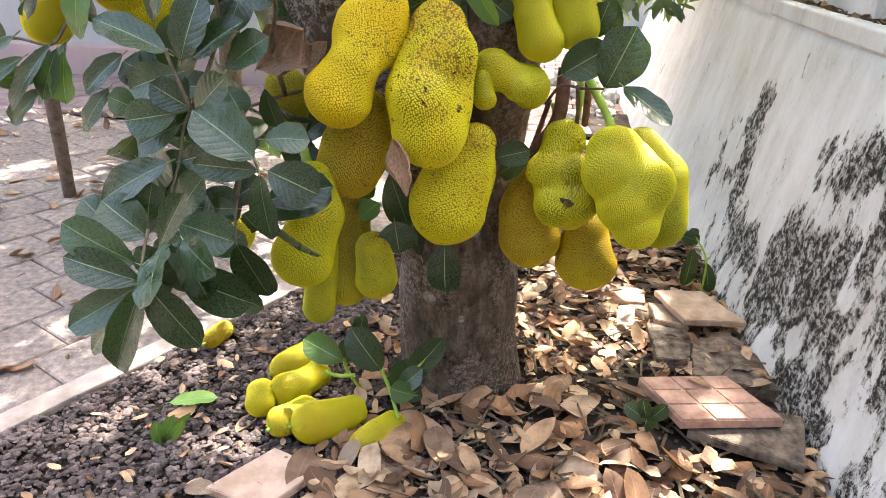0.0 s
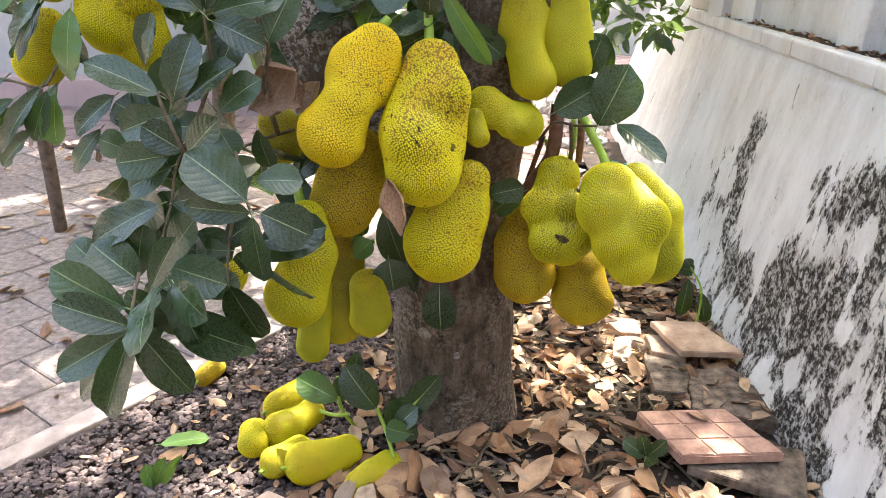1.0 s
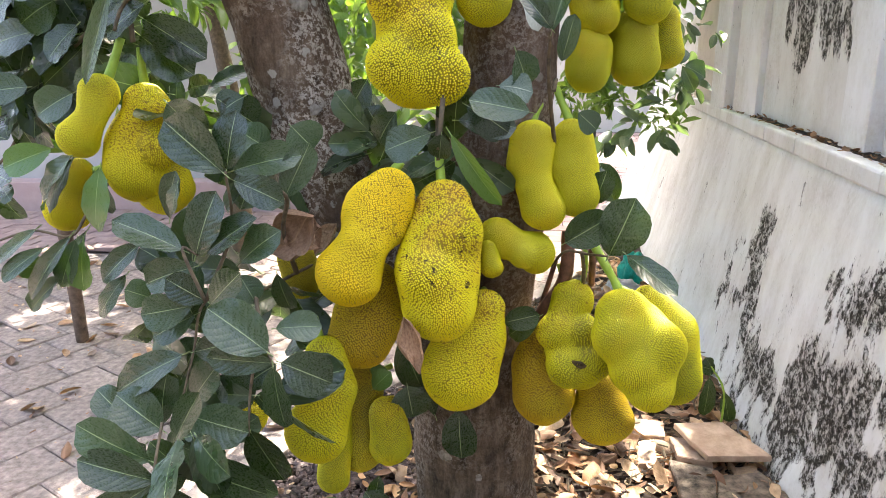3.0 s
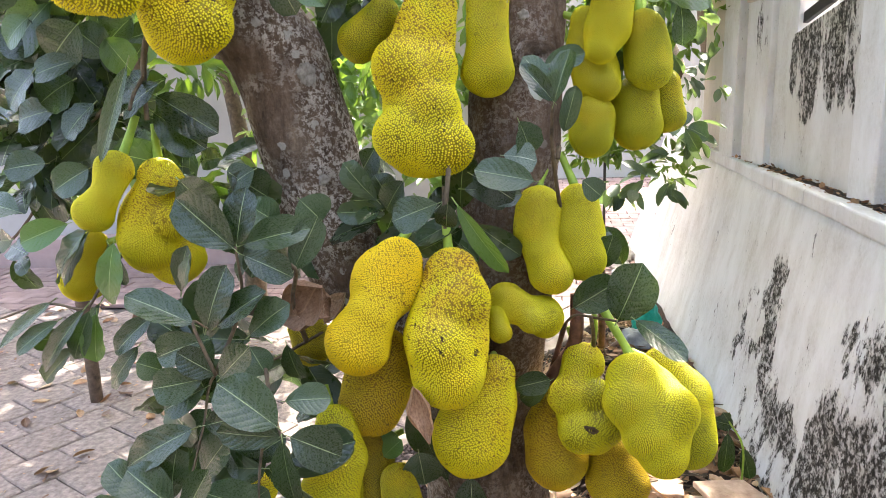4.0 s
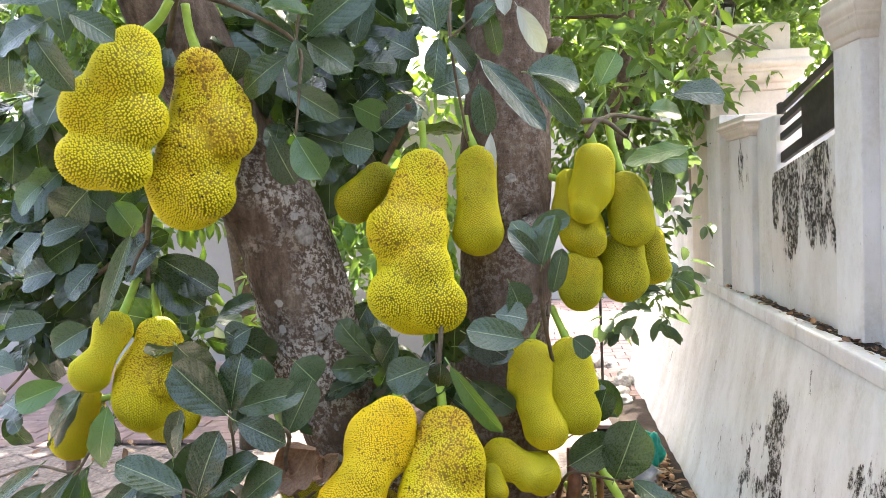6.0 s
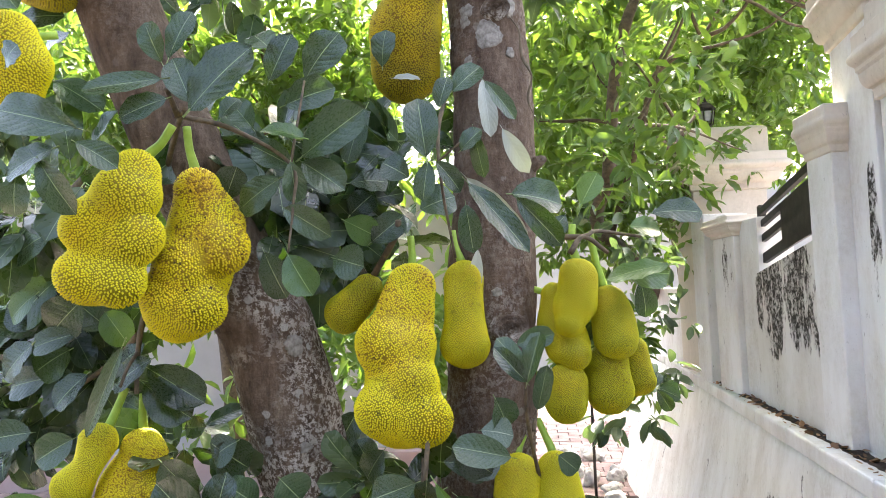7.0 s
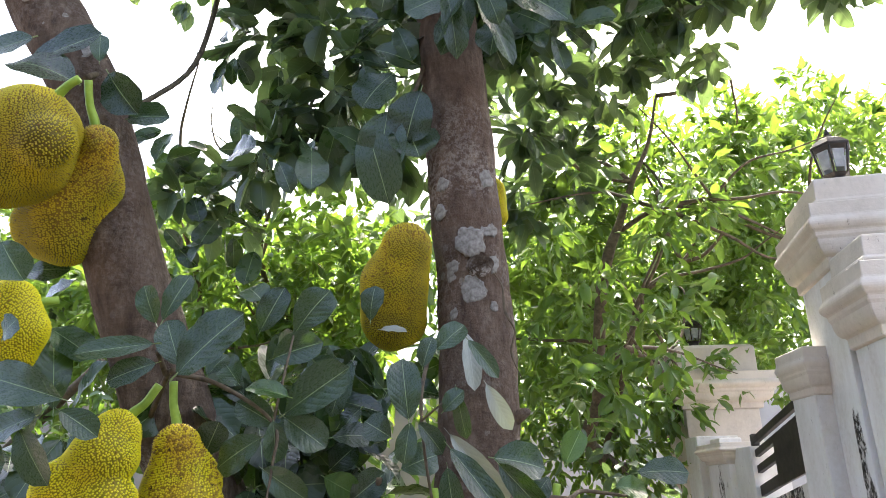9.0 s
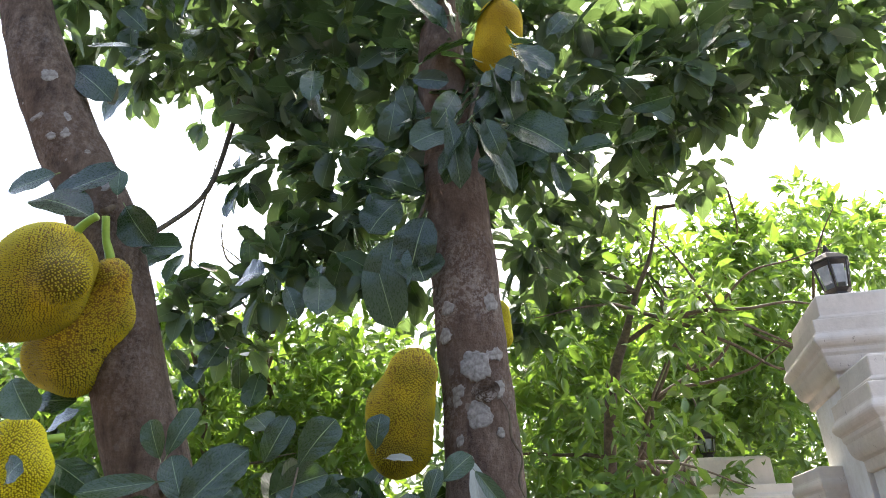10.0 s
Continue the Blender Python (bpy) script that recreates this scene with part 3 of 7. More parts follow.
ledge = holder("wall_ledge", (1.26, 1.7, 1.0), "projecting plaster ledge of slabs strewn with debris along the wall", "ledge", kind="structure")
ledge_rng = random.Random(4)
slab_y = -2.2
while slab_y < WALL_END:
    slab_end = min(slab_y + ledge_rng.choice((0.34, 0.4, 0.46)), WALL_END)
    out = ledge_rng.uniform(0.0, 0.004)
    piece = moulded_box("ledge_slab", 1.262 - out, 1.62, slab_y + 0.014, slab_end - 0.014, [(0.0, 0.995), (0.0, 1.008), (0.0125, 1.01), (0.0125, 1.064), (0.008, 1.071)], PLASTER_HIGH)
    own(ledge, veer(piece, 0.09, 1.7))
    slab_y = slab_end
own(ledge, veer(part("bed_joint", box(bmesh.new(), 1.268, 1.6, -2.2, WALL_END, 0.998, 1.06), PLASTER_STAIN, None, "", False), 0.09, 1.7))


# ---- upper part of the boundary wall ----
wall_up = holder("wall_upper", (1.42, 2.0, 1.07), "white boundary wall of panels and pilasters above the ledge", "wall", kind="structure")


def wall_piece(name, material, x0, x1, y0, y1, z0, z1, bevel=0.006):
    bm = box(bmesh.new(), x0, x1, y0, y1, z0, z1, bevel)
    return own(wall_up, part(name, bm, material, None, "", False))


def wedge(name, material, x0, x1, y0, y1, z0, za, zb):
    """A panel whose top slopes from za at y0 to zb at y1."""
    bm = bmesh.new()
    v = [[bm.verts.new((x, y, z)) for y, z in ((y0, z0), (y1, z0), (y1, zb), (y0, za))] for x in (x0, x1)]
    bm.faces.new(reversed(v[0]))
    bm.faces.new(v[1])
    for i in range(4):
        bm.faces.new((v[0][i], v[0][(i + 1) % 4], v[1][(i + 1) % 4], v[1][i]))
    bmesh.ops.recalc_face_normals(bm, faces=bm.faces[:])
    return own(wall_up, part(name, bm, material, None, "", False))


veer(wedge("stained_panel", PLASTER_STAIN, 1.375, 1.52, 2.05, 2.86, 1.05, 1.785, 1.658), 0.072, 2.05)
wall_piece("pilaster", PLASTER_HIGH, 1.343, 1.56, 1.88, 2.06, 1.05, 2.05)
wall_piece("pilaster", PLASTER_HIGH, 1.455, 1.62, 2.85, 3.08, 1.05, 1.93)
wall_piece("pilaster", PLASTER_HIGH, 1.425, 1.62, 3.08, 3.40, 1.05, 1.86)
wall_piece("panel_recess", PLASTER_HIGH, 1.50, 1.62, 3.40, 3.56, 1.05, 2.0)
wall_piece("pilaster", PLASTER_HIGH, 1.43, 1.66, 3.56, 3.80, 1.05, 2.02)
veer(wall_piece("panel", PLASTER_HIGH, 1.48, 1.62, 3.80, WALL_END, 1.05, 1.60), 0.09, 3.8)
own(wall_up, moulded_box("moulding", 1.343, 1.56, 1.88, 2.06, cornice_steps(2.045, 2.205, 0.034), PLASTER_CLEAN))
own(wall_up, moulded_box("moulding", 1.425, 1.62, 3.08, 3.40, cornice_steps(1.86, 1.96, 0.05), PLASTER_CLEAN))

gate_pillar = holder("gate_pillar", (1.36, 1.642, 1.05), "tall white gate pillar with a weathered cornice", "pillar")
GATE = (1.36, 1.84, 1.642, 2.0)
own(gate_pillar, part("shaft", box(bmesh.new(), *GATE, 1.05, 2.43, 0.006), PLASTER_HIGH, None, "", False))
own(gate_pillar, moulded_box("cornice", *GATE, cornice_steps(2.412, 2.622, 0.063), PLASTER_CLEAN))
own(gate_pillar, moulded_box("cap", *GATE, [(0.02, 2.622), (0.024, 2.626), (0.024, 2.636), (0.013, 2.643), (0.01, 2.714), (0.004, 2.72)], PLASTER_CLEAN))
gate_pillar.rotation_euler = (0, 0, -0.16)

wing_pillar = holder("wing_pillar", (1.323, 1.372, 1.05), "shorter white pillar with a moulded cap beside the gate pillar", "pillar")
WING = (1.323, 1.8, 1.372, 1.58)
own(wing_pillar, part("shaft", box(bmesh.new(), *WING, 1.05, 2.15, 0.006), PLASTER_HIGH, None, "", False))
own(wing_pillar, moulded_box("cornice", *WING, cornice_steps(2.138, 2.344, 0.06), PLASTER_CLEAN))
own(wing_pillar, moulded_box("cap", *WING, [(0.028, 2.344), (0.032, 2.348), (0.032, 2.358), (0.02, 2.363), (0.016, 2.424), (0.01, 2.43)], PLASTER_CLEAN))
wing_pillar.rotation_euler = (0, 0, -0.1)
wall_piece("panel", PLASTER_HIGH, 1.37, 1.62, -2.2, 1.38, 1.05, 2.0)

far_pillar = holder("far_pillar", (1.6, 4.1, 1.07), "pale gate pillar with a moulded cap further along the wall", "pillar")
own(far_pillar, part("shaft", box(bmesh.new(), 1.5, 1.95, 3.95, 4.4, 1.07, 2.2, 0.006), PLASTER_CLEAN, None, "", False))
own(far_pillar, moulded_box("cornice", 1.5, 1.95, 3.95, 4.4, cornice_steps(2.2, 2.42, 0.12), PLASTER_CLEAN))
own(far_pillar, moulded_box("cap", 1.5, 1.95, 3.95, 4.4, [(0.02, 2.42), (0.02, 2.58), (0.0, 2.6)], PLASTER_CLEAN))


# ---- the tree ----
tree = holder("jackfruit_tree", (0.12, 1.36, 0), "old jackfruit tree with lichened bark and a forked trunk", "tree")


def bough(name, points, seed, rough=0.05, segs=26, material=None):
    base = Vector(tree.location)
    return tube(name, [(*(Vector(p[:3]) - base), p[3]) for p in points], material or BARK, tree, segs, 9, rough, seed)


bough("trunk", [(0.125, 1.36, -0.15, 0.25), (0.125, 1.36, -0.02, 0.2), (0.12, 1.355, 0.1, 0.178), (0.112, 1.35, 0.3, 0.17), (0.1, 1.35, 0.5, 0.168), (0.085, 1.35, 0.75, 0.178), (0.06, 1.33, 0.92, 0.17), (0.03, 1.32, 1.05, 0.1)], 1, 0.06, 40, BARK_LOW)
bough("stem", [(0.12, 1.33, 0.72, 0.13), (0.16, 1.275, 0.95, 0.122), (0.167, 1.26, 1.16, 0.118), (0.193, 1.24, 1.39, 0.11), (0.2, 1.25, 1.62, 0.109), (0.224, 1.3, 1.94, 0.105), (0.222, 1.31, 2.28, 0.1), (0.202, 1.3, 2.54, 0.1), (0.189, 1.28, 2.82, 0.096), (0.169, 1.26, 3.09, 0.09), (0.15, 1.24, 3.44, 0.08), (0.16, 1.3, 4.2, 0.05)], 2, 0.07, 30, BARK_STEM)
bough("limb", [(0.0, 1.31, 0.78, 0.13), (-0.14, 1.27, 0.93, 0.125), (-0.256, 1.25, 1.18, 0.118), (-0.34, 1.225, 1.52, 0.112), (-0.4, 1.2, 1.66, 0.106), (-0.5, 1.14, 1.93, 0.1), (-0.625, 1.07, 2.28, 0.095), (-0.77, 1.015, 2.77, 0.088), (-0.91, 0.98, 3.04, 0.088), (-1.05, 0.93, 3.35, 0.08), (-1.25, 0.9, 3.9, 0.05)], 3, 0.07, 30)

def leaf_shape(seed, curl=1.0):
    """A unit leaf along +y, one long and one wide, folded at the midrib and bowed."""
    rng = random.Random(seed)
    n, m = 11, 7
    v, uv, f = [], [], []
    blunt = rng.uniform(1.2, 1.55)
    bow, fold, twist, wav = rng.uniform(0.05, 0.35) * curl, rng.uniform(0.06, 0.3) * curl, rng.uniform(-0.35, 0.35), rng.uniform(0.012, 0.04) * curl
    for i in range(n):
        t = i / (n - 1)
        wide = max(0.0, 1 - abs(2 * t**blunt - 1) ** 2.3) ** 0.54
        wide = max(wide, 0.03) * 0.5
        for j in range(m):
            s = j / (m - 1) * 2 - 1
            x = s * wide
            z = fold * abs(s) * wide - bow * (t - 0.25) ** 2 + wav * math.sin(t * 17 + seed) * s * s + twist * x * t
            v.append((x, t, z))
            uv.append((0.5 + s * 0.5, t))
    for i in range(n - 1):
        for j in range(m - 1):
            a = i * m + j
            f.append((a, a + 1, a + m + 1, a + m))
    k = len(v)
    # the leaf's own short stalk
    for t, r in ((-0.1, 0.014), (0.03, 0.012)):
        v += [(r, t, -0.01 - r), (-r, t, -0.01 - r), (0, t, 0.012)]
        uv += [(0.5, 0.5)] * 3
    f += [(k + a, k + (a + 1) % 3, k + 3 + (a + 1) % 3, k + 3 + a) for a in range(3)]
    me = mesh_of("leaf", v, f)
    layer = me.uv_layers.new(name="UVMap")
    for loop in me.loops:
        layer.data[loop.index].uv = uv[loop.vertex_index]
    me.polygons.foreach_set("use_smooth", [True] * len(me.polygons))
    return me



def dead_leaf_shape(seed):
    """A shrivelled leaf along +y, rolled in from both sides and crumpled."""
    rng = random.Random(seed + 50)
    n, m = 13, 9
    roll, bend, tw = rng.uniform(1.3, 2.2), rng.uniform(0.3, 0.7), rng.uniform(-1.2, 1.2)
    v, uv, f = [], [], []
    for i in range(n):
        t = i / (n - 1)
        w = max(0.02, math.sin(math.pi * min(1, t**0.8)) ** 0.95) * 0.6
        for j in range(m):
            s = j / (m - 1) * 2 - 1
            a = s * roll + tw * (t - 0.5)
            crumple = 0.11 * noise.noise(Vector((s * 2.6, t * 5.5, seed * 3.1))) + 0.05 * noise.noise(Vector((s * 7, t * 11, seed * 1.7)))
            v.append((w * math.sin(a) / roll * 1.3 + crumple, t, 0.8 * w * (1 - math.cos(a)) / roll + bend * (t - 0.4) ** 2 - crumple))
            uv.append((0.5 + s / 2, t))
    for i in range(n - 1):
        for j in range(m - 1):
            a = i * m + j
            f.append((a, a + 1, a + m + 1, a + m))
    me = mesh_of("leaf", v, f)
    layer = me.uv_layers.new(name="UVMap")
    for loop in me.loops:
        layer.data[loop.index].uv = uv[loop.vertex_index]
    me.polygons.foreach_set("use_smooth", [True] * len(me.polygons))
    return me


leaf_meshes = {}
leaf_rng = random.Random(11)


def leaf_frame(base, tip, wide, lean, roll):
    b, t = Vector(base), Vector(tip)
    y = t - b
    long = y.length
    y.normalize()
    nrm = Vector(lean)
    nrm = (nrm - y * nrm.dot(y)).normalized()
    x = y.cross(nrm).normalized()
    z = x.cross(y)
    rot = Matrix((x, y, z)).transposed() @ Matrix.Rotation(roll, 3, "Y")
    return Matrix.LocRotScale(b, rot.to_quaternion(), (wide, long, (wide + long) / 2))


def leaf(base, tip, wide, material=None):
    material = DRY_PALE if material is DRY else material or LEAF
    key = (material.name, leaf_rng.randrange(7))
    if key not in leaf_meshes:
        me = dead_leaf_shape(key[1]) if material is DRY_PALE else leaf_shape(key[1])
        me.materials.append(material)
        leaf_meshes[key] = me
    ob = new("leaf", leaf_meshes[key])
    ob.matrix_world = Matrix.Identity(4)
    m = leaf_frame(base, tip, wide * 1.12, (leaf_rng.uniform(-0.3, 0.3), -1.0, leaf_rng.uniform(0.2, 0.7)), leaf_rng.uniform(-0.25, 0.25))
    ob.parent = tree
    ob.matrix_basis = Matrix.Translation(tree.location).inverted() @ m
    return ob


def twig(points, material=None):
    base = Vector(tree.location)
    slim = 1.0 if material else 0.6
    return tube("twig", [(*(Vector(p[:3]) - base), p[3] * slim) for p in points], material or TWIG, tree, 8, 5, 0.06, 4)


def lichen_patch(place, normal, r, seed):
    """A thin crust disc of uneven outline lying on the bark."""
    rng = random.Random(seed)
    bm = bmesh.new()
    n, off, tall = 36, Vector((rng.uniform(0, 50), rng.uniform(0, 50), 0)), rng.uniform(0.85, 1.2)
    rings = []
    for share, lift in ((1.0, -0.003), (0.96, 0.0002), (0.8, 0.0012), (0.4, 0.0015)):
        ring = []
        for k in range(n):
            a = 6.2832 * k / n
            d = Vector((math.cos(a), math.sin(a), 0))
            q = r * share * (1 + 0.4 * noise.noise(d * 1.2 + off) + 0.22 * noise.noise(d * 5.5 + off) + 0.1 * noise.noise(d * 14 + off))
            x, y = q * d.x, q * d.y * tall
            ring.append(bm.verts.new((x, y, lift - x * x / 0.2)))
        rings.append(ring)
    for a, b in zip(rings, rings[1:]):
        for k in range(n):
            bm.faces.new((a[k], a[(k + 1) % n], b[(k + 1) % n], b[k]))
    bm.faces.new(rings[-1])
    ob = part("lichen_patch", bm, LICHEN, None, "chalky white lichen patch")
    ob.matrix_world = look(place, Vector(place) - Vector(normal))
    ob.parent = tree
    ob.matrix_parent_inverse = Matrix.Translation(tree.location).inverted()
    return ob


def knot(place, normal, r):
    """A healed branch scar: rings of bark round a sunken middle."""
    bm = bmesh.new()
    n, rings = 20, []
    for k, (q, h) in enumerate(((1.15, -0.02), (0.95, 0.012), (0.74, 0.004), (0.56, 0.014), (0.4, 0.004), (0.22, 0.012), (0.08, -0.004))):
        rings.append([bm.verts.new((r * q * (1 + 0.12 * math.sin(2 * a + k)) * math.cos(a), r * q * (0.85 + 0.1 * math.sin(3 * a)) * math.sin(a), h)) for a in (6.283 * j / n for j in range(n))])
    for a, b in zip(rings, rings[1:]):
        for j in range(n):
            bm.faces.new((a[j], a[(j + 1) % n], b[(j + 1) % n], b[j]))
    bm.faces.new(rings[-1])
    ob = part("knot", bm, BARK, None, "ringed bark knot")
    ob.matrix_world = look(place, Vector(place) - Vector(normal))
    ob.parent = tree
    ob.matrix_parent_inverse = Matrix.Translation(tree.location).inverted()
    return ob


LICHEN = simple_material("white_lichen", (0.1, 0.088, 0.072), (0.34, 0.32, 0.285), 70, 0.9, 0.001)


# ---- leaves ----
leaf((-0.245, 0.680, 0.904), (-0.345, 0.681, 0.988), 0.082)
leaf((-0.244, 0.690, 0.878), (-0.369, 0.697, 0.882), 0.048)
leaf((-0.225, 0.690, 0.879), (-0.137, 0.700, 0.835), 0.072)
leaf((-0.238, 0.680, 0.875), (-0.235, 0.697, 0.737), 0.051)
leaf((-0.331, 0.780, 1.207), (-0.437, 0.787, 1.303), 0.076)
leaf((-0.329, 0.790, 1.210), (-0.311, 0.806, 1.316), 0.062)
leaf((-0.317, 0.790, 1.192), (-0.223, 0.761, 1.160), 0.052)
leaf((-0.336, 0.840, 1.201), (-0.208, 0.833, 1.237), 0.059)
leaf((-0.240, 0.840, 1.150), (-0.190, 0.857, 1.250), 0.054)
leaf((-0.409, 0.800, 1.046), (-0.364, 0.802, 1.169), 0.073)
leaf((-0.424, 0.780, 1.063), (-0.561, 0.795, 1.121), 0.056)
leaf((-0.393, 0.810, 1.047), (-0.290, 0.786, 1.124), 0.058)
leaf((-0.325, 0.800, 1.032), (-0.248, 0.793, 1.099), 0.058)
leaf((-0.479, 0.860, 1.102), (-0.457, 0.842, 1.198), 0.041)
leaf((-0.415, 0.800, 1.023), (-0.519, 0.797, 0.992), 0.058)
leaf((-0.390, 0.780, 0.961), (-0.464, 0.779, 1.006), 0.052)
leaf((-0.375, 0.760, 0.961), (-0.302, 0.731, 1.035), 0.051)
leaf((-0.417, 0.780, 0.952), (-0.516, 0.761, 0.937), 0.064)
leaf((-0.423, 0.800, 0.926), (-0.511, 0.784, 0.883), 0.053)
leaf((-0.431, 0.840, 0.946), (-0.462, 0.856, 1.016), 0.052)
leaf((-0.430, 0.740, 0.868), (-0.584, 0.748, 0.786), 0.066)
leaf((-0.416, 0.760, 0.865), (-0.320, 0.738, 0.898), 0.050)
leaf((-0.468, 0.700, 0.731), (-0.557, 0.710, 0.798), 0.076)
leaf((-0.418, 0.640, 0.742), (-0.352, 0.617, 0.855), 0.044)
leaf((-0.397, 0.680, 0.773), (-0.296, 0.681, 0.740), 0.072)
leaf((-0.460, 0.630, 0.709), (-0.577, 0.606, 0.788), 0.065)
leaf((-0.444, 0.610, 0.682), (-0.567, 0.580, 0.738), 0.059)
leaf((-0.414, 0.650, 0.731), (-0.339, 0.664, 0.683), 0.054)
leaf((-0.454, 0.620, 0.671), (-0.598, 0.600, 0.582), 0.060)
leaf((-0.420, 0.580, 0.691), (-0.331, 0.561, 0.584), 0.080)
leaf((-0.420, 0.560, 0.705), (-0.519, 0.579, 0.492), 0.058)
leaf((-0.466, 0.640, 0.654), (-0.599, 0.654, 0.497), 0.057)
leaf((-0.403, 0.680, 0.661), (-0.266, 0.664, 0.620), 0.083)
leaf((-0.314, 0.740, 0.709), (-0.263, 0.758, 0.586), 0.074)
leaf((-0.358, 0.740, 0.614), (-0.269, 0.737, 0.569), 0.047)
leaf((-0.488, 0.740, 0.719), (-0.476, 0.744, 0.820), 0.052)
leaf((-0.442, 0.780, 0.749), (-0.375, 0.760, 0.839), 0.065)
leaf((-0.559, 0.760, 0.711), (-0.637, 0.777, 0.773), 0.057)
leaf((-0.253, 0.760, 0.916), (-0.168, 0.765, 0.922), 0.054)
leaf((-0.280, 0.880, 0.984), (-0.266, 0.898, 0.895), 0.045)
leaf((-0.743, 1.000, 1.198), (-0.843, 1.015, 1.083), 0.068)
leaf((-0.648, 0.950, 1.155), (-0.682, 0.935, 1.055), 0.056, LEAF_YOUNG)
leaf((-0.633, 0.950, 0.956), (-0.712, 0.938, 0.863), 0.047)
leaf((-0.588, 0.940, 1.028), (-0.679, 0.918, 0.952), 0.051)
leaf((-0.751, 0.980, 1.026), (-0.795, 0.957, 0.921), 0.048)
leaf((-0.742, 0.990, 1.020), (-0.750, 0.963, 0.913), 0.046, LEAF_YOUNG)
leaf((-0.813, 1.000, 0.961), (-0.908, 0.985, 0.957), 0.044, LEAF_YOUNG)
leaf((-0.806, 1.000, 0.935), (-0.909, 1.000, 0.855), 0.042)
leaf((-0.389, 0.800, 0.795), (-0.318, 0.770, 0.754), 0.063)
leaf((-0.474, 0.820, 0.783), (-0.434, 0.824, 0.863), 0.065)
leaf((-0.345, 0.820, 0.765), (-0.283, 0.807, 0.819), 0.060)
leaf((-0.463, 0.700, 0.702), (-0.392, 0.685, 0.735), 0.047)
leaf((-0.476, 0.680, 0.655), (-0.425, 0.691, 0.640), 0.061)
leaf((-0.505, 0.700, 0.700), (-0.562, 0.694, 0.643), 0.051)
leaf((-0.442, 0.850, 0.887), (-0.461, 0.836, 0.952), 0.059)
leaf((-0.412, 0.850, 0.866), (-0.339, 0.844, 0.926), 0.059)
leaf((-0.329, 0.860, 0.854), (-0.372, 0.865, 0.885), 0.054)
leaf((-0.350, 0.860, 0.987), (-0.313, 0.833, 0.942), 0.052)
leaf((-0.327, 0.880, 1.089), (-0.295, 0.899, 1.033), 0.052)
leaf((-0.538, 0.860, 0.937), (-0.574, 0.831, 0.965), 0.053)
leaf((-0.302, 0.840, 0.697), (-0.335, 0.847, 0.729), 0.055)
leaf((-0.384, 0.780, 0.663), (-0.319, 0.792, 0.708), 0.054)
leaf((-0.448, 0.700, 0.657), (-0.478, 0.671, 0.717), 0.047)
leaf((0.035, 0.900, 1.263), (-0.061, 0.909, 1.228), 0.065)
leaf((0.071, 0.920, 1.257), (0.166, 0.908, 1.113), 0.044, LEAF_YOUNG)
leaf((0.082, 1.020, 1.274), (0.203, 1.019, 1.264), 0.062)
leaf((0.310, 1.020, 1.012), (0.398, 0.990, 1.077), 0.070)
leaf((0.396, 0.980, 0.995), (0.440, 0.952, 1.118), 0.089)
leaf((0.426, 0.940, 1.010), (0.504, 0.840, 0.965), 0.045)
leaf((0.381, 1.100, 1.080), (0.400, 1.079, 1.157), 0.049)
leaf((0.264, 1.080, 0.819), (0.191, 1.098, 0.762), 0.052)
leaf((0.080, 1.000, 0.618), (0.084, 0.980, 0.501), 0.074)
leaf((0.051, 0.960, 1.252), (0.044, 0.968, 1.200), 0.044)
leaf((-0.057, 1.100, 1.284), (-0.107, 1.116, 1.216), 0.068)
leaf((-0.039, 1.050, 0.823), (-0.004, 1.067, 0.883), 0.049)
leaf((-0.117, 1.000, 0.669), (-0.077, 0.987, 0.716), 0.042, LEAF_YOUNG)
leaf((-0.047, 1.080, 0.636), (-0.033, 1.068, 0.556), 0.090)
leaf((-0.064, 1.120, 0.744), (-0.018, 1.116, 0.606), 0.077)
leaf((-0.022, 0.860, 0.902), (0.009, 0.830, 0.794), 0.055, DRY)
leaf((-0.201, 0.920, 1.091), (-0.301, 0.950, 1.011), 0.079, DRY)
leaf((-0.274, 0.950, 1.078), (-0.219, 0.980, 1.012), 0.065, DRY)
leaf((-0.170, 0.970, 1.066), (-0.219, 0.979, 0.995), 0.044, DRY)
leaf((-0.785, 1.000, 1.221), (-0.890, 0.975, 1.185), 0.061, LEAF_YOUNG)
leaf((-0.732, 0.980, 1.209), (-0.836, 0.987, 1.096), 0.072)
leaf((-0.600, 1.080, 1.452), (-0.498, 1.090, 1.367), 0.081)
leaf((-0.551, 1.020, 1.512), (-0.658, 1.033, 1.453), 0.063)
leaf((-0.628, 0.900, 1.197), (-0.645, 0.872, 1.087), 0.057, LEAF_YOUNG)
leaf((-0.838, 0.980, 1.049), (-0.994, 0.997, 0.938), 0.041)
leaf((-0.828, 0.980, 1.006), (-0.930, 0.955, 0.941), 0.043)
leaf((-0.750, 0.960, 1.039), (-0.873, 0.947, 0.898), 0.049)
leaf((-0.737, 1.000, 1.039), (-0.847, 1.001, 0.899), 0.048)
leaf((-0.580, 0.950, 1.546), (-0.673, 0.966, 1.354), 0.043)
leaf((-0.579, 1.100, 1.596), (-0.531, 1.087, 1.650), 0.059)
leaf((-0.687, 0.980, 1.178), (-0.673, 0.996, 1.076), 0.035)
leaf((-0.867, 1.100, 1.666), (-0.937, 1.097, 1.611), 0.071, LEAF_YOUNG)
leaf((-0.843, 1.150, 1.704), (-0.954, 1.136, 1.602), 0.110, LEAF_YOUNG)
leaf((-0.769, 1.100, 1.570), (-0.877, 1.086, 1.544), 0.060)
leaf((-0.728, 1.150, 1.617), (-0.663, 1.129, 1.543), 0.067, LEAF_YOUNG)
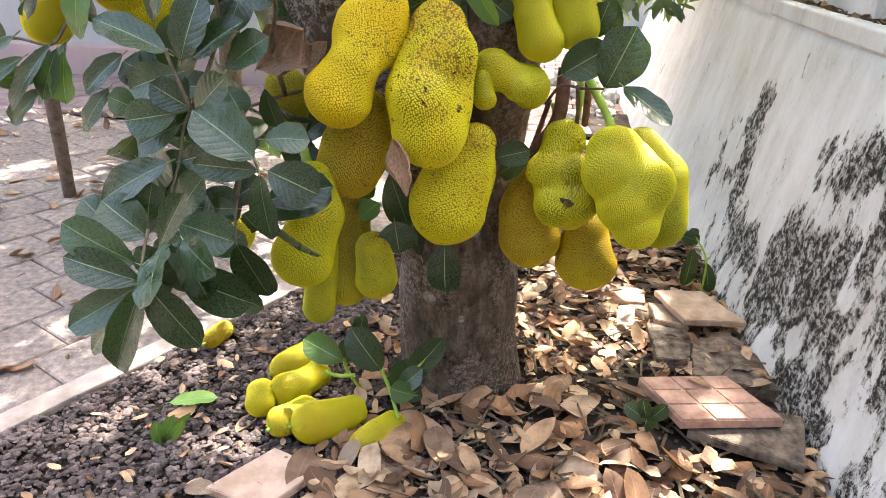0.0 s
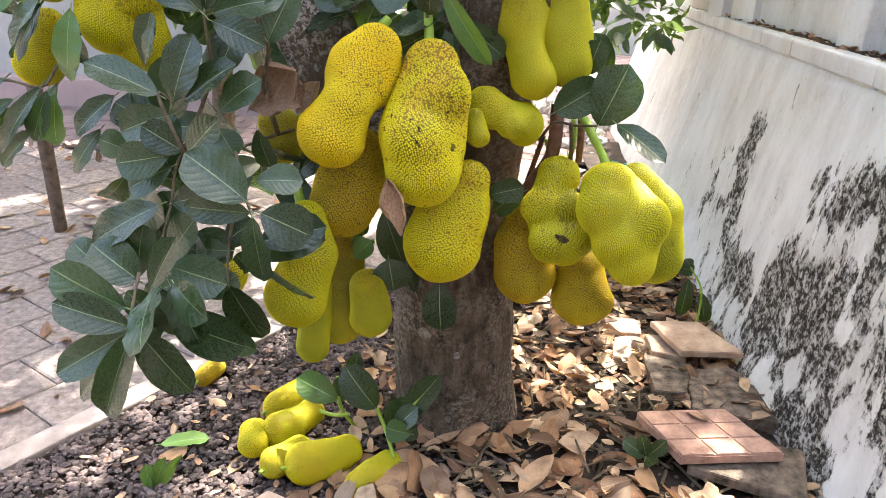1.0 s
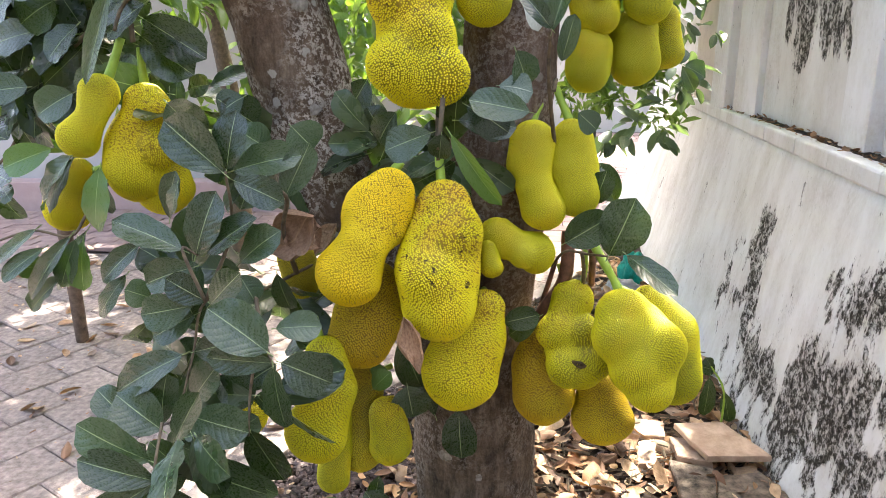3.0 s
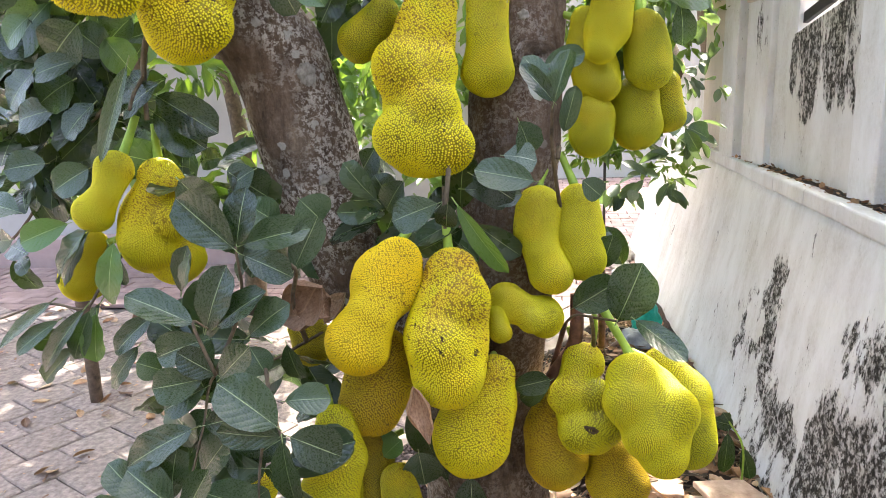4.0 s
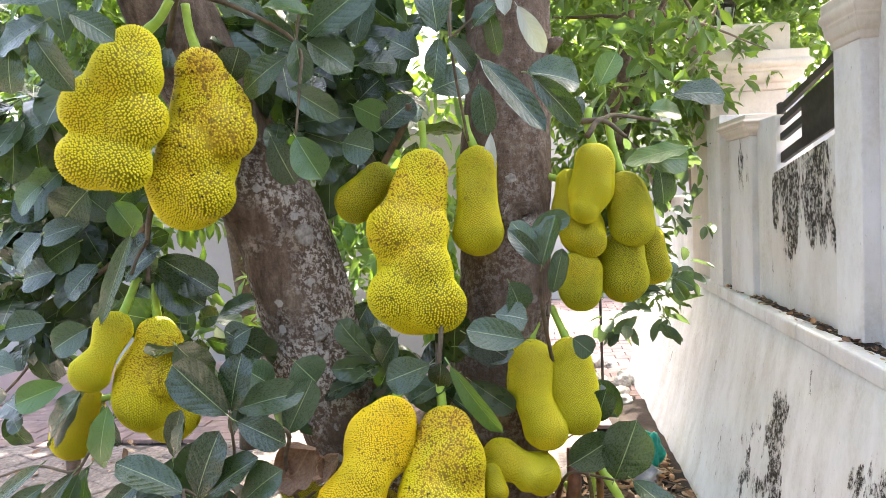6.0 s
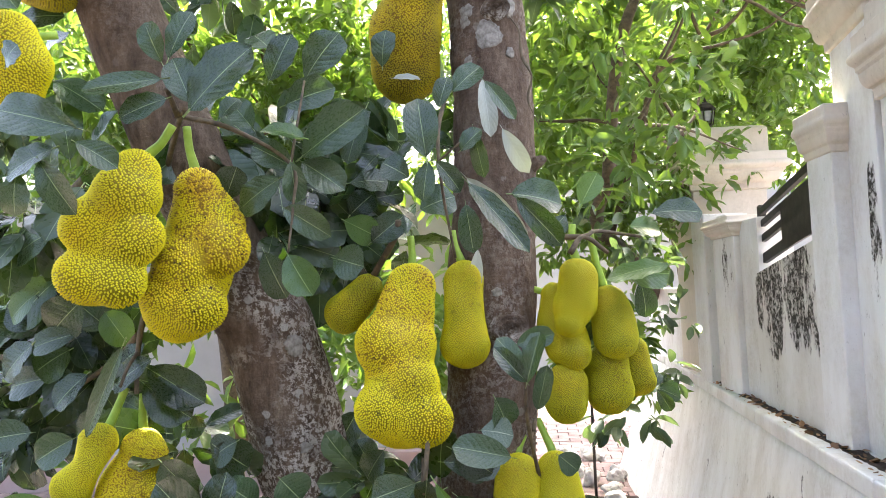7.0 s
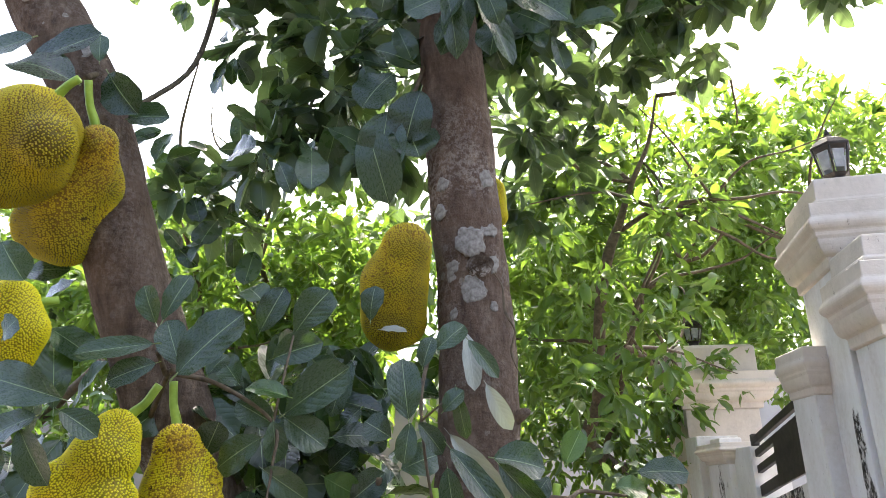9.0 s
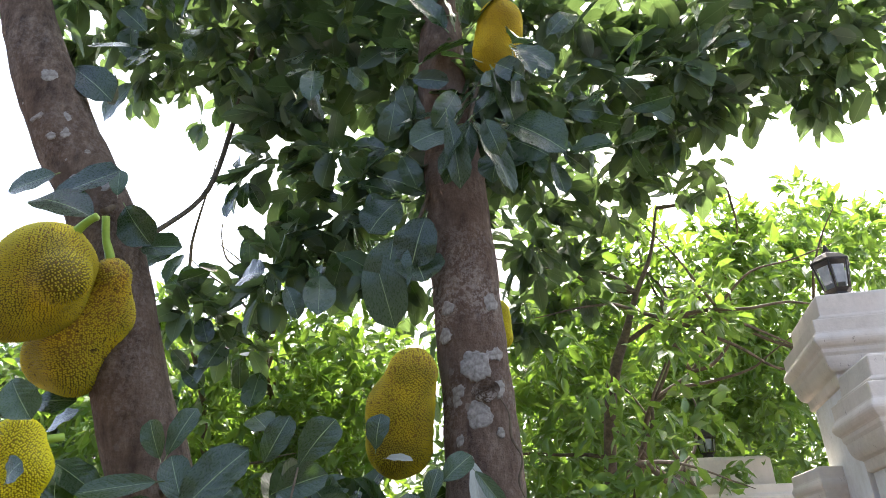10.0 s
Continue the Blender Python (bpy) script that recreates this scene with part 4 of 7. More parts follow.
leaf((-0.684, 1.200, 1.667), (-0.758, 1.174, 1.596), 0.075)
leaf((-0.745, 1.100, 1.475), (-0.818, 1.077, 1.406), 0.073)
leaf((-0.693, 1.120, 1.375), (-0.794, 1.124, 1.328), 0.074)
leaf((-0.868, 1.150, 1.465), (-0.992, 1.170, 1.444), 0.075)
leaf((-0.880, 1.100, 1.345), (-0.971, 1.078, 1.338), 0.068)
leaf((-0.767, 1.080, 1.332), (-0.845, 1.052, 1.289), 0.073)
leaf((-0.964, 1.100, 1.234), (-1.068, 1.119, 1.259), 0.069)
leaf((-0.445, 0.840, 1.178), (-0.467, 0.837, 1.119), 0.038)
leaf((-0.338, 0.900, 1.233), (-0.298, 0.890, 1.277), 0.054)
leaf((-0.276, 0.880, 1.235), (-0.321, 0.862, 1.271), 0.063)
leaf((0.100, 1.000, 1.306), (0.188, 1.000, 1.253), 0.069)
leaf((0.322, 0.980, 1.291), (0.362, 0.991, 1.256), 0.043)
leaf((0.260, 0.920, 1.449), (0.200, 0.913, 1.520), 0.035)
leaf((0.260, 0.920, 1.446), (0.287, 0.911, 1.542), 0.035)
leaf((0.281, 0.940, 1.391), (0.299, 0.913, 1.467), 0.033)
leaf((0.515, 1.150, 1.653), (0.619, 1.166, 1.661), 0.068, LEAF_YOUNG)
leaf((-0.142, 1.250, 1.347), (-0.194, 1.222, 1.261), 0.065)
leaf((-0.101, 1.200, 1.222), (-0.136, 1.195, 1.288), 0.064)
leaf((0.369, 1.120, 1.101), (0.394, 1.132, 1.160), 0.046)
leaf((0.434, 1.150, 1.074), (0.393, 1.127, 1.161), 0.054)
leaf((0.620, 1.350, 1.368), (0.675, 1.357, 1.340), 0.032)
leaf((0.623, 1.360, 1.370), (0.680, 1.377, 1.362), 0.027)
leaf((0.611, 1.340, 1.367), (0.646, 1.342, 1.309), 0.032)
leaf((0.610, 1.360, 1.371), (0.624, 1.369, 1.407), 0.027)
leaf((0.182, 1.050, 0.815), (0.259, 1.025, 0.845), 0.049)
leaf((-0.366, 0.800, 1.999), (-0.245, 0.792, 2.122), 0.099)
leaf((-0.408, 0.780, 2.057), (-0.555, 0.757, 2.038), 0.047)
leaf((-0.427, 0.850, 2.119), (-0.387, 0.862, 2.225), 0.045)
leaf((-0.441, 0.850, 2.114), (-0.471, 0.835, 2.193), 0.047)
leaf((-0.399, 0.780, 2.019), (-0.493, 0.773, 1.988), 0.049)
leaf((-0.369, 0.820, 2.020), (-0.416, 0.840, 2.121), 0.059)
leaf((-0.504, 0.660, 1.939), (-0.674, 0.673, 1.991), 0.072)
leaf((-0.570, 0.700, 1.916), (-0.681, 0.719, 1.879), 0.056)
leaf((-0.597, 0.700, 1.893), (-0.534, 0.693, 1.797), 0.052)
leaf((-0.653, 0.720, 1.880), (-0.659, 0.714, 1.801), 0.059)
leaf((-0.530, 0.700, 1.925), (-0.457, 0.706, 1.882), 0.044)
leaf((-0.181, 0.950, 1.969), (-0.273, 0.944, 1.998), 0.052, LEAF_YOUNG)
leaf((-0.202, 1.050, 2.126), (-0.124, 1.035, 2.230), 0.076)
leaf((-0.250, 1.050, 2.069), (-0.136, 1.040, 2.107), 0.068)
leaf((-0.201, 1.000, 1.939), (-0.059, 0.977, 2.034), 0.084)
leaf((-0.218, 0.980, 1.915), (-0.300, 0.969, 1.966), 0.058)
leaf((-0.233, 0.950, 1.887), (-0.340, 0.969, 1.828), 0.070)
leaf((-0.211, 0.950, 1.920), (-0.205, 0.968, 1.833), 0.048)
leaf((-0.206, 1.020, 1.933), (-0.113, 1.021, 1.869), 0.071)
leaf((-0.228, 0.950, 1.823), (-0.132, 0.945, 1.760), 0.052)
leaf((-0.214, 0.920, 1.722), (-0.165, 0.907, 1.638), 0.062, LEAF_YOUNG)
leaf((-0.141, 1.020, 1.717), (-0.072, 0.994, 1.695), 0.070)
leaf((-0.289, 1.000, 1.736), (-0.242, 0.984, 1.636), 0.065)
leaf((-0.590, 1.080, 1.487), (-0.465, 1.089, 1.404), 0.081)
leaf((-0.585, 1.060, 1.542), (-0.693, 1.073, 1.471), 0.073)
leaf((-0.378, 1.020, 1.858), (-0.348, 1.008, 1.926), 0.060)
leaf((-0.307, 1.000, 2.006), (-0.357, 1.009, 2.071), 0.054)
leaf((-0.360, 0.950, 2.020), (-0.327, 0.959, 2.068), 0.046)
leaf((-0.297, 1.100, 2.221), (-0.336, 1.105, 2.264), 0.071)
leaf((-0.299, 1.100, 2.144), (-0.246, 1.103, 2.258), 0.063)
leaf((-0.184, 1.150, 2.087), (-0.123, 1.158, 2.020), 0.078)
leaf((-0.072, 1.100, 2.068), (-0.124, 1.088, 1.942), 0.062)
leaf((-0.058, 1.150, 1.963), (-0.112, 1.155, 1.915), 0.077)
leaf((-0.070, 1.200, 1.827), (-0.144, 1.184, 1.908), 0.066)
leaf((-0.131, 1.100, 1.807), (-0.056, 1.094, 1.766), 0.062, LEAF_YOUNG)
leaf((-0.781, 1.100, 2.289), (-0.880, 1.108, 2.246), 0.077)
leaf((-0.790, 1.050, 2.157), (-0.677, 1.055, 2.088), 0.075)
leaf((-0.846, 1.000, 2.281), (-0.736, 0.985, 2.293), 0.073)
leaf((-0.760, 1.000, 1.801), (-0.871, 1.017, 1.759), 0.095)
leaf((-0.758, 1.100, 1.645), (-0.839, 1.102, 1.572), 0.101)
leaf((-0.855, 1.150, 1.622), (-0.976, 1.149, 1.639), 0.104)
leaf((-0.816, 1.150, 1.530), (-0.890, 1.121, 1.485), 0.103)
leaf((-0.876, 1.100, 1.549), (-0.953, 1.097, 1.477), 0.088)
leaf((-0.722, 1.150, 1.578), (-0.791, 1.133, 1.646), 0.077)
leaf((-0.424, 1.050, 1.313), (-0.353, 1.054, 1.263), 0.083)
leaf((-0.375, 1.050, 1.323), (-0.434, 1.043, 1.291), 0.071)
leaf((-0.235, 0.900, 1.277), (-0.196, 0.911, 1.231), 0.075)
leaf((-0.452, 0.850, 1.326), (-0.390, 0.852, 1.263), 0.083)
leaf((0.075, 0.950, 1.915), (0.059, 0.960, 2.049), 0.065)
leaf((-0.034, 1.120, 2.168), (-0.027, 1.107, 2.254), 0.053)
leaf((0.102, 1.000, 2.032), (0.122, 1.002, 2.102), 0.037)
leaf((0.131, 1.050, 2.080), (0.196, 1.057, 2.140), 0.055)
leaf((0.204, 1.050, 2.100), (0.272, 1.061, 2.014), 0.036)
leaf((0.145, 1.000, 1.935), (0.189, 0.988, 1.979), 0.046)
leaf((0.160, 0.950, 1.857), (0.277, 0.890, 1.710), 0.047)
leaf((0.250, 1.000, 1.837), (0.362, 1.012, 1.820), 0.076)
leaf((0.259, 0.970, 1.824), (0.354, 0.983, 1.721), 0.047)
leaf((0.175, 1.000, 1.981), (0.192, 1.004, 1.876), 0.035)
leaf((0.093, 0.980, 1.911), (0.147, 0.999, 1.848), 0.039)
leaf((0.049, 1.050, 1.818), (0.127, 1.068, 1.853), 0.067)
leaf((0.152, 1.000, 1.819), (0.165, 0.996, 1.714), 0.046)
leaf((0.032, 1.000, 1.883), (-0.024, 0.996, 1.920), 0.058)
leaf((0.076, 0.980, 1.912), (0.063, 0.958, 1.829), 0.043)
leaf((0.264, 0.940, 1.466), (0.204, 0.952, 1.536), 0.039)
leaf((0.264, 0.940, 1.466), (0.292, 0.957, 1.548), 0.043)
leaf((0.284, 0.960, 1.400), (0.306, 0.954, 1.476), 0.033)
leaf((0.588, 1.200, 1.803), (0.713, 1.205, 1.811), 0.059)
leaf((0.604, 1.120, 1.676), (0.464, 1.126, 1.660), 0.063, LEAF_YOUNG)
leaf((0.417, 1.150, 1.825), (0.459, 1.157, 1.900), 0.050, LEAF_YOUNG)
leaf((0.373, 1.100, 1.797), (0.332, 1.079, 1.748), 0.049)
leaf((0.536, 1.200, 1.774), (0.613, 1.209, 1.765), 0.059, LEAF_YOUNG)
leaf((0.554, 1.200, 1.645), (0.568, 1.199, 1.556), 0.051)
leaf((0.382, 1.200, 1.499), (0.436, 1.203, 1.548), 0.051)
leaf((0.247, 1.000, 1.518), (0.326, 0.991, 1.539), 0.041)
leaf((0.197, 0.980, 1.411), (0.228, 1.020, 1.336), 0.067)
leaf((0.224, 0.950, 1.296), (0.106, 0.951, 1.321), 0.061)
leaf((-0.115, 1.100, 1.893), (-0.029, 1.109, 1.903), 0.062)
leaf((-0.070, 1.100, 1.754), (0.006, 1.102, 1.813), 0.062)
leaf((-0.127, 1.150, 1.824), (-0.075, 1.156, 1.874), 0.064)
leaf((-0.835, 0.850, 2.754), (-0.641, 0.821, 2.818), 0.080)
leaf((-0.669, 0.800, 2.670), (-0.809, 0.778, 2.739), 0.114)
leaf((-0.825, 0.850, 2.833), (-0.934, 0.842, 2.786), 0.082)
leaf((-0.875, 0.950, 3.156), (-0.939, 0.953, 3.303), 0.092)
leaf((-0.933, 0.950, 3.280), (-0.786, 0.931, 3.153), 0.095)
leaf((-0.681, 0.900, 2.791), (-0.692, 0.904, 2.876), 0.041)
leaf((-0.666, 0.920, 2.769), (-0.591, 0.922, 2.657), 0.083)
leaf((-0.645, 1.000, 2.685), (-0.533, 0.972, 2.680), 0.063)
leaf((-0.668, 0.660, 2.237), (-0.614, 0.654, 2.160), 0.062)
leaf((-0.603, 0.620, 2.039), (-0.580, 0.601, 2.072), 0.056)
leaf((0.322, 1.150, 3.050), (0.283, 1.123, 2.921), 0.080)
leaf((0.237, 1.050, 3.069), (0.164, 1.027, 2.867), 0.077)
leaf((0.245, 1.050, 3.078), (0.351, 1.036, 2.827), 0.071)
leaf((0.319, 1.000, 3.035), (0.473, 0.900, 2.881), 0.105)
leaf((0.198, 1.050, 3.062), (0.061, 1.029, 3.000), 0.093)
leaf((0.230, 1.000, 3.041), (0.138, 0.980, 2.873), 0.069)
leaf((0.247, 1.100, 3.136), (0.380, 1.072, 3.224), 0.096)
leaf((0.167, 1.100, 3.141), (0.006, 1.093, 3.128), 0.080)
leaf((0.094, 1.150, 2.824), (0.048, 1.139, 2.667), 0.108)
leaf((0.002, 1.150, 2.759), (-0.026, 1.151, 2.564), 0.121)
leaf((-0.059, 1.150, 2.729), (0.004, 1.150, 2.500), 0.106)
leaf((0.011, 1.200, 2.912), (-0.081, 1.182, 2.816), 0.144)
leaf((0.171, 0.980, 3.048), (0.207, 0.995, 2.828), 0.060)
leaf((0.044, 1.180, 2.721), (0.092, 1.150, 2.638), 0.137)
leaf((0.275, 1.000, 3.038), (0.312, 0.990, 2.921), 0.060)


# ---- the fruit ----
jackfruit([(-0.058, 0.971, 1.132, 0.050), (-0.084, 0.982, 1.090, 0.076), (-0.109, 0.930, 1.035, 0.048), (-0.141, 0.931, 0.972, 0.071)], "gold", "ripe golden jackfruit with a pinched waist on the trunk", 0.0054, 0.25, [(-0.036, 1.004, 1.191, 0.009), (-0.055, 0.994, 1.167, 0.011), (-0.058, 0.971, 1.132, 0.011)], 0.09)
jackfruit([(0.051, 0.978, 1.100, 0.057), (0.053, 0.977, 1.040, 0.077), (0.039, 0.957, 0.968, 0.084), (0.044, 0.929, 0.906, 0.079)], "yellow", "large yellow jackfruit with brown speckled crown", 0.0055, 1.0, [(0.039, 1.031, 1.216, 0.009), (0.045, 1.009, 1.154, 0.011), (0.051, 0.978, 1.100, 0.011)], 0.09, lobes=[(0.080, 0.939, 1.058, 0.055), (0.029, 0.907, 0.969, 0.062)])
jackfruit([(0.138, 1.047, 0.850, 0.045), (0.109, 1.051, 0.773, 0.077), (0.082, 1.037, 0.700, 0.091)], "yellow", "yellow-green jackfruit tucked under a larger one", 0.0054, 0.6, (), 0.09)
# amber here puts the neighbours' shade into the rind colour
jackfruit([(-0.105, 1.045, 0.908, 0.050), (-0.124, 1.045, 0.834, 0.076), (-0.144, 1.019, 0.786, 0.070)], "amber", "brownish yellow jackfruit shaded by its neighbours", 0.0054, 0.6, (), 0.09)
jackfruit([(0.145, 1.050, 0.992, 0.017), (0.152, 1.044, 0.952, 0.026)], "lime", "small unripe jackfruit squeezed between large ones", 0.0035, 0.3, (), 0.09)
jackfruit([(0.169, 1.088, 1.005, 0.047), (0.208, 1.068, 0.991, 0.032), (0.248, 1.079, 0.973, 0.047)], "lime", "peanut-shaped green jackfruit lying against the trunk", 0.0041, 0.2, (), 0.09, lobes=[(0.223, 1.046, 0.976, 0.029)])
jackfruit([(0.244, 1.135, 1.211, 0.051), (0.235, 1.116, 1.163, 0.050), (0.247, 1.087, 1.121, 0.038), (0.268, 1.086, 1.076, 0.051)], "lime", "slim green jackfruit hanging in a pair", 0.0041, 0.25, [(0.275, 1.193, 1.333, 0.009), (0.260, 1.177, 1.293, 0.009), (0.245, 1.165, 1.261, 0.011), (0.244, 1.135, 1.211, 0.011)], 0.09)
jackfruit([(0.330, 1.143, 1.213, 0.050), (0.333, 1.123, 1.150, 0.053), (0.341, 1.102, 1.102, 0.050)], "lime", "smooth oval green jackfruit hanging in a pair", 0.0035, 0.1, [(0.296, 1.195, 1.328, 0.009), (0.310, 1.183, 1.294, 0.009), (0.325, 1.169, 1.256, 0.011), (0.330, 1.143, 1.213, 0.011)], 0.09)
folded = jackfruit([(0.341, 1.112, 0.846, 0.050), (0.316, 1.080, 0.798, 0.038), (0.323, 1.066, 0.748, 0.042), (0.362, 1.060, 0.702, 0.050)], "lime", "folded green jackfruit with a puckered scar", 0.0047, 0.4, [(0.313, 1.151, 0.926, 0.009), (0.327, 1.138, 0.890, 0.011), (0.341, 1.112, 0.846, 0.011)], 0.1, lobes=[(0.363, 1.064, 0.792, 0.039), (0.384, 1.043, 0.726, 0.046), (0.299, 1.061, 0.791, 0.041), (0.327, 1.037, 0.712, 0.048)])
scar(folded, (0.348, 0.995, 0.737))
# cluster shade is part of this fruit's amber
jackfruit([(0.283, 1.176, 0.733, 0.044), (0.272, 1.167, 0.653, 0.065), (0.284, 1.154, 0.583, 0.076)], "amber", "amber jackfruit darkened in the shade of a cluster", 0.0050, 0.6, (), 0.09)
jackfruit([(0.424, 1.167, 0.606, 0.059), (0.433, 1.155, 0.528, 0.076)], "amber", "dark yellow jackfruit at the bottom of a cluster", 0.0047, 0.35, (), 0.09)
jackfruit([(0.437, 0.996, 0.857, 0.058), (0.466, 0.994, 0.806, 0.074), (0.485, 0.961, 0.751, 0.061), (0.492, 0.937, 0.715, 0.051)], "lime", "broad lime-green jackfruit leaning sideways in a cluster", 0.0047, 0.1, [(0.378, 1.09, 0.995, 0.011), (0.400, 1.042, 0.958, 0.010), (0.417, 1.033, 0.930, 0.009), (0.429, 1.023, 0.904, 0.011), (0.437, 0.996, 0.857, 0.011)], 0.09, lobes=[(0.422, 0.956, 0.819, 0.058), (0.506, 0.953, 0.801, 0.058), (0.457, 0.938, 0.766, 0.058)])
jackfruit([(0.512, 1.088, 0.855, 0.038), (0.568, 1.081, 0.780, 0.056), (0.574, 1.050, 0.684, 0.060)], "green", "green jackfruit half hidden behind a broad one", 0.0047, 0.2, (), 0.09)
jackfruit([(-0.209, 0.951, 0.772, 0.044), (-0.199, 0.935, 0.700, 0.054), (-0.230, 0.916, 0.609, 0.070)], "lime", "lime jackfruit with a waist among dark leaves", 0.0050, 0.15, [(-0.239, 0.989, 0.849, 0.009), (-0.225, 0.972, 0.803, 0.011), (-0.209, 0.951, 0.772, 0.011)], 0.09)
jackfruit([(-0.379, 0.835, 0.724, 0.016), (-0.359, 0.849, 0.682, 0.044)], "yellow", "small yellow jackfruit hidden in leaves", 0.0044, 0.1, (), 0.09)
jackfruit([(-0.219, 1.073, 0.546, 0.034), (-0.224, 1.053, 0.479, 0.039), (-0.227, 1.029, 0.416, 0.039)], "green", "narrow green jackfruit hanging low by the trunk", 0.0035, 0.1, (), 0.09)
# deep shade painted in through the darkest hue
jackfruit([(-0.168, 1.155, 0.617, 0.048), (-0.170, 1.124, 0.522, 0.053), (-0.170, 1.093, 0.446, 0.050)], "shade_dim", "dull olive jackfruit in deep shade", 0.0044, 0.4, (), 0.09)
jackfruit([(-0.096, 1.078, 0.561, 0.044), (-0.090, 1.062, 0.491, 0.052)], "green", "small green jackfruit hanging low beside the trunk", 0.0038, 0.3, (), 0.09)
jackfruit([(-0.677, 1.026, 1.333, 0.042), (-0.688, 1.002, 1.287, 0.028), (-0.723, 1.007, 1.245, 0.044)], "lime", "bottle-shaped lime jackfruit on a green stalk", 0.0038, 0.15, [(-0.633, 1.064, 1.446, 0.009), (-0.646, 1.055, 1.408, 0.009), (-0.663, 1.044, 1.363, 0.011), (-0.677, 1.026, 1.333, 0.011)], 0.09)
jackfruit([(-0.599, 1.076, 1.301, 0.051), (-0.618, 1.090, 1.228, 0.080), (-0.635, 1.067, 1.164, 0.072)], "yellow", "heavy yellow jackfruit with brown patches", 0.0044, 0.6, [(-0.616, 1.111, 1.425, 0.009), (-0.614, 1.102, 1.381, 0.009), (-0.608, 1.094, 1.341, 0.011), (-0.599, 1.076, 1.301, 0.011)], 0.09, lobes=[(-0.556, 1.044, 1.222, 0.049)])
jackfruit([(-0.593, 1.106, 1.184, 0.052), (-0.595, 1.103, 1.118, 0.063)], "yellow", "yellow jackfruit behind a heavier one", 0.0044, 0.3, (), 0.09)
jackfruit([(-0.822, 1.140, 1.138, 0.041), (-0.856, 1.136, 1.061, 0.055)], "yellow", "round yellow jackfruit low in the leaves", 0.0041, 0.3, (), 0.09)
# same darkened hue, standing for the shade behind the leaf
jackfruit([(-0.299, 1.094, 0.947, 0.044), (-0.285, 1.079, 0.905, 0.044)], "shade_dim", "shaded jackfruit behind a dry leaf", 0.0044, 0.3, (), 0.09)
jackfruit([(0.020, 1.104, 1.647, 0.055), (0.004, 1.096, 1.592, 0.060), (-0.015, 1.097, 1.532, 0.075), (-0.010, 1.082, 1.455, 0.075), (-0.010, 1.073, 1.377, 0.083)], "yellow", "very large yellow jackfruit with a narrow neck", 0.0058, 0.65, [(0.017, 1.138, 1.766, 0.009), (0.020, 1.130, 1.724, 0.009), (0.019, 1.123, 1.689, 0.011), (0.020, 1.104, 1.647, 0.011)], 0.09, lobes=[(-0.046, 1.052, 1.520, 0.064), (0.024, 1.054, 1.517, 0.055), (0.017, 1.042, 1.443, 0.064), (-0.043, 1.025, 1.387, 0.064), (0.035, 1.026, 1.367, 0.062)])
jackfruit([(-0.098, 1.193, 1.647, 0.038), (-0.152, 1.187, 1.592, 0.049)], "green", "small green jackfruit behind the large one", 0.0038, 0.2, (), 0.09)
jackfruit([(0.139, 1.140, 1.661, 0.045), (0.135, 1.125, 1.596, 0.043), (0.135, 1.124, 1.515, 0.057)], "lime", "waisted green jackfruit hanging against the stem", 0.0040, 0.3, [(0.114, 1.170, 1.777, 0.009), (0.119, 1.163, 1.741, 0.009), (0.133, 1.157, 1.701, 0.011), (0.139, 1.140, 1.661, 0.011)], 0.09)
jackfruit([(0.401, 1.160, 1.655, 0.045), (0.391, 1.156, 1.593, 0.048), (0.377, 1.137, 1.553, 0.034)], "lime", "smooth yellow-green jackfruit at the front of a bunch", 0.0033, 0.25, [(0.398, 1.183, 1.782, 0.009), (0.393, 1.178, 1.738, 0.009), (0.402, 1.175, 1.697, 0.011), (0.401, 1.160, 1.655, 0.011)], 0.09)
jackfruit([(0.348, 1.191, 1.616, 0.031), (0.358, 1.201, 1.551, 0.047), (0.377, 1.207, 1.498, 0.056)], "lime", "green jackfruit behind the front of a bunch", 0.0035, 0.2, (), 0.09, lobes=[(0.390, 1.173, 1.479, 0.038)])
jackfruit([(0.474, 1.186, 1.590, 0.045), (0.489, 1.188, 1.513, 0.053)], "green", "oval green jackfruit in a tight bunch", 0.0034, 0.15, [(0.442, 1.211, 1.765, 0.009), (0.452, 1.205, 1.694, 0.009), (0.466, 1.200, 1.633, 0.011), (0.474, 1.186, 1.590, 0.011)], 0.09)
jackfruit([(0.368, 1.186, 1.410, 0.047), (0.365, 1.184, 1.366, 0.050)], "green", "shaded green jackfruit at the foot of a bunch", 0.0038, 0.2, (), 0.09)
jackfruit([(0.470, 1.233, 1.440, 0.055), (0.474, 1.230, 1.384, 0.057)], "green", "green jackfruit at the bottom of a bunch", 0.0037, 0.2, (), 0.09)
jackfruit([(0.545, 1.256, 1.476, 0.030), (0.545, 1.266, 1.408, 0.046)], "green", "slim green jackfruit at the side of a bunch", 0.0035, 0.1, (), 0.09)
jackfruit([(-0.503, 0.859, 1.895, 0.047), (-0.547, 0.870, 1.831, 0.057), (-0.560, 0.880, 1.758, 0.064), (-0.580, 0.876, 1.693, 0.057)], "yellow", "lumpy yellow jackfruit of four lobes on the limb", 0.0062, 0.15, [(-0.427, 0.867, 1.989, 0.009), (-0.452, 0.868, 1.953, 0.009), (-0.479, 0.868, 1.931, 0.011), (-0.503, 0.859, 1.895, 0.011)], 0.12, lobes=[(-0.517, 0.849, 1.850, 0.063), (-0.587, 0.845, 1.793, 0.057), (-0.499, 0.852, 1.759, 0.057), (-0.593, 0.850, 1.693, 0.055), (-0.531, 0.854, 1.681, 0.055)])
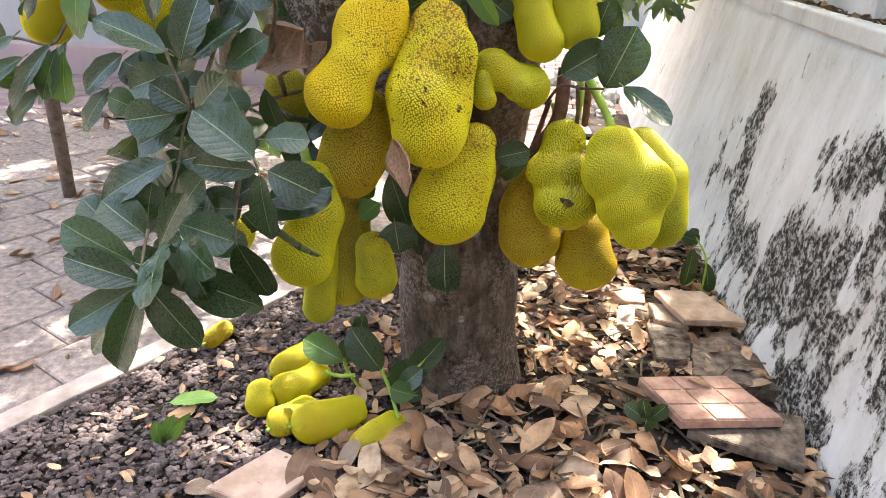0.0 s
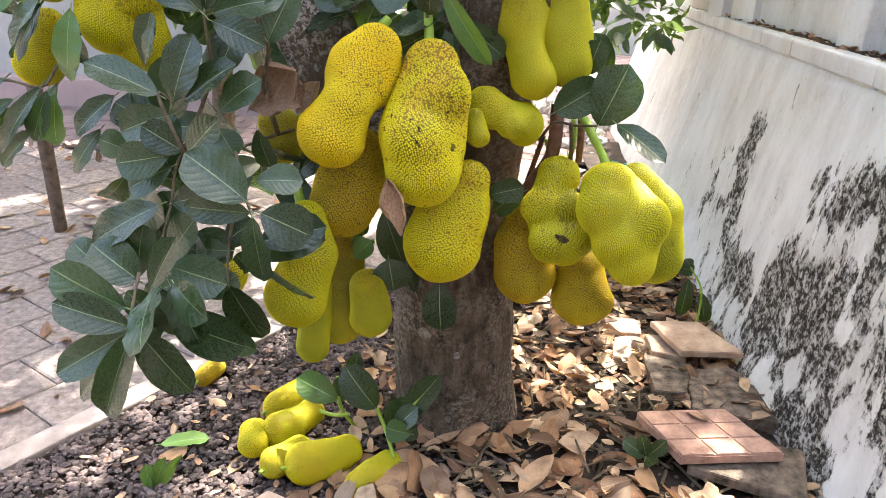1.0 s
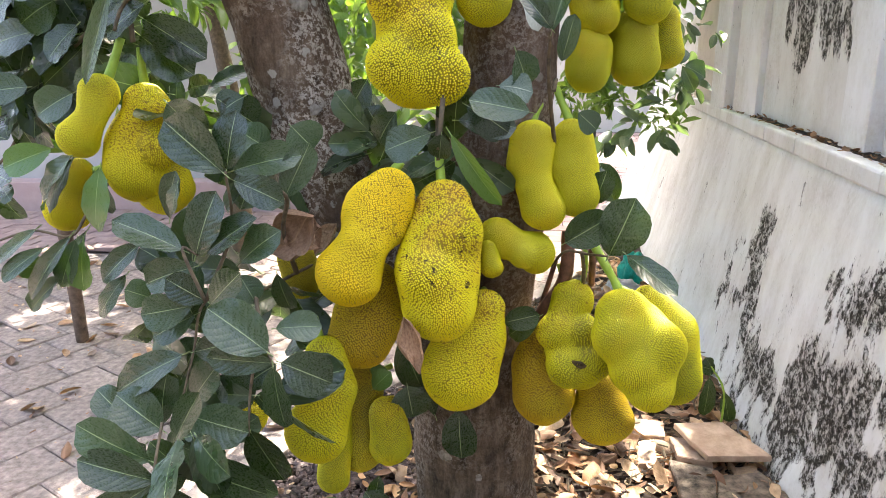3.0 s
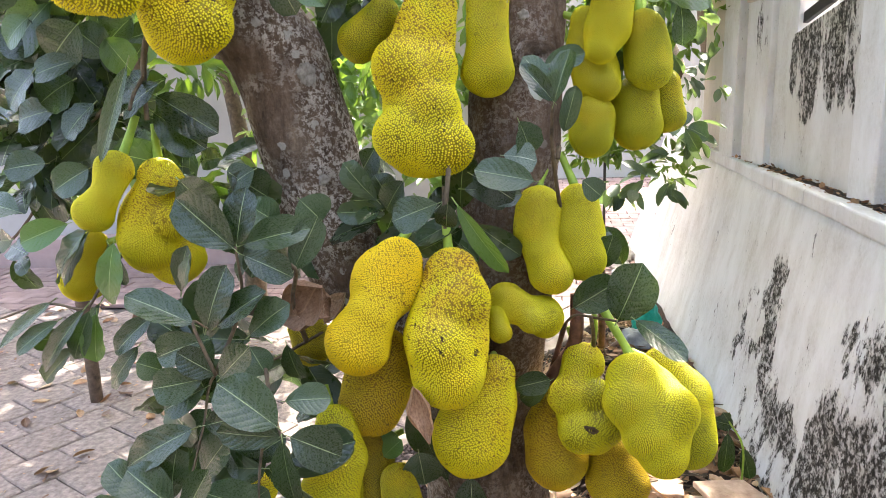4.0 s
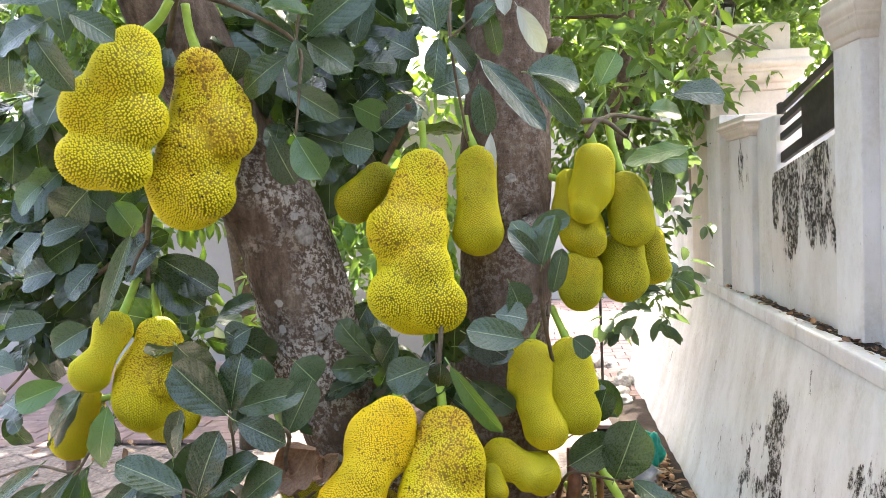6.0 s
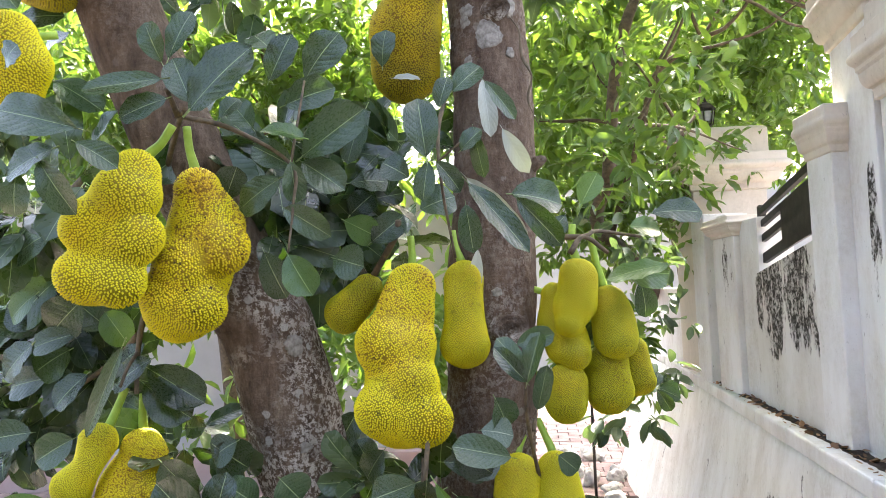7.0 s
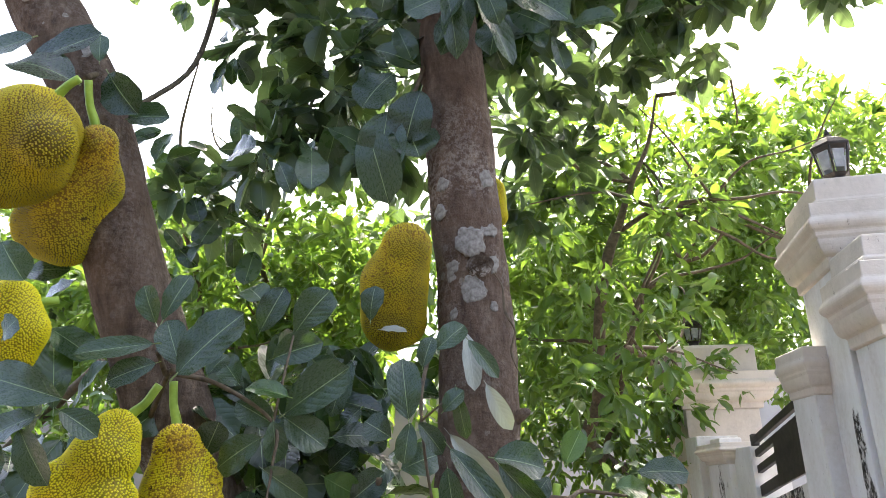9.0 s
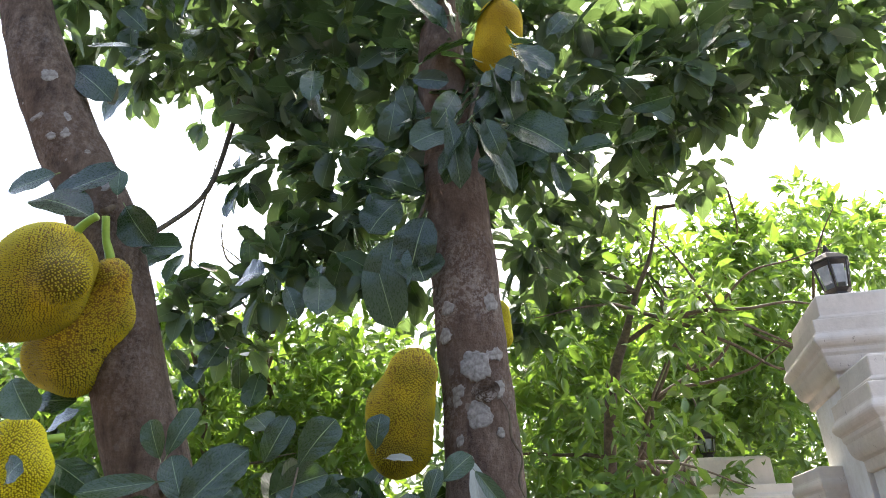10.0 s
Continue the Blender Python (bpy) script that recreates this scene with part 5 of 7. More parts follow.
jackfruit([(-0.421, 0.971, 1.871, 0.049), (-0.416, 1.004, 1.795, 0.077), (-0.445, 1.008, 1.706, 0.077), (-0.479, 1.016, 1.627, 0.082)], "yellow", "long yellow jackfruit with brown shoulders on the limb", 0.0064, 1.0, [(-0.443, 0.971, 2.011, 0.009), (-0.439, 0.974, 1.962, 0.009), (-0.429, 0.978, 1.919, 0.011), (-0.421, 0.971, 1.871, 0.011)], 0.09, lobes=[(-0.363, 0.968, 1.744, 0.056), (-0.448, 0.970, 1.711, 0.066), (-0.488, 0.968, 1.647, 0.059), (-0.423, 0.972, 1.620, 0.056)])
jackfruit([(-0.666, 0.718, 2.127, 0.049), (-0.653, 0.736, 2.081, 0.050), (-0.664, 0.743, 2.044, 0.045)], "yellow", "yellow jackfruit hanging by a forked limb", 0.0058, 0.1, (), 0.09)
# three high fruits seen against the sky: their shaded side is in the hue
jackfruit([(0.047, 1.188, 2.374, 0.068), (0.016, 1.244, 2.300, 0.087), (0.004, 1.286, 2.212, 0.087)], "shade_dim", "long olive-yellow jackfruit, toned down as backlit, high on the stem", 0.0062, 0.5, (), 0.09)
jackfruit([(-0.721, 0.757, 2.529, 0.098), (-0.759, 0.787, 2.496, 0.111), (-0.785, 0.789, 2.464, 0.101)], "shade_dim", "fat olive-green jackfruit, toned down as backlit, high on the limb", 0.0062, 0.2, [(-0.611, 0.726, 2.628, 0.009), (-0.637, 0.731, 2.615, 0.009), (-0.670, 0.742, 2.589, 0.011), (-0.721, 0.757, 2.529, 0.011)], 0.09, lobes=[(-0.654, 0.722, 2.475, 0.059)])
jackfruit([(-0.621, 0.847, 2.533, 0.045), (-0.680, 0.913, 2.475, 0.081), (-0.759, 0.969, 2.391, 0.098)], "shade_dim", "brown-shouldered jackfruit against the limb", 0.0064, 0.9, [(-0.633, 0.793, 2.667, 0.009), (-0.635, 0.816, 2.619, 0.009), (-0.628, 0.834, 2.583, 0.011), (-0.621, 0.847, 2.533, 0.011)], 0.09)
jackfruit([(0.282, 1.345, 2.601, 0.037), (0.285, 1.384, 2.536, 0.044)], "lime", "sliver of a green jackfruit behind the stem", 0.0038, 0.1, (), 0.09)
jackfruit([(0.346, 1.093, 3.486, 0.072), (0.333, 1.138, 3.411, 0.080)], "amber", "orange-yellow jackfruit half hidden high in the crown", 0.0044, 0.3, (), 0.09)
jackfruit([(-0.407, 1.285, 0.056, 0.043), (-0.352, 1.359, 0.057, 0.044)], "yellow", "small fallen jackfruit lying on gravel and dry leaves", 0.0036, 0.4, (), 0.07, "fallen jackfruits")
jackfruit([(-0.375, 1.168, 0.058, 0.046), (-0.338, 1.199, 0.056, 0.043), (-0.303, 1.264, 0.054, 0.041)], "lime", "small fallen jackfruit lying on gravel and dry leaves", 0.0036, 0.4, (), 0.07, "fallen jackfruits")
jackfruit([(-0.440, 1.159, 0.052, 0.039), (-0.428, 1.109, 0.054, 0.041)], "lime", "small fallen jackfruit lying on gravel and dry leaves", 0.0036, 0.4, (), 0.07, "fallen jackfruits")
jackfruit([(-0.345, 1.030, 0.054, 0.041), (-0.299, 1.105, 0.048, 0.035)], "lime", "small fallen jackfruit lying on gravel and dry leaves", 0.0036, 0.4, (), 0.07, "fallen jackfruits")
jackfruit([(-0.259, 1.021, 0.068, 0.056), (-0.215, 1.051, 0.062, 0.049), (-0.167, 1.084, 0.059, 0.047)], "yellow", "small fallen jackfruit lying on gravel and dry leaves", 0.0036, 0.4, (), 0.07, "fallen jackfruits")
jackfruit([(-0.117, 0.974, 0.047, 0.034), (-0.081, 1.012, 0.051, 0.038), (-0.046, 1.055, 0.050, 0.037)], "lime", "small fallen jackfruit lying on gravel and dry leaves", 0.0036, 0.4, (), 0.07, "fallen jackfruits")
jackfruit([(-0.690, 1.436, 0.043, 0.029), (-0.669, 1.495, 0.044, 0.030)], "amber", "small fallen jackfruit lying on gravel and dry leaves", 0.0036, 0.4, (), 0.07, "fallen jackfruits")


# ---- twigs that carry the leaves ----
twig([(-0.236, 1.200, 0.930, 0.006), (-0.274, 1.000, 0.947, 0.006), (-0.328, 0.880, 0.944, 0.005), (-0.408, 0.820, 0.946, 0.005), (-0.430, 0.790, 0.853, 0.004), (-0.441, 0.740, 0.773, 0.004), (-0.441, 0.690, 0.717, 0.003), (-0.439, 0.620, 0.668, 0.003)])
twig([(-0.399, 0.800, 0.953, 0.008), (-0.346, 0.830, 1.087, 0.006), (-0.329, 0.785, 1.209, 0.004)])
twig([(-0.321, 0.860, 0.950, 0.008), (-0.281, 0.760, 0.913, 0.006), (-0.239, 0.685, 0.876, 0.004)])
twig([(-0.274, 1.000, 0.947, 0.010), (-0.272, 0.920, 1.062, 0.008), (-0.238, 0.840, 1.153, 0.007), (-0.283, 0.800, 1.181, 0.005)])
twig([(-0.285, 0.770, 0.909, 0.006), (-0.308, 0.750, 0.797, 0.005), (-0.310, 0.720, 0.710, 0.003)])
twig([(-0.466, 0.700, 0.747, 0.005), (-0.454, 0.640, 0.713, 0.005), (-0.450, 0.610, 0.680, 0.004)])
twig([(-0.390, 0.780, 0.959, 0.006), (-0.424, 0.780, 1.063, 0.005), (-0.404, 0.800, 1.046, 0.003)])
twig([(0.292, 1.120, 0.929, 0.006), (0.316, 1.060, 0.982, 0.005), (0.360, 1.040, 0.982, 0.005), (0.394, 0.980, 0.995, 0.004)])
twig([(0.349, 1.040, 0.986, 0.008), (0.360, 1.080, 0.936, 0.008), (0.367, 1.120, 0.880, 0.008)])
twig([(0.055, 1.000, 1.349, 0.009), (0.050, 0.970, 1.281, 0.009), (0.043, 0.970, 1.221, 0.008)])
twig([(0.282, 1.050, 1.354, 0.008), (0.277, 1.040, 1.329, 0.008)])
twig([(0.330, 1.140, 1.008, 0.016), (0.324, 1.130, 0.893, 0.016), (0.275, 1.160, 0.795, 0.016), (0.266, 1.220, 0.696, 0.016)], RED_TWIG)
twig([(0.381, 1.120, 1.001, 0.008), (0.385, 1.120, 0.943, 0.008), (0.388, 1.140, 0.879, 0.008)], RED_TWIG)
twig([(0.357, 1.100, 1.004, 0.006), (0.367, 1.100, 0.947, 0.006), (0.363, 1.120, 0.874, 0.006)], STALK)
twig([(0.304, 1.150, 0.933, 0.006), (0.287, 1.160, 0.863, 0.006), (0.265, 1.190, 0.768, 0.006)], RED_TWIG)
twig([(0.292, 1.130, 1.199, 0.008), (0.263, 1.000, 1.356, 0.007), (0.260, 0.950, 1.445, 0.006)])
twig([(0.041, 1.000, 1.194, 0.007), (0.038, 1.020, 1.248, 0.007), (0.040, 1.100, 1.301, 0.008), (0.071, 1.180, 1.347, 0.008)])
twig([(0.116, 1.100, 2.095, 0.009), (0.096, 1.040, 1.982, 0.008), (0.102, 1.020, 1.859, 0.006), (0.124, 1.040, 1.707, 0.005)])
twig([(0.096, 1.020, 1.918, 0.005), (0.145, 1.000, 1.953, 0.003)])
twig([(0.383, 1.120, 1.712, 0.012), (0.419, 1.150, 1.750, 0.010), (0.475, 1.160, 1.710, 0.008)])
twig([(0.350, 1.200, 1.756, 0.012), (0.419, 1.150, 1.750, 0.010), (0.459, 1.200, 1.765, 0.008), (0.570, 1.250, 1.751, 0.006)])
twig([(-0.571, 1.120, 1.892, 0.012), (-0.491, 1.000, 1.968, 0.011), (-0.439, 0.930, 2.020, 0.011), (-0.393, 0.850, 2.014, 0.010)])
twig([(-0.089, 1.200, 1.671, 0.014), (-0.016, 1.120, 1.766, 0.013), (-0.006, 1.100, 1.801, 0.012)])
twig([(-0.417, 0.820, 2.050, 0.008), (-0.431, 0.900, 2.017, 0.012)])
twig([(-0.440, 0.920, 2.023, 0.010), (-0.348, 0.980, 2.004, 0.009), (-0.214, 0.960, 1.917, 0.007), (-0.208, 0.950, 1.829, 0.005), (-0.216, 0.930, 1.727, 0.004)])
twig([(-0.214, 0.960, 1.917, 0.006), (-0.200, 1.040, 2.120, 0.004)])
twig([(-0.532, 1.120, 1.765, 0.013), (-0.581, 1.060, 1.617, 0.012), (-0.592, 1.040, 1.527, 0.010), (-0.586, 1.020, 1.437, 0.009)])
twig([(-0.592, 1.040, 1.527, 0.008), (-0.596, 1.000, 1.494, 0.007), (-0.596, 0.970, 1.459, 0.006)])
twig([(-1.344, 1.500, 1.042, 0.006), (-1.188, 1.450, 1.162, 0.007), (-0.981, 1.350, 1.364, 0.009), (-0.733, 1.200, 1.497, 0.011), (-0.621, 1.100, 1.564, 0.012)])
twig([(-1.024, 1.050, 0.987, 0.004), (-0.863, 1.000, 1.040, 0.005), (-0.763, 0.980, 1.033, 0.005), (-0.731, 1.000, 1.076, 0.006), (-0.700, 1.050, 1.137, 0.007)])
twig([(-0.736, 1.050, 2.871, 0.012), (-0.707, 0.900, 2.744, 0.014)])
twig([(-0.721, 1.100, 2.773, 0.012), (-0.700, 1.200, 2.861, 0.013), (-0.711, 1.500, 3.178, 0.015), (-0.737, 1.700, 3.613, 0.017), (-0.768, 1.900, 4.234, 0.018)])
twig([(0.158, 1.300, 3.209, 0.014), (0.074, 1.200, 2.853, 0.010), (-0.017, 1.180, 2.724, 0.006)])
twig([(0.181, 1.250, 3.029, 0.014), (0.230, 1.050, 3.079, 0.011), (0.271, 1.200, 3.340, 0.008)])

# suckers at the foot of the trunk
leaf((-0.190, 1.120, 0.200), (-0.296, 1.120, 0.264), 0.071, LEAF_YOUNG)
leaf((-0.188, 1.140, 0.178), (-0.176, 1.140, 0.261), 0.047)
leaf((-0.087, 1.120, 0.179), (-0.169, 1.120, 0.300), 0.080)
leaf((-0.163, 1.160, 0.176), (-0.145, 1.160, 0.322), 0.041)
leaf((-0.026, 1.100, 0.149), (0.083, 1.100, 0.307), 0.058)
leaf((-0.034, 1.080, 0.148), (0.026, 1.080, 0.216), 0.052)
leaf((-0.046, 1.120, 0.100), (-0.016, 1.120, 0.213), 0.063)
leaf((0.014, 1.060, 0.148), (-0.054, 1.060, 0.161), 0.054, LEAF_YOUNG)
leaf((-0.018, 1.080, 0.122), (0.027, 1.080, 0.153), 0.046)
leaf((0.009, 1.200, 0.490), (-0.038, 1.200, 0.654), 0.060)
leaf((-0.130, 1.100, 0.641), (-0.102, 1.100, 0.672), 0.050, LEAF_YOUNG)
twig([(-0.237, 1.100, 0.177, 0.005), (-0.199, 1.100, 0.167, 0.005), (-0.155, 1.100, 0.172, 0.005)], STALK)
twig([(-0.196, 1.160, 0.247, 0.005), (-0.188, 1.140, 0.169, 0.005), (-0.152, 1.180, 0.068, 0.005)], STALK)
twig([(-0.089, 1.130, 0.183, 0.005), (-0.060, 1.100, 0.132, 0.005), (-0.029, 1.040, 0.086, 0.005)], STALK)
twig([(0.081, 1.110, 0.298, 0.005), (0.002, 1.100, 0.192, 0.005), (-0.042, 1.080, 0.129, 0.005)], STALK)

# dead leaves caught on the stem
leaf((0.154, 1.120, 1.895), (0.288, 1.100, 1.737), 0.044, FADED)
leaf((0.172, 1.130, 1.731), (0.159, 1.110, 1.627), 0.029, FADED)
leaf((0.200, 1.180, 2.143), (0.217, 1.160, 2.000), 0.042, FADED)
leaf((0.242, 1.140, 2.010), (0.296, 1.120, 1.903), 0.040, FADED)
leaf((0.216, 1.100, 1.524), (0.250, 1.080, 1.452), 0.036, FADED)

leaf((-0.018, 1.185, 2.16), (0.05, 1.18, 2.155), 0.026, FADED)
MOTTLED = leaf_material("mottled_leaf", (0.02, 0.05, 0.03), (0.3, 0.36, 0.28), (0.4, 0.46, 0.32), (0.2, 0.3, 0.08), 0.1, 0.3)
leaf((0.165, 0.985, 1.345), (0.232, 0.98, 1.338), 0.056, MOTTLED)
# a broken stub and a dead twig on the stem
bough("stub", [(0.27, 1.29, 1.92, 0.026), (0.315, 1.262, 1.94, 0.02), (0.342, 1.25, 1.953, 0.013), (0.35, 1.247, 1.958, 0.005)], 8, 0.35, 14, BARK_STEM)
twig([(0.275, 1.225, 2.31, 0.003), (0.295, 1.205, 2.265, 0.004), (0.298, 1.2, 2.2, 0.0065), (0.32, 1.195, 2.15, 0.004), (0.309, 1.2, 2.1, 0.006), (0.316, 1.2, 2.068, 0.003), (0.332, 1.2, 2.03, 0.002)])

# a seedling by the wall and a sprout in the gravel
SPROUT = [((-0.663, 0.980, -0.034), (-0.626, 0.980, 0.086), 0.031), ((-0.661, 0.970, -0.025), (-0.669, 0.970, 0.068), 0.027), ((-0.654, 0.970, -0.021), (-0.592, 0.970, 0.078), 0.024), ((-0.674, 1.000, -0.052), (-0.592, 1.000, 0.079), 0.022), ((-0.659, 0.960, -0.020), (-0.657, 0.960, 0.040), 0.018)]
VINE = [((0.908, 2.000, 0.272), (0.996, 2.000, 0.248), 0.047), ((0.969, 1.980, 0.227), (0.963, 1.980, 0.065), 0.055), ((1.014, 1.950, 0.186), (1.046, 1.950, 0.062), 0.046), ((0.976, 2.000, 0.265), (0.955, 2.000, 0.298), 0.034)]
SEEDLING = [((0.653, 1.135, 0.060), (0.590, 1.135, 0.106), 0.041), ((0.653, 1.135, 0.060), (0.702, 1.135, 0.111), 0.044), ((0.644, 1.105, 0.082), (0.669, 1.105, 0.052), 0.037), ((0.653, 1.135, 0.060), (0.632, 1.135, 0.128), 0.034)]
GREEN_LEAF = ((-0.689, 1.105, 0.030), (-0.565, 1.146, 0.030))
POLE = ((-1.934, 2.792, -0.060), (-1.934, 2.792, 0.708))

# outlines of the loose tiles on the ground
TILE_RED = [(0.735, 1.104), (1.024, 1.142), (0.924, 1.339), (0.658, 1.303)]
TILE_UNDER = [(0.760, 1.116), (1.031, 0.993), (1.117, 1.212), (0.931, 1.249)]
TILE_BACK = [(0.886, 1.676), (1.100, 1.686), (1.007, 1.905), (0.825, 1.891)]
TILE_BACK_LOW = [(0.804, 1.737), (0.913, 1.699), (0.921, 1.857), (0.805, 1.864)]
SLAB_DARK = [(0.855, 1.412), (1.170, 1.335), (1.062, 1.667), (0.904, 1.637)]
SLAB_SMALL = [(0.759, 1.489), (0.858, 1.487), (0.911, 1.670), (0.772, 1.723)]
BRICK_A = [(0.686, 1.886), (0.794, 1.878), (0.816, 1.990), (0.670, 2.010)]
BRICK_B = [(0.662, 1.703), (0.723, 1.695), (0.753, 1.859), (0.692, 1.843)]
TILE_FRONT = [(-0.467, 0.786), (-0.302, 0.735), (-0.201, 0.888), (-0.340, 0.944)]

# leaf masses: place, radius, share of big leaves
CROWN_NEAR = [
    (-0.238, 1.598, 3.902, 0.325), (-0.662, 1.649, 3.983, 0.289), (0.095, 1.452, 3.549, 0.250), (0.334, 1.440, 3.369, 0.220),
    (0.642, 1.671, 3.839, 0.349), (1.012, 1.813, 3.813, 0.313), (1.405, 1.915, 4.099, 0.359), (1.857, 2.119, 4.182, 0.327),
    (2.154, 2.160, 4.126, 0.300), (-0.213, 1.580, 3.256, 0.208), (-0.038, 1.539, 2.901, 0.135), (-0.511, 1.692, 3.454, 0.180),
    (-1.188, 1.925, 4.281, 0.273), (-1.509, 1.858, 4.387, 0.218),
]
CROWN_LOW = [
    (-0.465, 1.555, 2.824, 0.106), (0.054, 2.219, 2.884, 0.091), (0.024, 2.443, 2.651, 0.094), (0.028, 2.563, 2.405, 0.104),
    (-0.819, 1.763, 2.821, 0.125), (-0.316, 1.673, 2.826, 0.120), (-0.698, 1.807, 2.743, 0.115), (-0.342, 1.487, 2.977, 0.096),
    (0.455, 2.196, 3.200, 0.174), (0.459, 2.480, 3.074, 0.159), (0.676, 2.435, 3.188, 0.159), (-0.329, 1.682, 3.034, 0.146),
    (1.259, 2.075, 3.756, 0.205), (0.517, 2.091, 3.422, 0.149), (0.879, 2.285, 3.517, 0.185), (1.203, 2.342, 3.659, 0.164),
    (0.784, 2.626, 3.492, 0.115),
]
CROWN_BIG = [
    (0.307, 1.245, 3.194, 0.126), (0.468, 1.326, 3.159, 0.111), (0.547, 1.282, 3.257, 0.111), (0.752, 1.383, 3.297, 0.115),
    (0.700, 1.234, 3.369, 0.111), (-0.000, 1.215, 3.112, 0.106), (-0.111, 1.254, 3.020, 0.097), (-0.170, 1.305, 2.910, 0.088),
    (0.027, 1.286, 2.969, 0.088), (-0.255, 1.161, 3.426, 0.111), (-0.730, 1.100, 3.504, 0.111), (-0.845, 1.134, 3.423, 0.083),
    (0.466, 1.172, 3.475, 0.111), (0.228, 1.074, 3.424, 0.088), (1.097, 1.475, 3.600, 0.125), (0.254, 1.066, 3.215, 0.067),
    (0.010, 1.122, 3.303, 0.106), (-0.349, 1.189, 2.673, 0.064), (-0.241, 1.265, 2.757, 0.076), (0.359, 0.902, 3.219, 0.050),
    (0.298, 0.926, 3.164, 0.044),
]
BACK_RIGHT = [
    (0.720, 3.258, 3.103, 0.417), (1.261, 3.364, 3.396, 0.471), (1.842, 3.553, 3.522, 0.459), (1.643, 3.758, 3.082, 0.494),
    (1.061, 3.647, 2.795, 0.438), (0.631, 3.478, 2.643, 0.385), (2.185, 3.984, 3.128, 0.406), (2.578, 3.848, 3.904, 0.385),
    (3.042, 4.002, 4.090, 0.321), (1.340, 3.915, 2.502, 0.483), (1.977, 4.198, 2.668, 0.369), (0.761, 3.304, 3.469, 0.202),
    (1.185, 3.406, 3.760, 0.247), (1.898, 3.563, 3.964, 0.221), (0.562, 3.883, 2.262, 0.471), (1.133, 4.207, 2.110, 0.529),
    (2.669, 4.029, 4.455, 0.188),
]
BACK_FAR = [
    (1.757, 3.957, 3.827, 0.432), (2.157, 3.912, 3.959, 0.354), (1.569, 4.213, 3.512, 0.521), (2.459, 4.307, 3.635, 0.368),
    (1.074, 4.071, 3.525, 0.471), (0.712, 4.320, 3.208, 0.441), (2.040, 4.329, 3.321, 0.481), (0.861, 3.852, 3.955, 0.314),
    (1.308, 4.390, 3.122, 0.521), (1.733, 4.556, 2.823, 0.521),
]
BACK_MID = [
    (0.008, 2.521, 2.339, 0.112), (0.009, 2.559, 2.043, 0.124), (0.011, 2.594, 1.771, 0.124), (-0.014, 2.630, 1.476, 0.124),
    (-0.439, 2.620, 1.391, 0.149), (-0.546, 2.640, 1.197, 0.149), (-0.328, 2.588, 1.684, 0.149), (-0.212, 2.761, 1.170, 0.128),
]
BACK_GAP = [
    (0.017, 2.367, 1.690, 0.119), (0.019, 2.320, 1.478, 0.108), (0.012, 2.277, 1.289, 0.097), (-0.385, 2.373, 1.405, 0.101),
]
BACK_LEFT = [
    (-1.427, 3.158, 3.097, 0.385), (-1.043, 3.403, 3.089, 0.404), (-0.727, 3.304, 3.323, 0.337), (-0.585, 3.717, 2.946, 0.388),
    (-1.158, 3.343, 2.744, 0.385), (-1.337, 2.676, 3.180, 0.173), (-0.828, 3.608, 2.689, 0.404), (-0.431, 3.381, 3.195, 0.236),
    (-1.963, 3.466, 2.868, 0.337), (-0.540, 3.952, 2.468, 0.459), (-2.476, 3.511, 3.182, 0.423), (-1.317, 3.741, 2.368, 0.471),
    (-1.985, 3.671, 2.445, 0.471),
]
BACK_LOW = [
    (-1.723, 2.489, 1.698, 0.313), (-1.740, 2.220, 1.359, 0.247), (-1.271, 2.068, 1.416, 0.208), (-1.082, 2.343, 1.707, 0.224),
    (-0.754, 3.056, 1.541, 0.224), (-0.620, 3.025, 1.315, 0.168), (-0.605, 3.140, 1.921, 0.253), (-0.602, 2.743, 1.433, 0.180),
    (-0.548, 2.995, 1.667, 0.218), (-0.738, 2.890, 1.192, 0.136), (-0.353, 3.160, 1.911, 0.168), (-2.045, 2.721, 1.997, 0.308),
    (-1.509, 2.764, 1.975, 0.282), (-1.092, 2.272, 1.332, 0.135), (-1.399, 1.798, 1.129, 0.096), (-0.794, 2.106, 1.397, 0.125),
    (-0.813, 2.174, 1.222, 0.119), (-0.480, 2.710, 1.201, 0.128), (-0.450, 2.750, 1.402, 0.128),
]
INNER_A = [
    (-0.220, 1.215, 1.950, 0.098), (-0.324, 1.169, 1.782, 0.068), (-0.105, 1.277, 1.868, 0.072), (-0.027, 1.273, 2.009, 0.065),
    (-0.861, 1.083, 1.851, 0.106), (-0.940, 1.345, 1.608, 0.152), (-1.040, 1.352, 1.399, 0.137), (-0.549, 1.187, 1.287, 0.082),
    (-0.403, 1.202, 1.186, 0.082), (-0.177, 1.469, 1.139, 0.063), (-0.991, 1.234, 1.729, 0.087), (-0.855, 1.359, 1.452, 0.091),
    (-0.174, 1.383, 1.715, 0.061),
]
INNER_D = [
    (-0.339, 1.212, 1.905, 0.112), (-0.200, 1.295, 1.808, 0.101), (-0.036, 1.370, 1.749, 0.082), (-0.482, 1.123, 2.022, 0.061),
    (-0.321, 1.280, 2.043, 0.082), (-0.155, 1.353, 1.988, 0.084), (-0.714, 1.039, 1.912, 0.077), (-0.434, 1.313, 1.702, 0.087),
    (-0.108, 1.457, 1.604, 0.091),
]
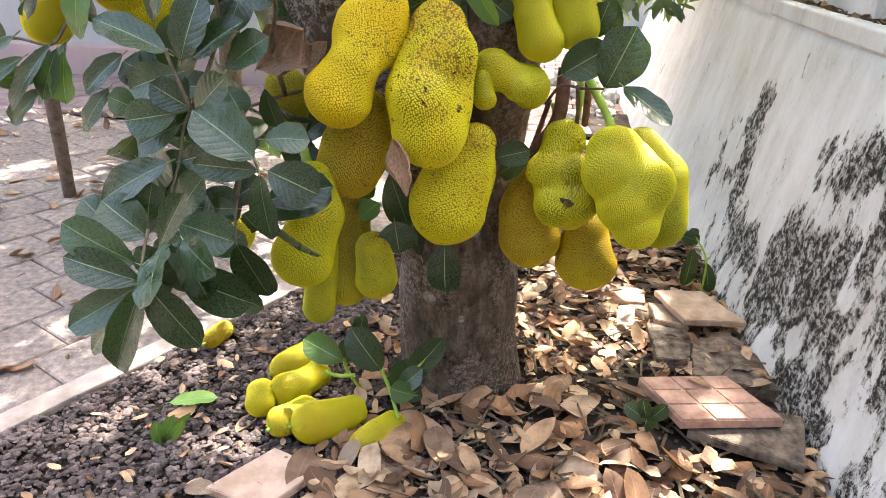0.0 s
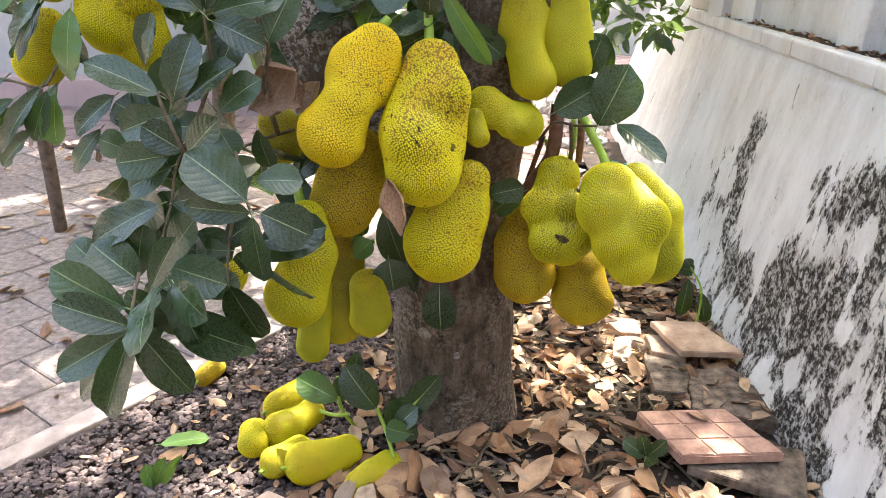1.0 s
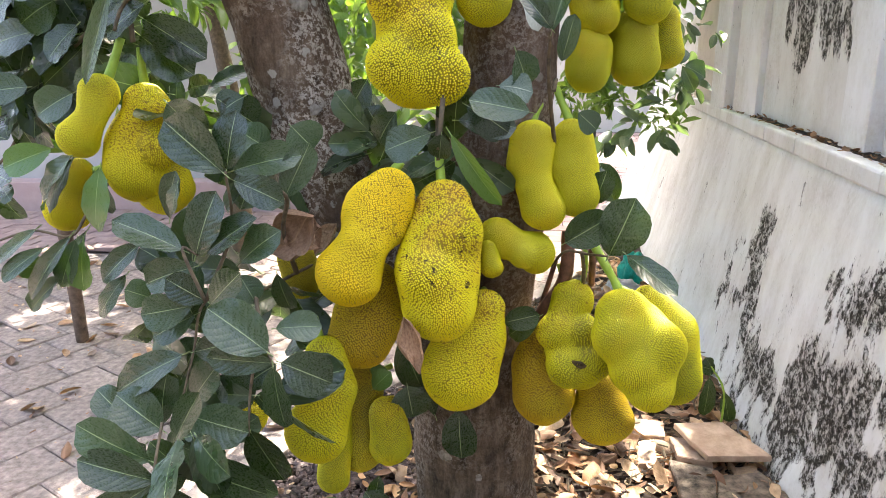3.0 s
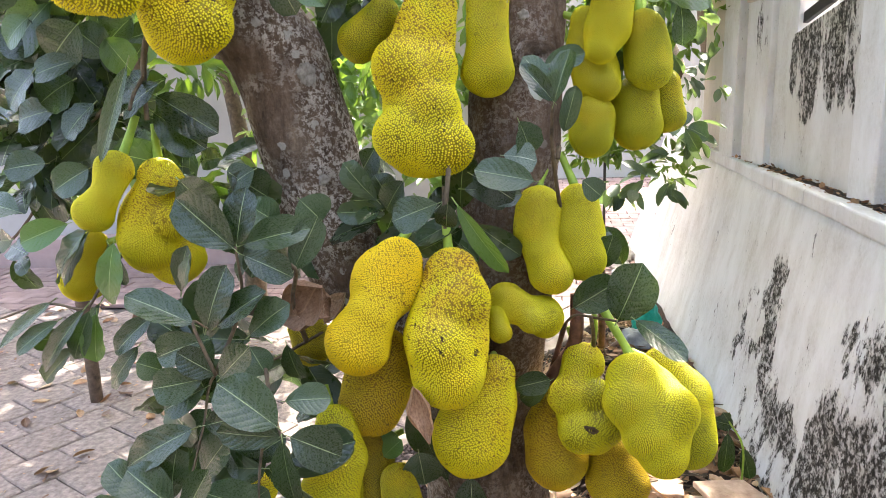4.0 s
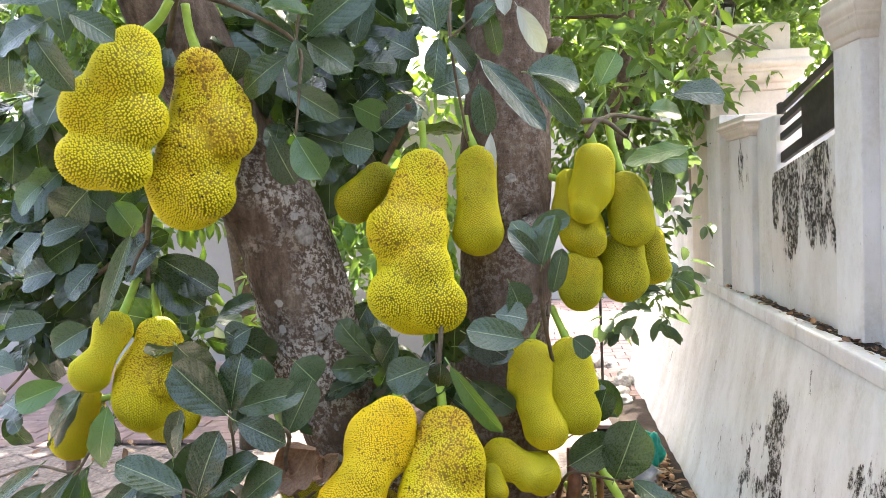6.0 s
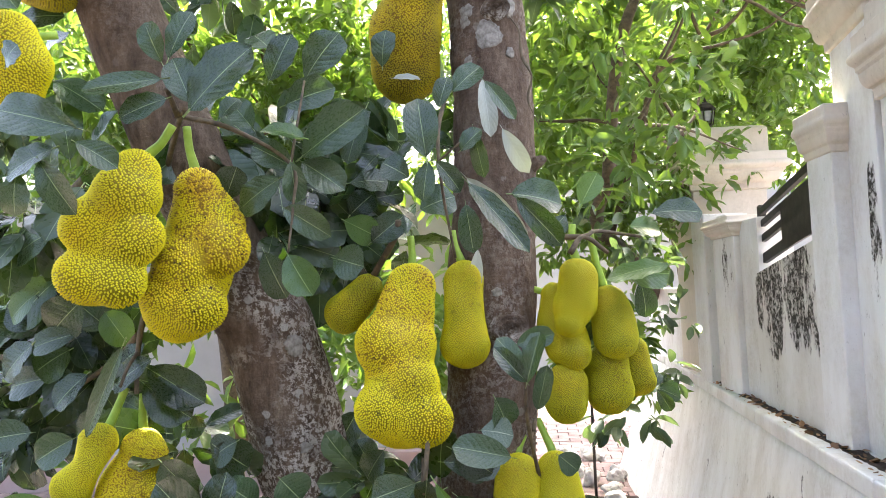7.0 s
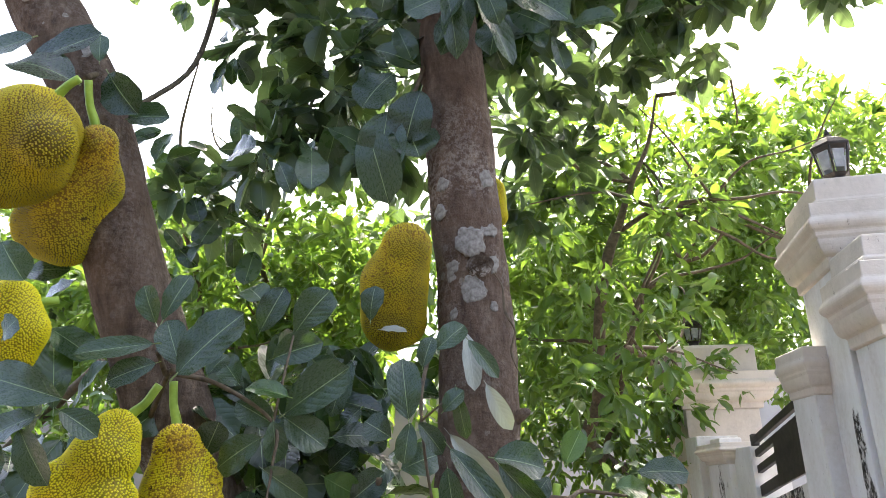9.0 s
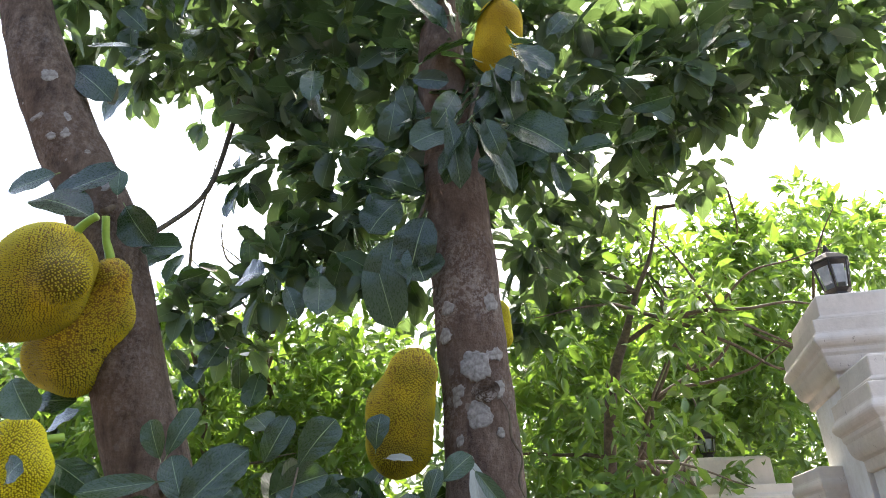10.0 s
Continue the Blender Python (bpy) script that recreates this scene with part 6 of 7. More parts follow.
INNER_B = [
    (-0.420, 0.882, 0.829, 0.081), (-0.397, 0.643, 0.757, 0.045), (-0.280, 0.758, 0.765, 0.049), (-0.482, 0.924, 0.947, 0.058),
    (-0.348, 0.979, 0.937, 0.054), (-0.549, 0.892, 0.869, 0.052), (-0.031, 1.090, 1.203, 0.054), (-0.094, 1.094, 1.219, 0.048),
    (0.093, 1.072, 1.196, 0.042), (-0.054, 1.158, 1.245, 0.050), (-0.299, 1.189, 0.780, 0.056), (-0.241, 1.173, 0.729, 0.049),
    (-0.343, 1.159, 0.846, 0.055),
]
INNER_C = [
    (-1.034, 1.387, 1.417, 0.137), (-0.909, 1.434, 1.592, 0.122), (-1.090, 1.432, 1.658, 0.122), (-0.745, 1.254, 1.401, 0.070),
    (-0.606, 1.260, 1.369, 0.070), (-1.065, 1.306, 1.290, 0.104), (-1.093, 1.216, 1.114, 0.072),
]
RIGHT_TWIGS = [
    (0.868, 2.729, 1.756, 0.168), (0.955, 2.593, 1.537, 0.128), (0.684, 2.599, 1.149, 0.144), (0.781, 2.494, 1.087, 0.093),
    (0.896, 2.757, 1.897, 0.192), (0.687, 2.931, 1.834, 0.205), (0.856, 2.235, 1.308, 0.052),
]
BRANCH_F = [(0.973, 2.824, 2.990, 0.014), (1.196, 2.834, 3.105, 0.012), (1.584, 3.049, 3.160, 0.009), (2.064, 3.338, 3.070, 0.005)]
BRANCH_A = [(0.851, 3.210, 2.186, 0.034), (0.858, 2.936, 2.636, 0.030), (0.900, 2.827, 2.862, 0.028), (0.969, 2.805, 3.029, 0.020), (1.044, 2.768, 3.226, 0.014), (1.151, 2.776, 3.450, 0.010), (1.218, 2.763, 3.712, 0.006)]
BRANCH_B = [(0.98, 3.95, 1.94, 0.020), (1.080, 3.486, 2.443, 0.018), (1.161, 3.326, 2.779, 0.014), (1.418, 3.356, 2.970, 0.010), (1.591, 3.348, 3.232, 0.005)]
BRANCH_C = [(0.851, 3.210, 2.186, 0.016), (0.988, 3.145, 2.448, 0.018), (1.211, 3.313, 2.354, 0.016), (1.358, 3.439, 2.338, 0.010)]
BRANCH_D = [(-1.571, 3.903, 2.010, 0.030), (-1.398, 3.515, 2.595, 0.022), (-1.366, 3.190, 3.038, 0.016), (-1.418, 2.805, 3.364, 0.008)]
BRANCH_E = [(-0.847, 4.166, 2.000, 0.030), (-0.927, 3.749, 2.619, 0.022), (-1.043, 3.403, 3.089, 0.016), (-0.923, 3.233, 3.449, 0.008)]
THIN_POSTS = [(0.985, 5.200)]

lichen_patch((-0.264, 1.140, 1.521), (0.666, -0.746, 0.000), 0.025, 0)
lichen_patch((-0.242, 1.132, 1.287), (0.345, -0.939, 0.000), 0.013, 1)
lichen_patch((0.214, 1.142, 1.629), (0.120, -0.993, 0.000), 0.013, 2)
lichen_patch((0.223, 1.208, 2.262), (0.007, -1.000, 0.000), 0.031, 3)
lichen_patch((0.217, 1.204, 2.395), (0.034, -0.999, 0.000), 0.043, 4)
lichen_patch((0.217, 1.208, 2.265), (-0.050, -0.999, 0.000), 0.032, 5)
lichen_patch((0.144, 1.216, 2.565), (-0.567, -0.823, 0.000), 0.020, 6)
lichen_patch((0.134, 1.230, 2.487), (-0.711, -0.704, 0.000), 0.022, 7)
lichen_patch((0.122, 1.179, 0.321), (0.066, -0.998, 0.000), 0.012, 8)
lichen_patch((0.147, 1.185, 0.578), (0.274, -0.962, 0.000), 0.020, 9)
lichen_patch((0.035, 1.194, 0.385), (-0.421, -0.907, 0.000), 0.024, 10)
lichen_patch((0.148, 1.139, 1.272), (-0.273, -0.962, 0.000), 0.018, 11)
lichen_patch((-0.939, 0.879, 3.186), (0.436, -0.900, 0.000), 0.022, 12)
lichen_patch((-0.961, 0.894, 3.071), (-0.413, -0.911, 0.000), 0.028, 13)
lichen_patch((-0.865, 0.900, 2.999), (0.262, -0.965, 0.000), 0.014, 14)
lichen_patch((-0.816, 0.915, 2.854), (-0.031, -1.000, 0.000), 0.021, 15)
lichen_patch((-0.805, 0.925, 2.950), (0.659, -0.752, 0.000), 0.009, 16)
lichen_patch((-0.741, 0.938, 2.819), (0.611, -0.792, 0.000), 0.015, 17)
patch_rng = random.Random(40)
for k in range(16):
    side, up = patch_rng.uniform(-0.75, 0.6), patch_rng.gauss(2.36, 0.13)
    lichen_patch((0.222 + 0.099 * math.sin(side), 1.308 - 0.099 * math.cos(side), up), (math.sin(side), -math.cos(side), 0), patch_rng.uniform(0.008, 0.026), 60 + k)
for p, r in (((-0.981, 0.897, 3.118), 0.03), ((-0.974, 0.89, 3.252), 0.02), ((-1.03, 0.89, 3.2), 0.018), ((-0.884, 0.9, 3.049), 0.02), ((-0.752, 0.935, 2.85), 0.024), ((-0.84, 0.91, 2.93), 0.016), ((-0.9, 0.895, 2.99), 0.013)):
    lichen_patch(p, (0.1, -0.99, 0), r, int(1000 * r) + int(100 * p[2]))
knot((0.237, 1.142, 1.542), (0.351, -0.936, 0.000), 0.044)
knot((0.240, 1.209, 2.327), (0.215, -0.977, 0.000), 0.033)


# ---- leaf masses of the crown and of the garden trees ----
def leaf_mass(name, clumps, n, size, material, parent, seed, droop=0.35, girth=(0.42, 0.56), blunt=False):
    """Many small folded leaves round the given balls, denser towards their shells."""
    rng = np.random.RandomState(seed)
    vs, fs, uvs, total = [], [], [], 0
    unit = np.array([(0, 0, 0), (-0.5, 0.4, 0.1), (0, 0.38, 0), (0.5, 0.4, 0.1), (-0.42, 0.72, 0.06), (0, 0.7, -0.03), (0.42, 0.72, 0.06), (0, 1, -0.1)])
    uv = np.array([(0.5, 0), (0.05, 0.4), (0.5, 0.4), (0.95, 0.4), (0.08, 0.72), (0.5, 0.7), (0.92, 0.72), (0.5, 1)])
    face = [(0, 2, 1), (0, 3, 2), (1, 2, 5, 4), (2, 3, 6, 5), (4, 5, 7), (5, 6, 7)]
    if blunt:
        rows = ((0.13, 0.26), (0.38, 0.47), (0.66, 0.49), (0.88, 0.28))
        unit = np.array([(0, 0, 0)] + [(s * w, t, 0.2 * abs(s) * w - 0.12 * t * t) for t, w in rows for s in (-1, 0, 1)] + [(0, 1, -0.13)])
        uv = np.array([(0.5, 0)] + [(0.5 + s * w, t) for t, w in rows for s in (-1, 0, 1)] + [(0.5, 1)])
        face = [(0, 2, 1), (0, 3, 2), (10, 11, 13), (11, 12, 13)]
        face += [(a + s, a + s + 1, a + s + 4, a + s + 3) for a in (1, 4, 7) for s in (0, 1)]
    for x, y, z, r in clumps:
        k = int(n * (r / 0.35) ** 2)
        # small sprays of five to eight leaves each
        sprays = max(3, k // 6)
        d = rng.normal(size=(sprays, 3))
        d /= np.linalg.norm(d, axis=1)[:, None]
        mid = np.array((x, y, z)) + d * (r * rng.uniform(0.2, 1.12, sprays) ** 0.6)[:, None]
        for p, out in zip(mid, d):
            for _ in range(rng.randint(4, 9)):
                way = out * 0.6 + rng.normal(size=3) * 0.6 + (0, 0, -droop)
                way /= np.linalg.norm(way)
                nrm = rng.normal(size=3) * 0.55 + (0, -0.25, 0.8)
                nrm -= way * (nrm @ way)
                nrm /= np.linalg.norm(nrm) + 1e-9
                side = np.cross(way, nrm)
                long = size * rng.uniform(0.65, 1.25)
                wide = long * rng.uniform(*girth)
                q = p + rng.normal(size=3) * 0.02
                if 1.35 < q[0] < 1.9 and q[1] < 4.4 and 2.5 < q[2] < 3.0:
                    continue  # the far lantern stands clear
                ground = q - np.array(sun_from) * (q[2] / sun_from.z)
                if q[2] > 2.3 and ((ground[0] - 0.52) / 0.32) ** 2 + ((ground[1] - 1.85) / 0.55) ** 2 < 1:
                    continue  # a gap that lets the sun reach the litter
                vs.append(q + unit[:, :1] * wide * side + unit[:, 1:2] * long * way + unit[:, 2:] * long * nrm)
                fs += [tuple(i + total for i in f) for f in face]
                uvs.append(uv)
                total += len(unit)
    me = mesh_of(name, np.vstack(vs), fs)
    allv = np.vstack(uvs)
    loops = np.empty(len(me.loops), dtype=np.int32)
    me.loops.foreach_get("vertex_index", loops)
    me.uv_layers.new(name="UVMap").data.foreach_set("uv", allv[loops].astype(np.float32).ravel())
    ob = finish(name, me, material, None)
    own(parent, ob)
    return tagged(ob, kind="stuff")


leaf_mass("crown", CROWN_NEAR, 330, 0.14, LEAF_FAR, tree, 21, blunt=True)
leaf_mass("crown_sprays", CROWN_LOW, 300, 0.125, LEAF_FAR, tree, 22, blunt=True)
sky_rng = random.Random(8)
def open_sky(x, y, z):
    """The two gaps in the crown, over the drive and over the gate."""
    far = y + 0.5
    low = (z - 1.8) / far < 0.92
    return low and (x < -0.16 * far or x > 0.3 * far)


# clumps added above the view to shade the fruit and bed
OVERHEAD = [(sky_rng.uniform(-1.6, 1.9), sky_rng.uniform(0.9, 3.8), sky_rng.uniform(3.9, 5.4), 0.42) for _ in range(60)]
OVERHEAD = [c for c in OVERHEAD if not open_sky(*c[:3])]
# more clumps added at the left back to dapple the pavement
OVERHEAD += [(sky_rng.uniform(-4.5, -0.8), sky_rng.uniform(4.6, 6.8), sky_rng.uniform(3.0, 3.9), 0.45) for _ in range(56)]
leaf_mass("crown_top", OVERHEAD, 80, 0.15, LEAF_FAR, tree, 23, blunt=True)
leaf_mass("side_sprays", RIGHT_TWIGS, 130, 0.085, LEAF_FAR, tree, 24, blunt=True)


def spread(branches, n, reach, seed):
    """Thin crooked side branches that grow out of the given ones."""
    rng = random.Random(seed)
    rows = []
    for _ in range(n):
        b = branches[rng.randrange(len(branches))]
        a = Vector(b[rng.randrange(1, len(b))][:3])
        way = Vector((rng.gauss(0.35, 0.7), rng.gauss(-0.15, 0.5), rng.gauss(0.35, 0.4))).normalized()
        line = [(*a, 0.012)]
        for k in range(1, 6):
            way = (way + Vector((rng.gauss(0, 0.3), rng.gauss(0, 0.3), rng.gauss(0.02, 0.3)))).normalized()
            a = a + way * reach * rng.uniform(0.14, 0.26)
            line.append((*a, 0.012 - 0.0019 * k))
        rows.append(line)
    return rows


def garden_tree(label, clumps, n, size, branches, seed, foot):
    t = holder("garden_tree", foot, label, "tree", "garden trees")
    for k, b in enumerate(branches):
        own(t, tube("branch", b, TWIG, None, 10, 6, 0.06, seed + k))
    leaf_mass("crown", clumps, n, size, LEAF_BACK, t, seed, 0.25, (0.3, 0.42))
    return t


def leaf_spray(name, clumps, n, size, parent, seed):
    """Large whole leaves that fill the shade behind the front ones."""
    rng = random.Random(seed)
    shapes = []
    for k in range(5):
        me = leaf_shape(k)
        shapes.append(([v.co.copy() for v in me.vertices], [tuple(p.vertices) for p in me.polygons], [tuple(l.uv) for l in me.uv_layers[0].data]))
        bpy.data.meshes.remove(me)
    vs, fs, uvs = [], [], []
    for x, y, z, r in clumps:
        for _ in range(max(4, int(n * (r / 0.12) ** 2))):
            d = Vector((rng.gauss(0, 1), rng.gauss(0, 0.7), rng.gauss(0, 1))).normalized()
            p = Vector((x, y, z)) + d * r * rng.uniform(0.2, 1.0)
            way = (d + Vector((rng.gauss(0, 0.5), rng.gauss(0, 0.4), rng.gauss(-0.3, 0.5)))).normalized()
            long = size * rng.uniform(0.7, 1.2)
            m = leaf_frame(p, p + way * long, long * rng.uniform(0.48, 0.6), (rng.gauss(0, 0.5), -1.0, rng.gauss(0.5, 0.5)), rng.gauss(0, 0.4))
            sv, sf, su = shapes[rng.randrange(5)]
            k = len(vs)
            vs += [m @ v for v in sv]
            fs += [tuple(i + k for i in f) for f in sf]
            uvs += su
    me = mesh_of(name, vs, fs)
    me.uv_layers.new(name="UVMap").data.foreach_set("uv", np.array(uvs, np.float32).ravel())
    ob = finish(name, me, LEAF)
    own(parent, ob)
    return tagged(ob, kind="stuff")


leaf_spray("inner_leaves", CROWN_BIG, 9, 0.15, tree, 45)
CROWN_LEFT = [(-0.87, 1.7, 3.04, 0.06), (-0.69, 1.7, 2.94, 0.1), (-0.785, 1.7, 2.81, 0.1), (-0.58, 1.7, 2.8, 0.1), (-0.87, 1.7, 2.66, 0.1), (-0.63, 1.72, 2.65, 0.1), (-0.5, 1.68, 2.6, 0.1), (-0.75, 1.7, 2.5, 0.1), (-0.58, 1.66, 3.1, 0.11), (-0.62, 1.6, 3.3, 0.12), (-0.42, 1.6, 3.2, 0.11), (-0.36, 1.62, 2.95, 0.1)]
leaf_spray("inner_leaves", CROWN_LEFT, 5, 0.125, tree, 46)
leaf_spray("inner_leaves", INNER_D, 22, 0.14, tree, 44)
leaf_spray("inner_leaves", INNER_A, 30, 0.13, tree, 41)
leaf_spray("inner_leaves", INNER_B, 12, 0.13, tree, 42)
leaf_spray("inner_leaves", INNER_C, 18, 0.12, tree, 43)

deep_rng = random.Random(52)
DEEP = []
for _ in range(26):
    x, y = deep_rng.uniform(-2.9, 3.6), deep_rng.uniform(4.9, 5.6)
    top = 4.0 if x < 1.7 else 4.0 + 0.6 * (x - 1.7)
    DEEP.append((x, y, deep_rng.uniform(2.5, top), deep_rng.uniform(0.34, 0.46)))
# clumps invented to keep sun off the far ground
YARD_SHADE = [(deep_rng.uniform(0.9, 3.6), deep_rng.uniform(7.2, 10.2), deep_rng.uniform(3.5, 4.9), 0.6) for _ in range(26)]
BACK_FRONT = [(0.78, 2.55, 2.62, 0.15), (1.12, 2.62, 2.95, 0.17), (0.98, 2.5, 2.36, 0.16), (0.74, 2.4, 2.12, 0.15), (1.32, 2.75, 3.12, 0.18), (0.62, 2.6, 2.95, 0.16), (1.2, 2.8, 2.6, 0.17)]
WALL_HANG = [(0.8, 3.95, 1.32, 0.16), (0.98, 3.9, 1.16, 0.15), (1.1, 4.05, 1.3, 0.16), (1.16, 3.95, 1.02, 0.12), (0.72, 4.1, 1.14, 0.13), (0.92, 4.0, 1.5, 0.17)]
garden_tree("small-leaved garden tree glowing green against the light", BACK_RIGHT + BACK_FAR + BACK_FRONT + WALL_HANG + [c for c in DEEP if c[0] > 0.3], 430, 0.105, spread([BRANCH_A, BRANCH_B, BRANCH_C, BRANCH_F], 26, 0.9, 61) + [BRANCH_A, BRANCH_B, BRANCH_C, BRANCH_F, [(2.1, 7.0, -0.06, 0.08), (2.0, 6.6, 1.1, 0.07), (1.4, 5.0, 1.75, 0.055), (0.87, 3.7, 1.98, 0.042), BRANCH_A[0]]], 31, (2.1, 7.0, -0.06))
# clumps added to this tree to keep sun streaks off the pavement
LEFT_SHADE = [(sky_rng.uniform(-2.7, -0.3), sky_rng.uniform(3.2, 4.8), sky_rng.uniform(2.6, 3.5), 0.36) for _ in range(16)]
garden_tree("bright green garden tree behind the forked limb", BACK_LEFT + LEFT_SHADE + [c for c in DEEP if c[0] <= 0.3], 330, 0.105, spread([BRANCH_D, BRANCH_E], 12, 0.9, 62) + [BRANCH_D, BRANCH_E, [(-1.6, 4.3, -0.06, 0.08), (-1.5, 4.1, 1.0, 0.06), BRANCH_D[0]], [(-1.6, 4.3, 0.6, 0.05), (-1.0, 4.1, 1.3, 0.04), BRANCH_E[0]]], 32, (-1.6, 4.3, -0.06))
garden_tree("leafy tree in the shade beside the pavement", BACK_LOW + BACK_MID + BACK_GAP, 280, 0.11, [[(-3.4, 3.6, -0.06, 0.06), (-3.2, 3.4, 0.9, 0.05), (-2.3, 3.0, 1.8, 0.035), (-1.6, 2.8, 2.4, 0.02)], [(-3.1, 3.35, 1.0, 0.03), (-2.1, 2.8, 1.5, 0.02), (-1.2, 2.0, 1.7, 0.01)]], 33, (-3.4, 3.6, -0.06))


# added shade caster; its trunk and boughs only carry the clumps
garden_tree("leafy tree added to cast shade on the far side of the yard", YARD_SHADE, 90, 0.2, [[(3.0, 9.4, -0.06, 0.12), (2.9, 9.2, 1.6, 0.1), (2.5, 8.9, 3.2, 0.07), (1.8, 8.4, 4.3, 0.03)], [(2.6, 8.95, 3.0, 0.05), (3.1, 8.2, 4.4, 0.02)]], 34, (3.0, 9.4, -0.06))


# ---- plants on the ground ----
def leafy(name, label, category, rows, material, stem=None):
    t = holder(name, rows[0][0], label, category)
    for b, e, w in rows:
        ob = leaf(b, e, w, material)
        ob.parent = t
        ob.matrix_basis = Matrix.Translation(t.location).inverted() @ Matrix.Translation(tree.location) @ ob.matrix_basis
    if stem:
        own(t, tube("stem", stem, STALK, None, 6, 4))
    return t


leafy("sprout", "fresh green jackfruit sprout growing in the gravel", "seedling", SPROUT, LEAF_YOUNG, [(*SPROUT[0][0][:2], -0.01, 0.004), (*SPROUT[0][0], 0.003)])
leafy("wall_seedling", "dark green seedling growing at the foot of the wall", "seedling", VINE, LEAF, [(*VINE[2][0][:2], 0.0, 0.004), (*VINE[2][0], 0.004), (*VINE[3][0], 0.003)])
leafy("seedling", "small dark green seedling growing through the leaf litter", "seedling", SEEDLING, LEAF, [(*SEEDLING[0][0][:2], 0.0, 0.003), (*SEEDLING[0][0], 0.003)])
FRESH = leaf_material("fallen_green_leaf", (0.14, 0.28, 0.05), (0.24, 0.42, 0.09), (0.35, 0.5, 0.18), (0.3, 0.5, 0.05), 0.1, 0.4)
green_mesh = leaf_shape(3)
green_mesh.materials.append(FRESH)
green = new("green_leaf", green_mesh)
green.matrix_world = leaf_frame((*GREEN_LEAF[0][:2], 0.035), (*GREEN_LEAF[1][:2], 0.04), 0.055, (0, -0.25, 1), 0.0)
tagged(green, "single fresh green leaf fallen on the gravel", "leaf")


# ---- loose tiles and slabs ----
def loose_tile(name, outline, z, thick, material, label, category, grid=0, tilt=0.0):
    mid = Vector((sum(p[0] for p in outline) / 4, sum(p[1] for p in outline) / 4, z - thick))
    t = holder(name, mid, label, category)
    bm = bmesh.new()
    rng = random.Random(len(label))
    vs = []
    for p, q in zip(outline, outline[1:] + outline[:1]):
        for u in (0, 0.25, 0.5, 0.75):
            j = 0.0 if u == 0 else rng.uniform(-0.004, 0.004)
            vs.append(bm.verts.new((p[0] + (q[0] - p[0]) * u + j - mid.x, p[1] + (q[1] - p[1]) * u + j - mid.y, thick)))
    f = bm.faces.new(vs)
    r = bmesh.ops.extrude_face_region(bm, geom=[f])
    for v in (g for g in r["geom"] if isinstance(g, bmesh.types.BMVert)):
        v.co.z = 0
    bmesh.ops.recalc_face_normals(bm, faces=bm.faces[:])
    bmesh.ops.bevel(bm, geom=bm.edges[:], offset=0.0025, segments=2, affect="EDGES")
    part("body", bm, material, t, "", False)
    if grid:
        a, b, c, d = (Vector((p[0] - mid.x, p[1] - mid.y)) for p in outline)
        at2 = lambda u, v: (a * (1 - u) + b * u) * (1 - v) + (d * (1 - u) + c * u) * v
        for i in range(grid):
            for j in range(grid):
                bm = bmesh.new()
                e = 0.012
                u0, u1, v0, v1 = i / grid + e, (i + 1) / grid - e, j / grid + e, (j + 1) / grid - e
                low = [bm.verts.new((*at2(u, v), thick - 0.001)) for u, v in ((u0, v0), (u1, v0), (u1, v1), (u0, v1))]
                g = 0.008
                top = [bm.verts.new((*at2(u, v), thick + 0.0035)) for u, v in ((u0 + g, v0 + g), (u1 - g, v0 + g), (u1 - g, v1 - g), (u0 + g, v1 - g))]
                bm.faces.new(top)
                for k in range(4):
                    bm.faces.new((low[k], low[(k + 1) % 4], top[(k + 1) % 4], top[k]))
                part("square", bm, material, t, "", False)
    t.rotation_euler = (0, tilt, 0)
    return t


loose_tile("floor_tile", TILE_RED, 0.09, 0.028, TERRACOTTA, "red terracotta tile scored into nine squares on a blackened slab", "tile", 3)
loose_tile("floor_tile", TILE_UNDER, 0.055, 0.03, MOSSY, "blackened terracotta slab under the red tile", "tile")
loose_tile("floor_tile", TILE_BACK, 0.088, 0.022, TERRACOTTA_PALE, "pale weathered terracotta tile propped on others by the wall", "tile")
loose_tile("floor_tile", TILE_BACK_LOW, 0.05, 0.03, TERRACOTTA_PALE, "broken terracotta tile under the propped one", "tile")
loose_tile("paving_slab", SLAB_DARK, 0.04, 0.05, MOSSY, "mossy blackened paving slab sunk beside the wall", "slab")
loose_tile("paving_slab", SLAB_SMALL, 0.045, 0.05, MOSSY, "small blackened slab among dry leaves", "slab")
loose_tile("brick", BRICK_A, 0.04, 0.045, TERRACOTTA_PALE, "dusty broken brick among dry leaves", "brick")
loose_tile("brick", BRICK_B, 0.04, 0.045, TERRACOTTA_PALE, "dusty broken brick among dry leaves", "brick")
loose_tile("floor_tile", TILE_FRONT, 0.04, 0.025, TILE_PEACH, "dusty pink tile half covered by dry leaves", "tile")


# ---- gravel and leaf litter ----
def kerb_x(y):
    return KERB_A.x + (y - KERB_A.y) / KERB_DIR.y * KERB_DIR.x


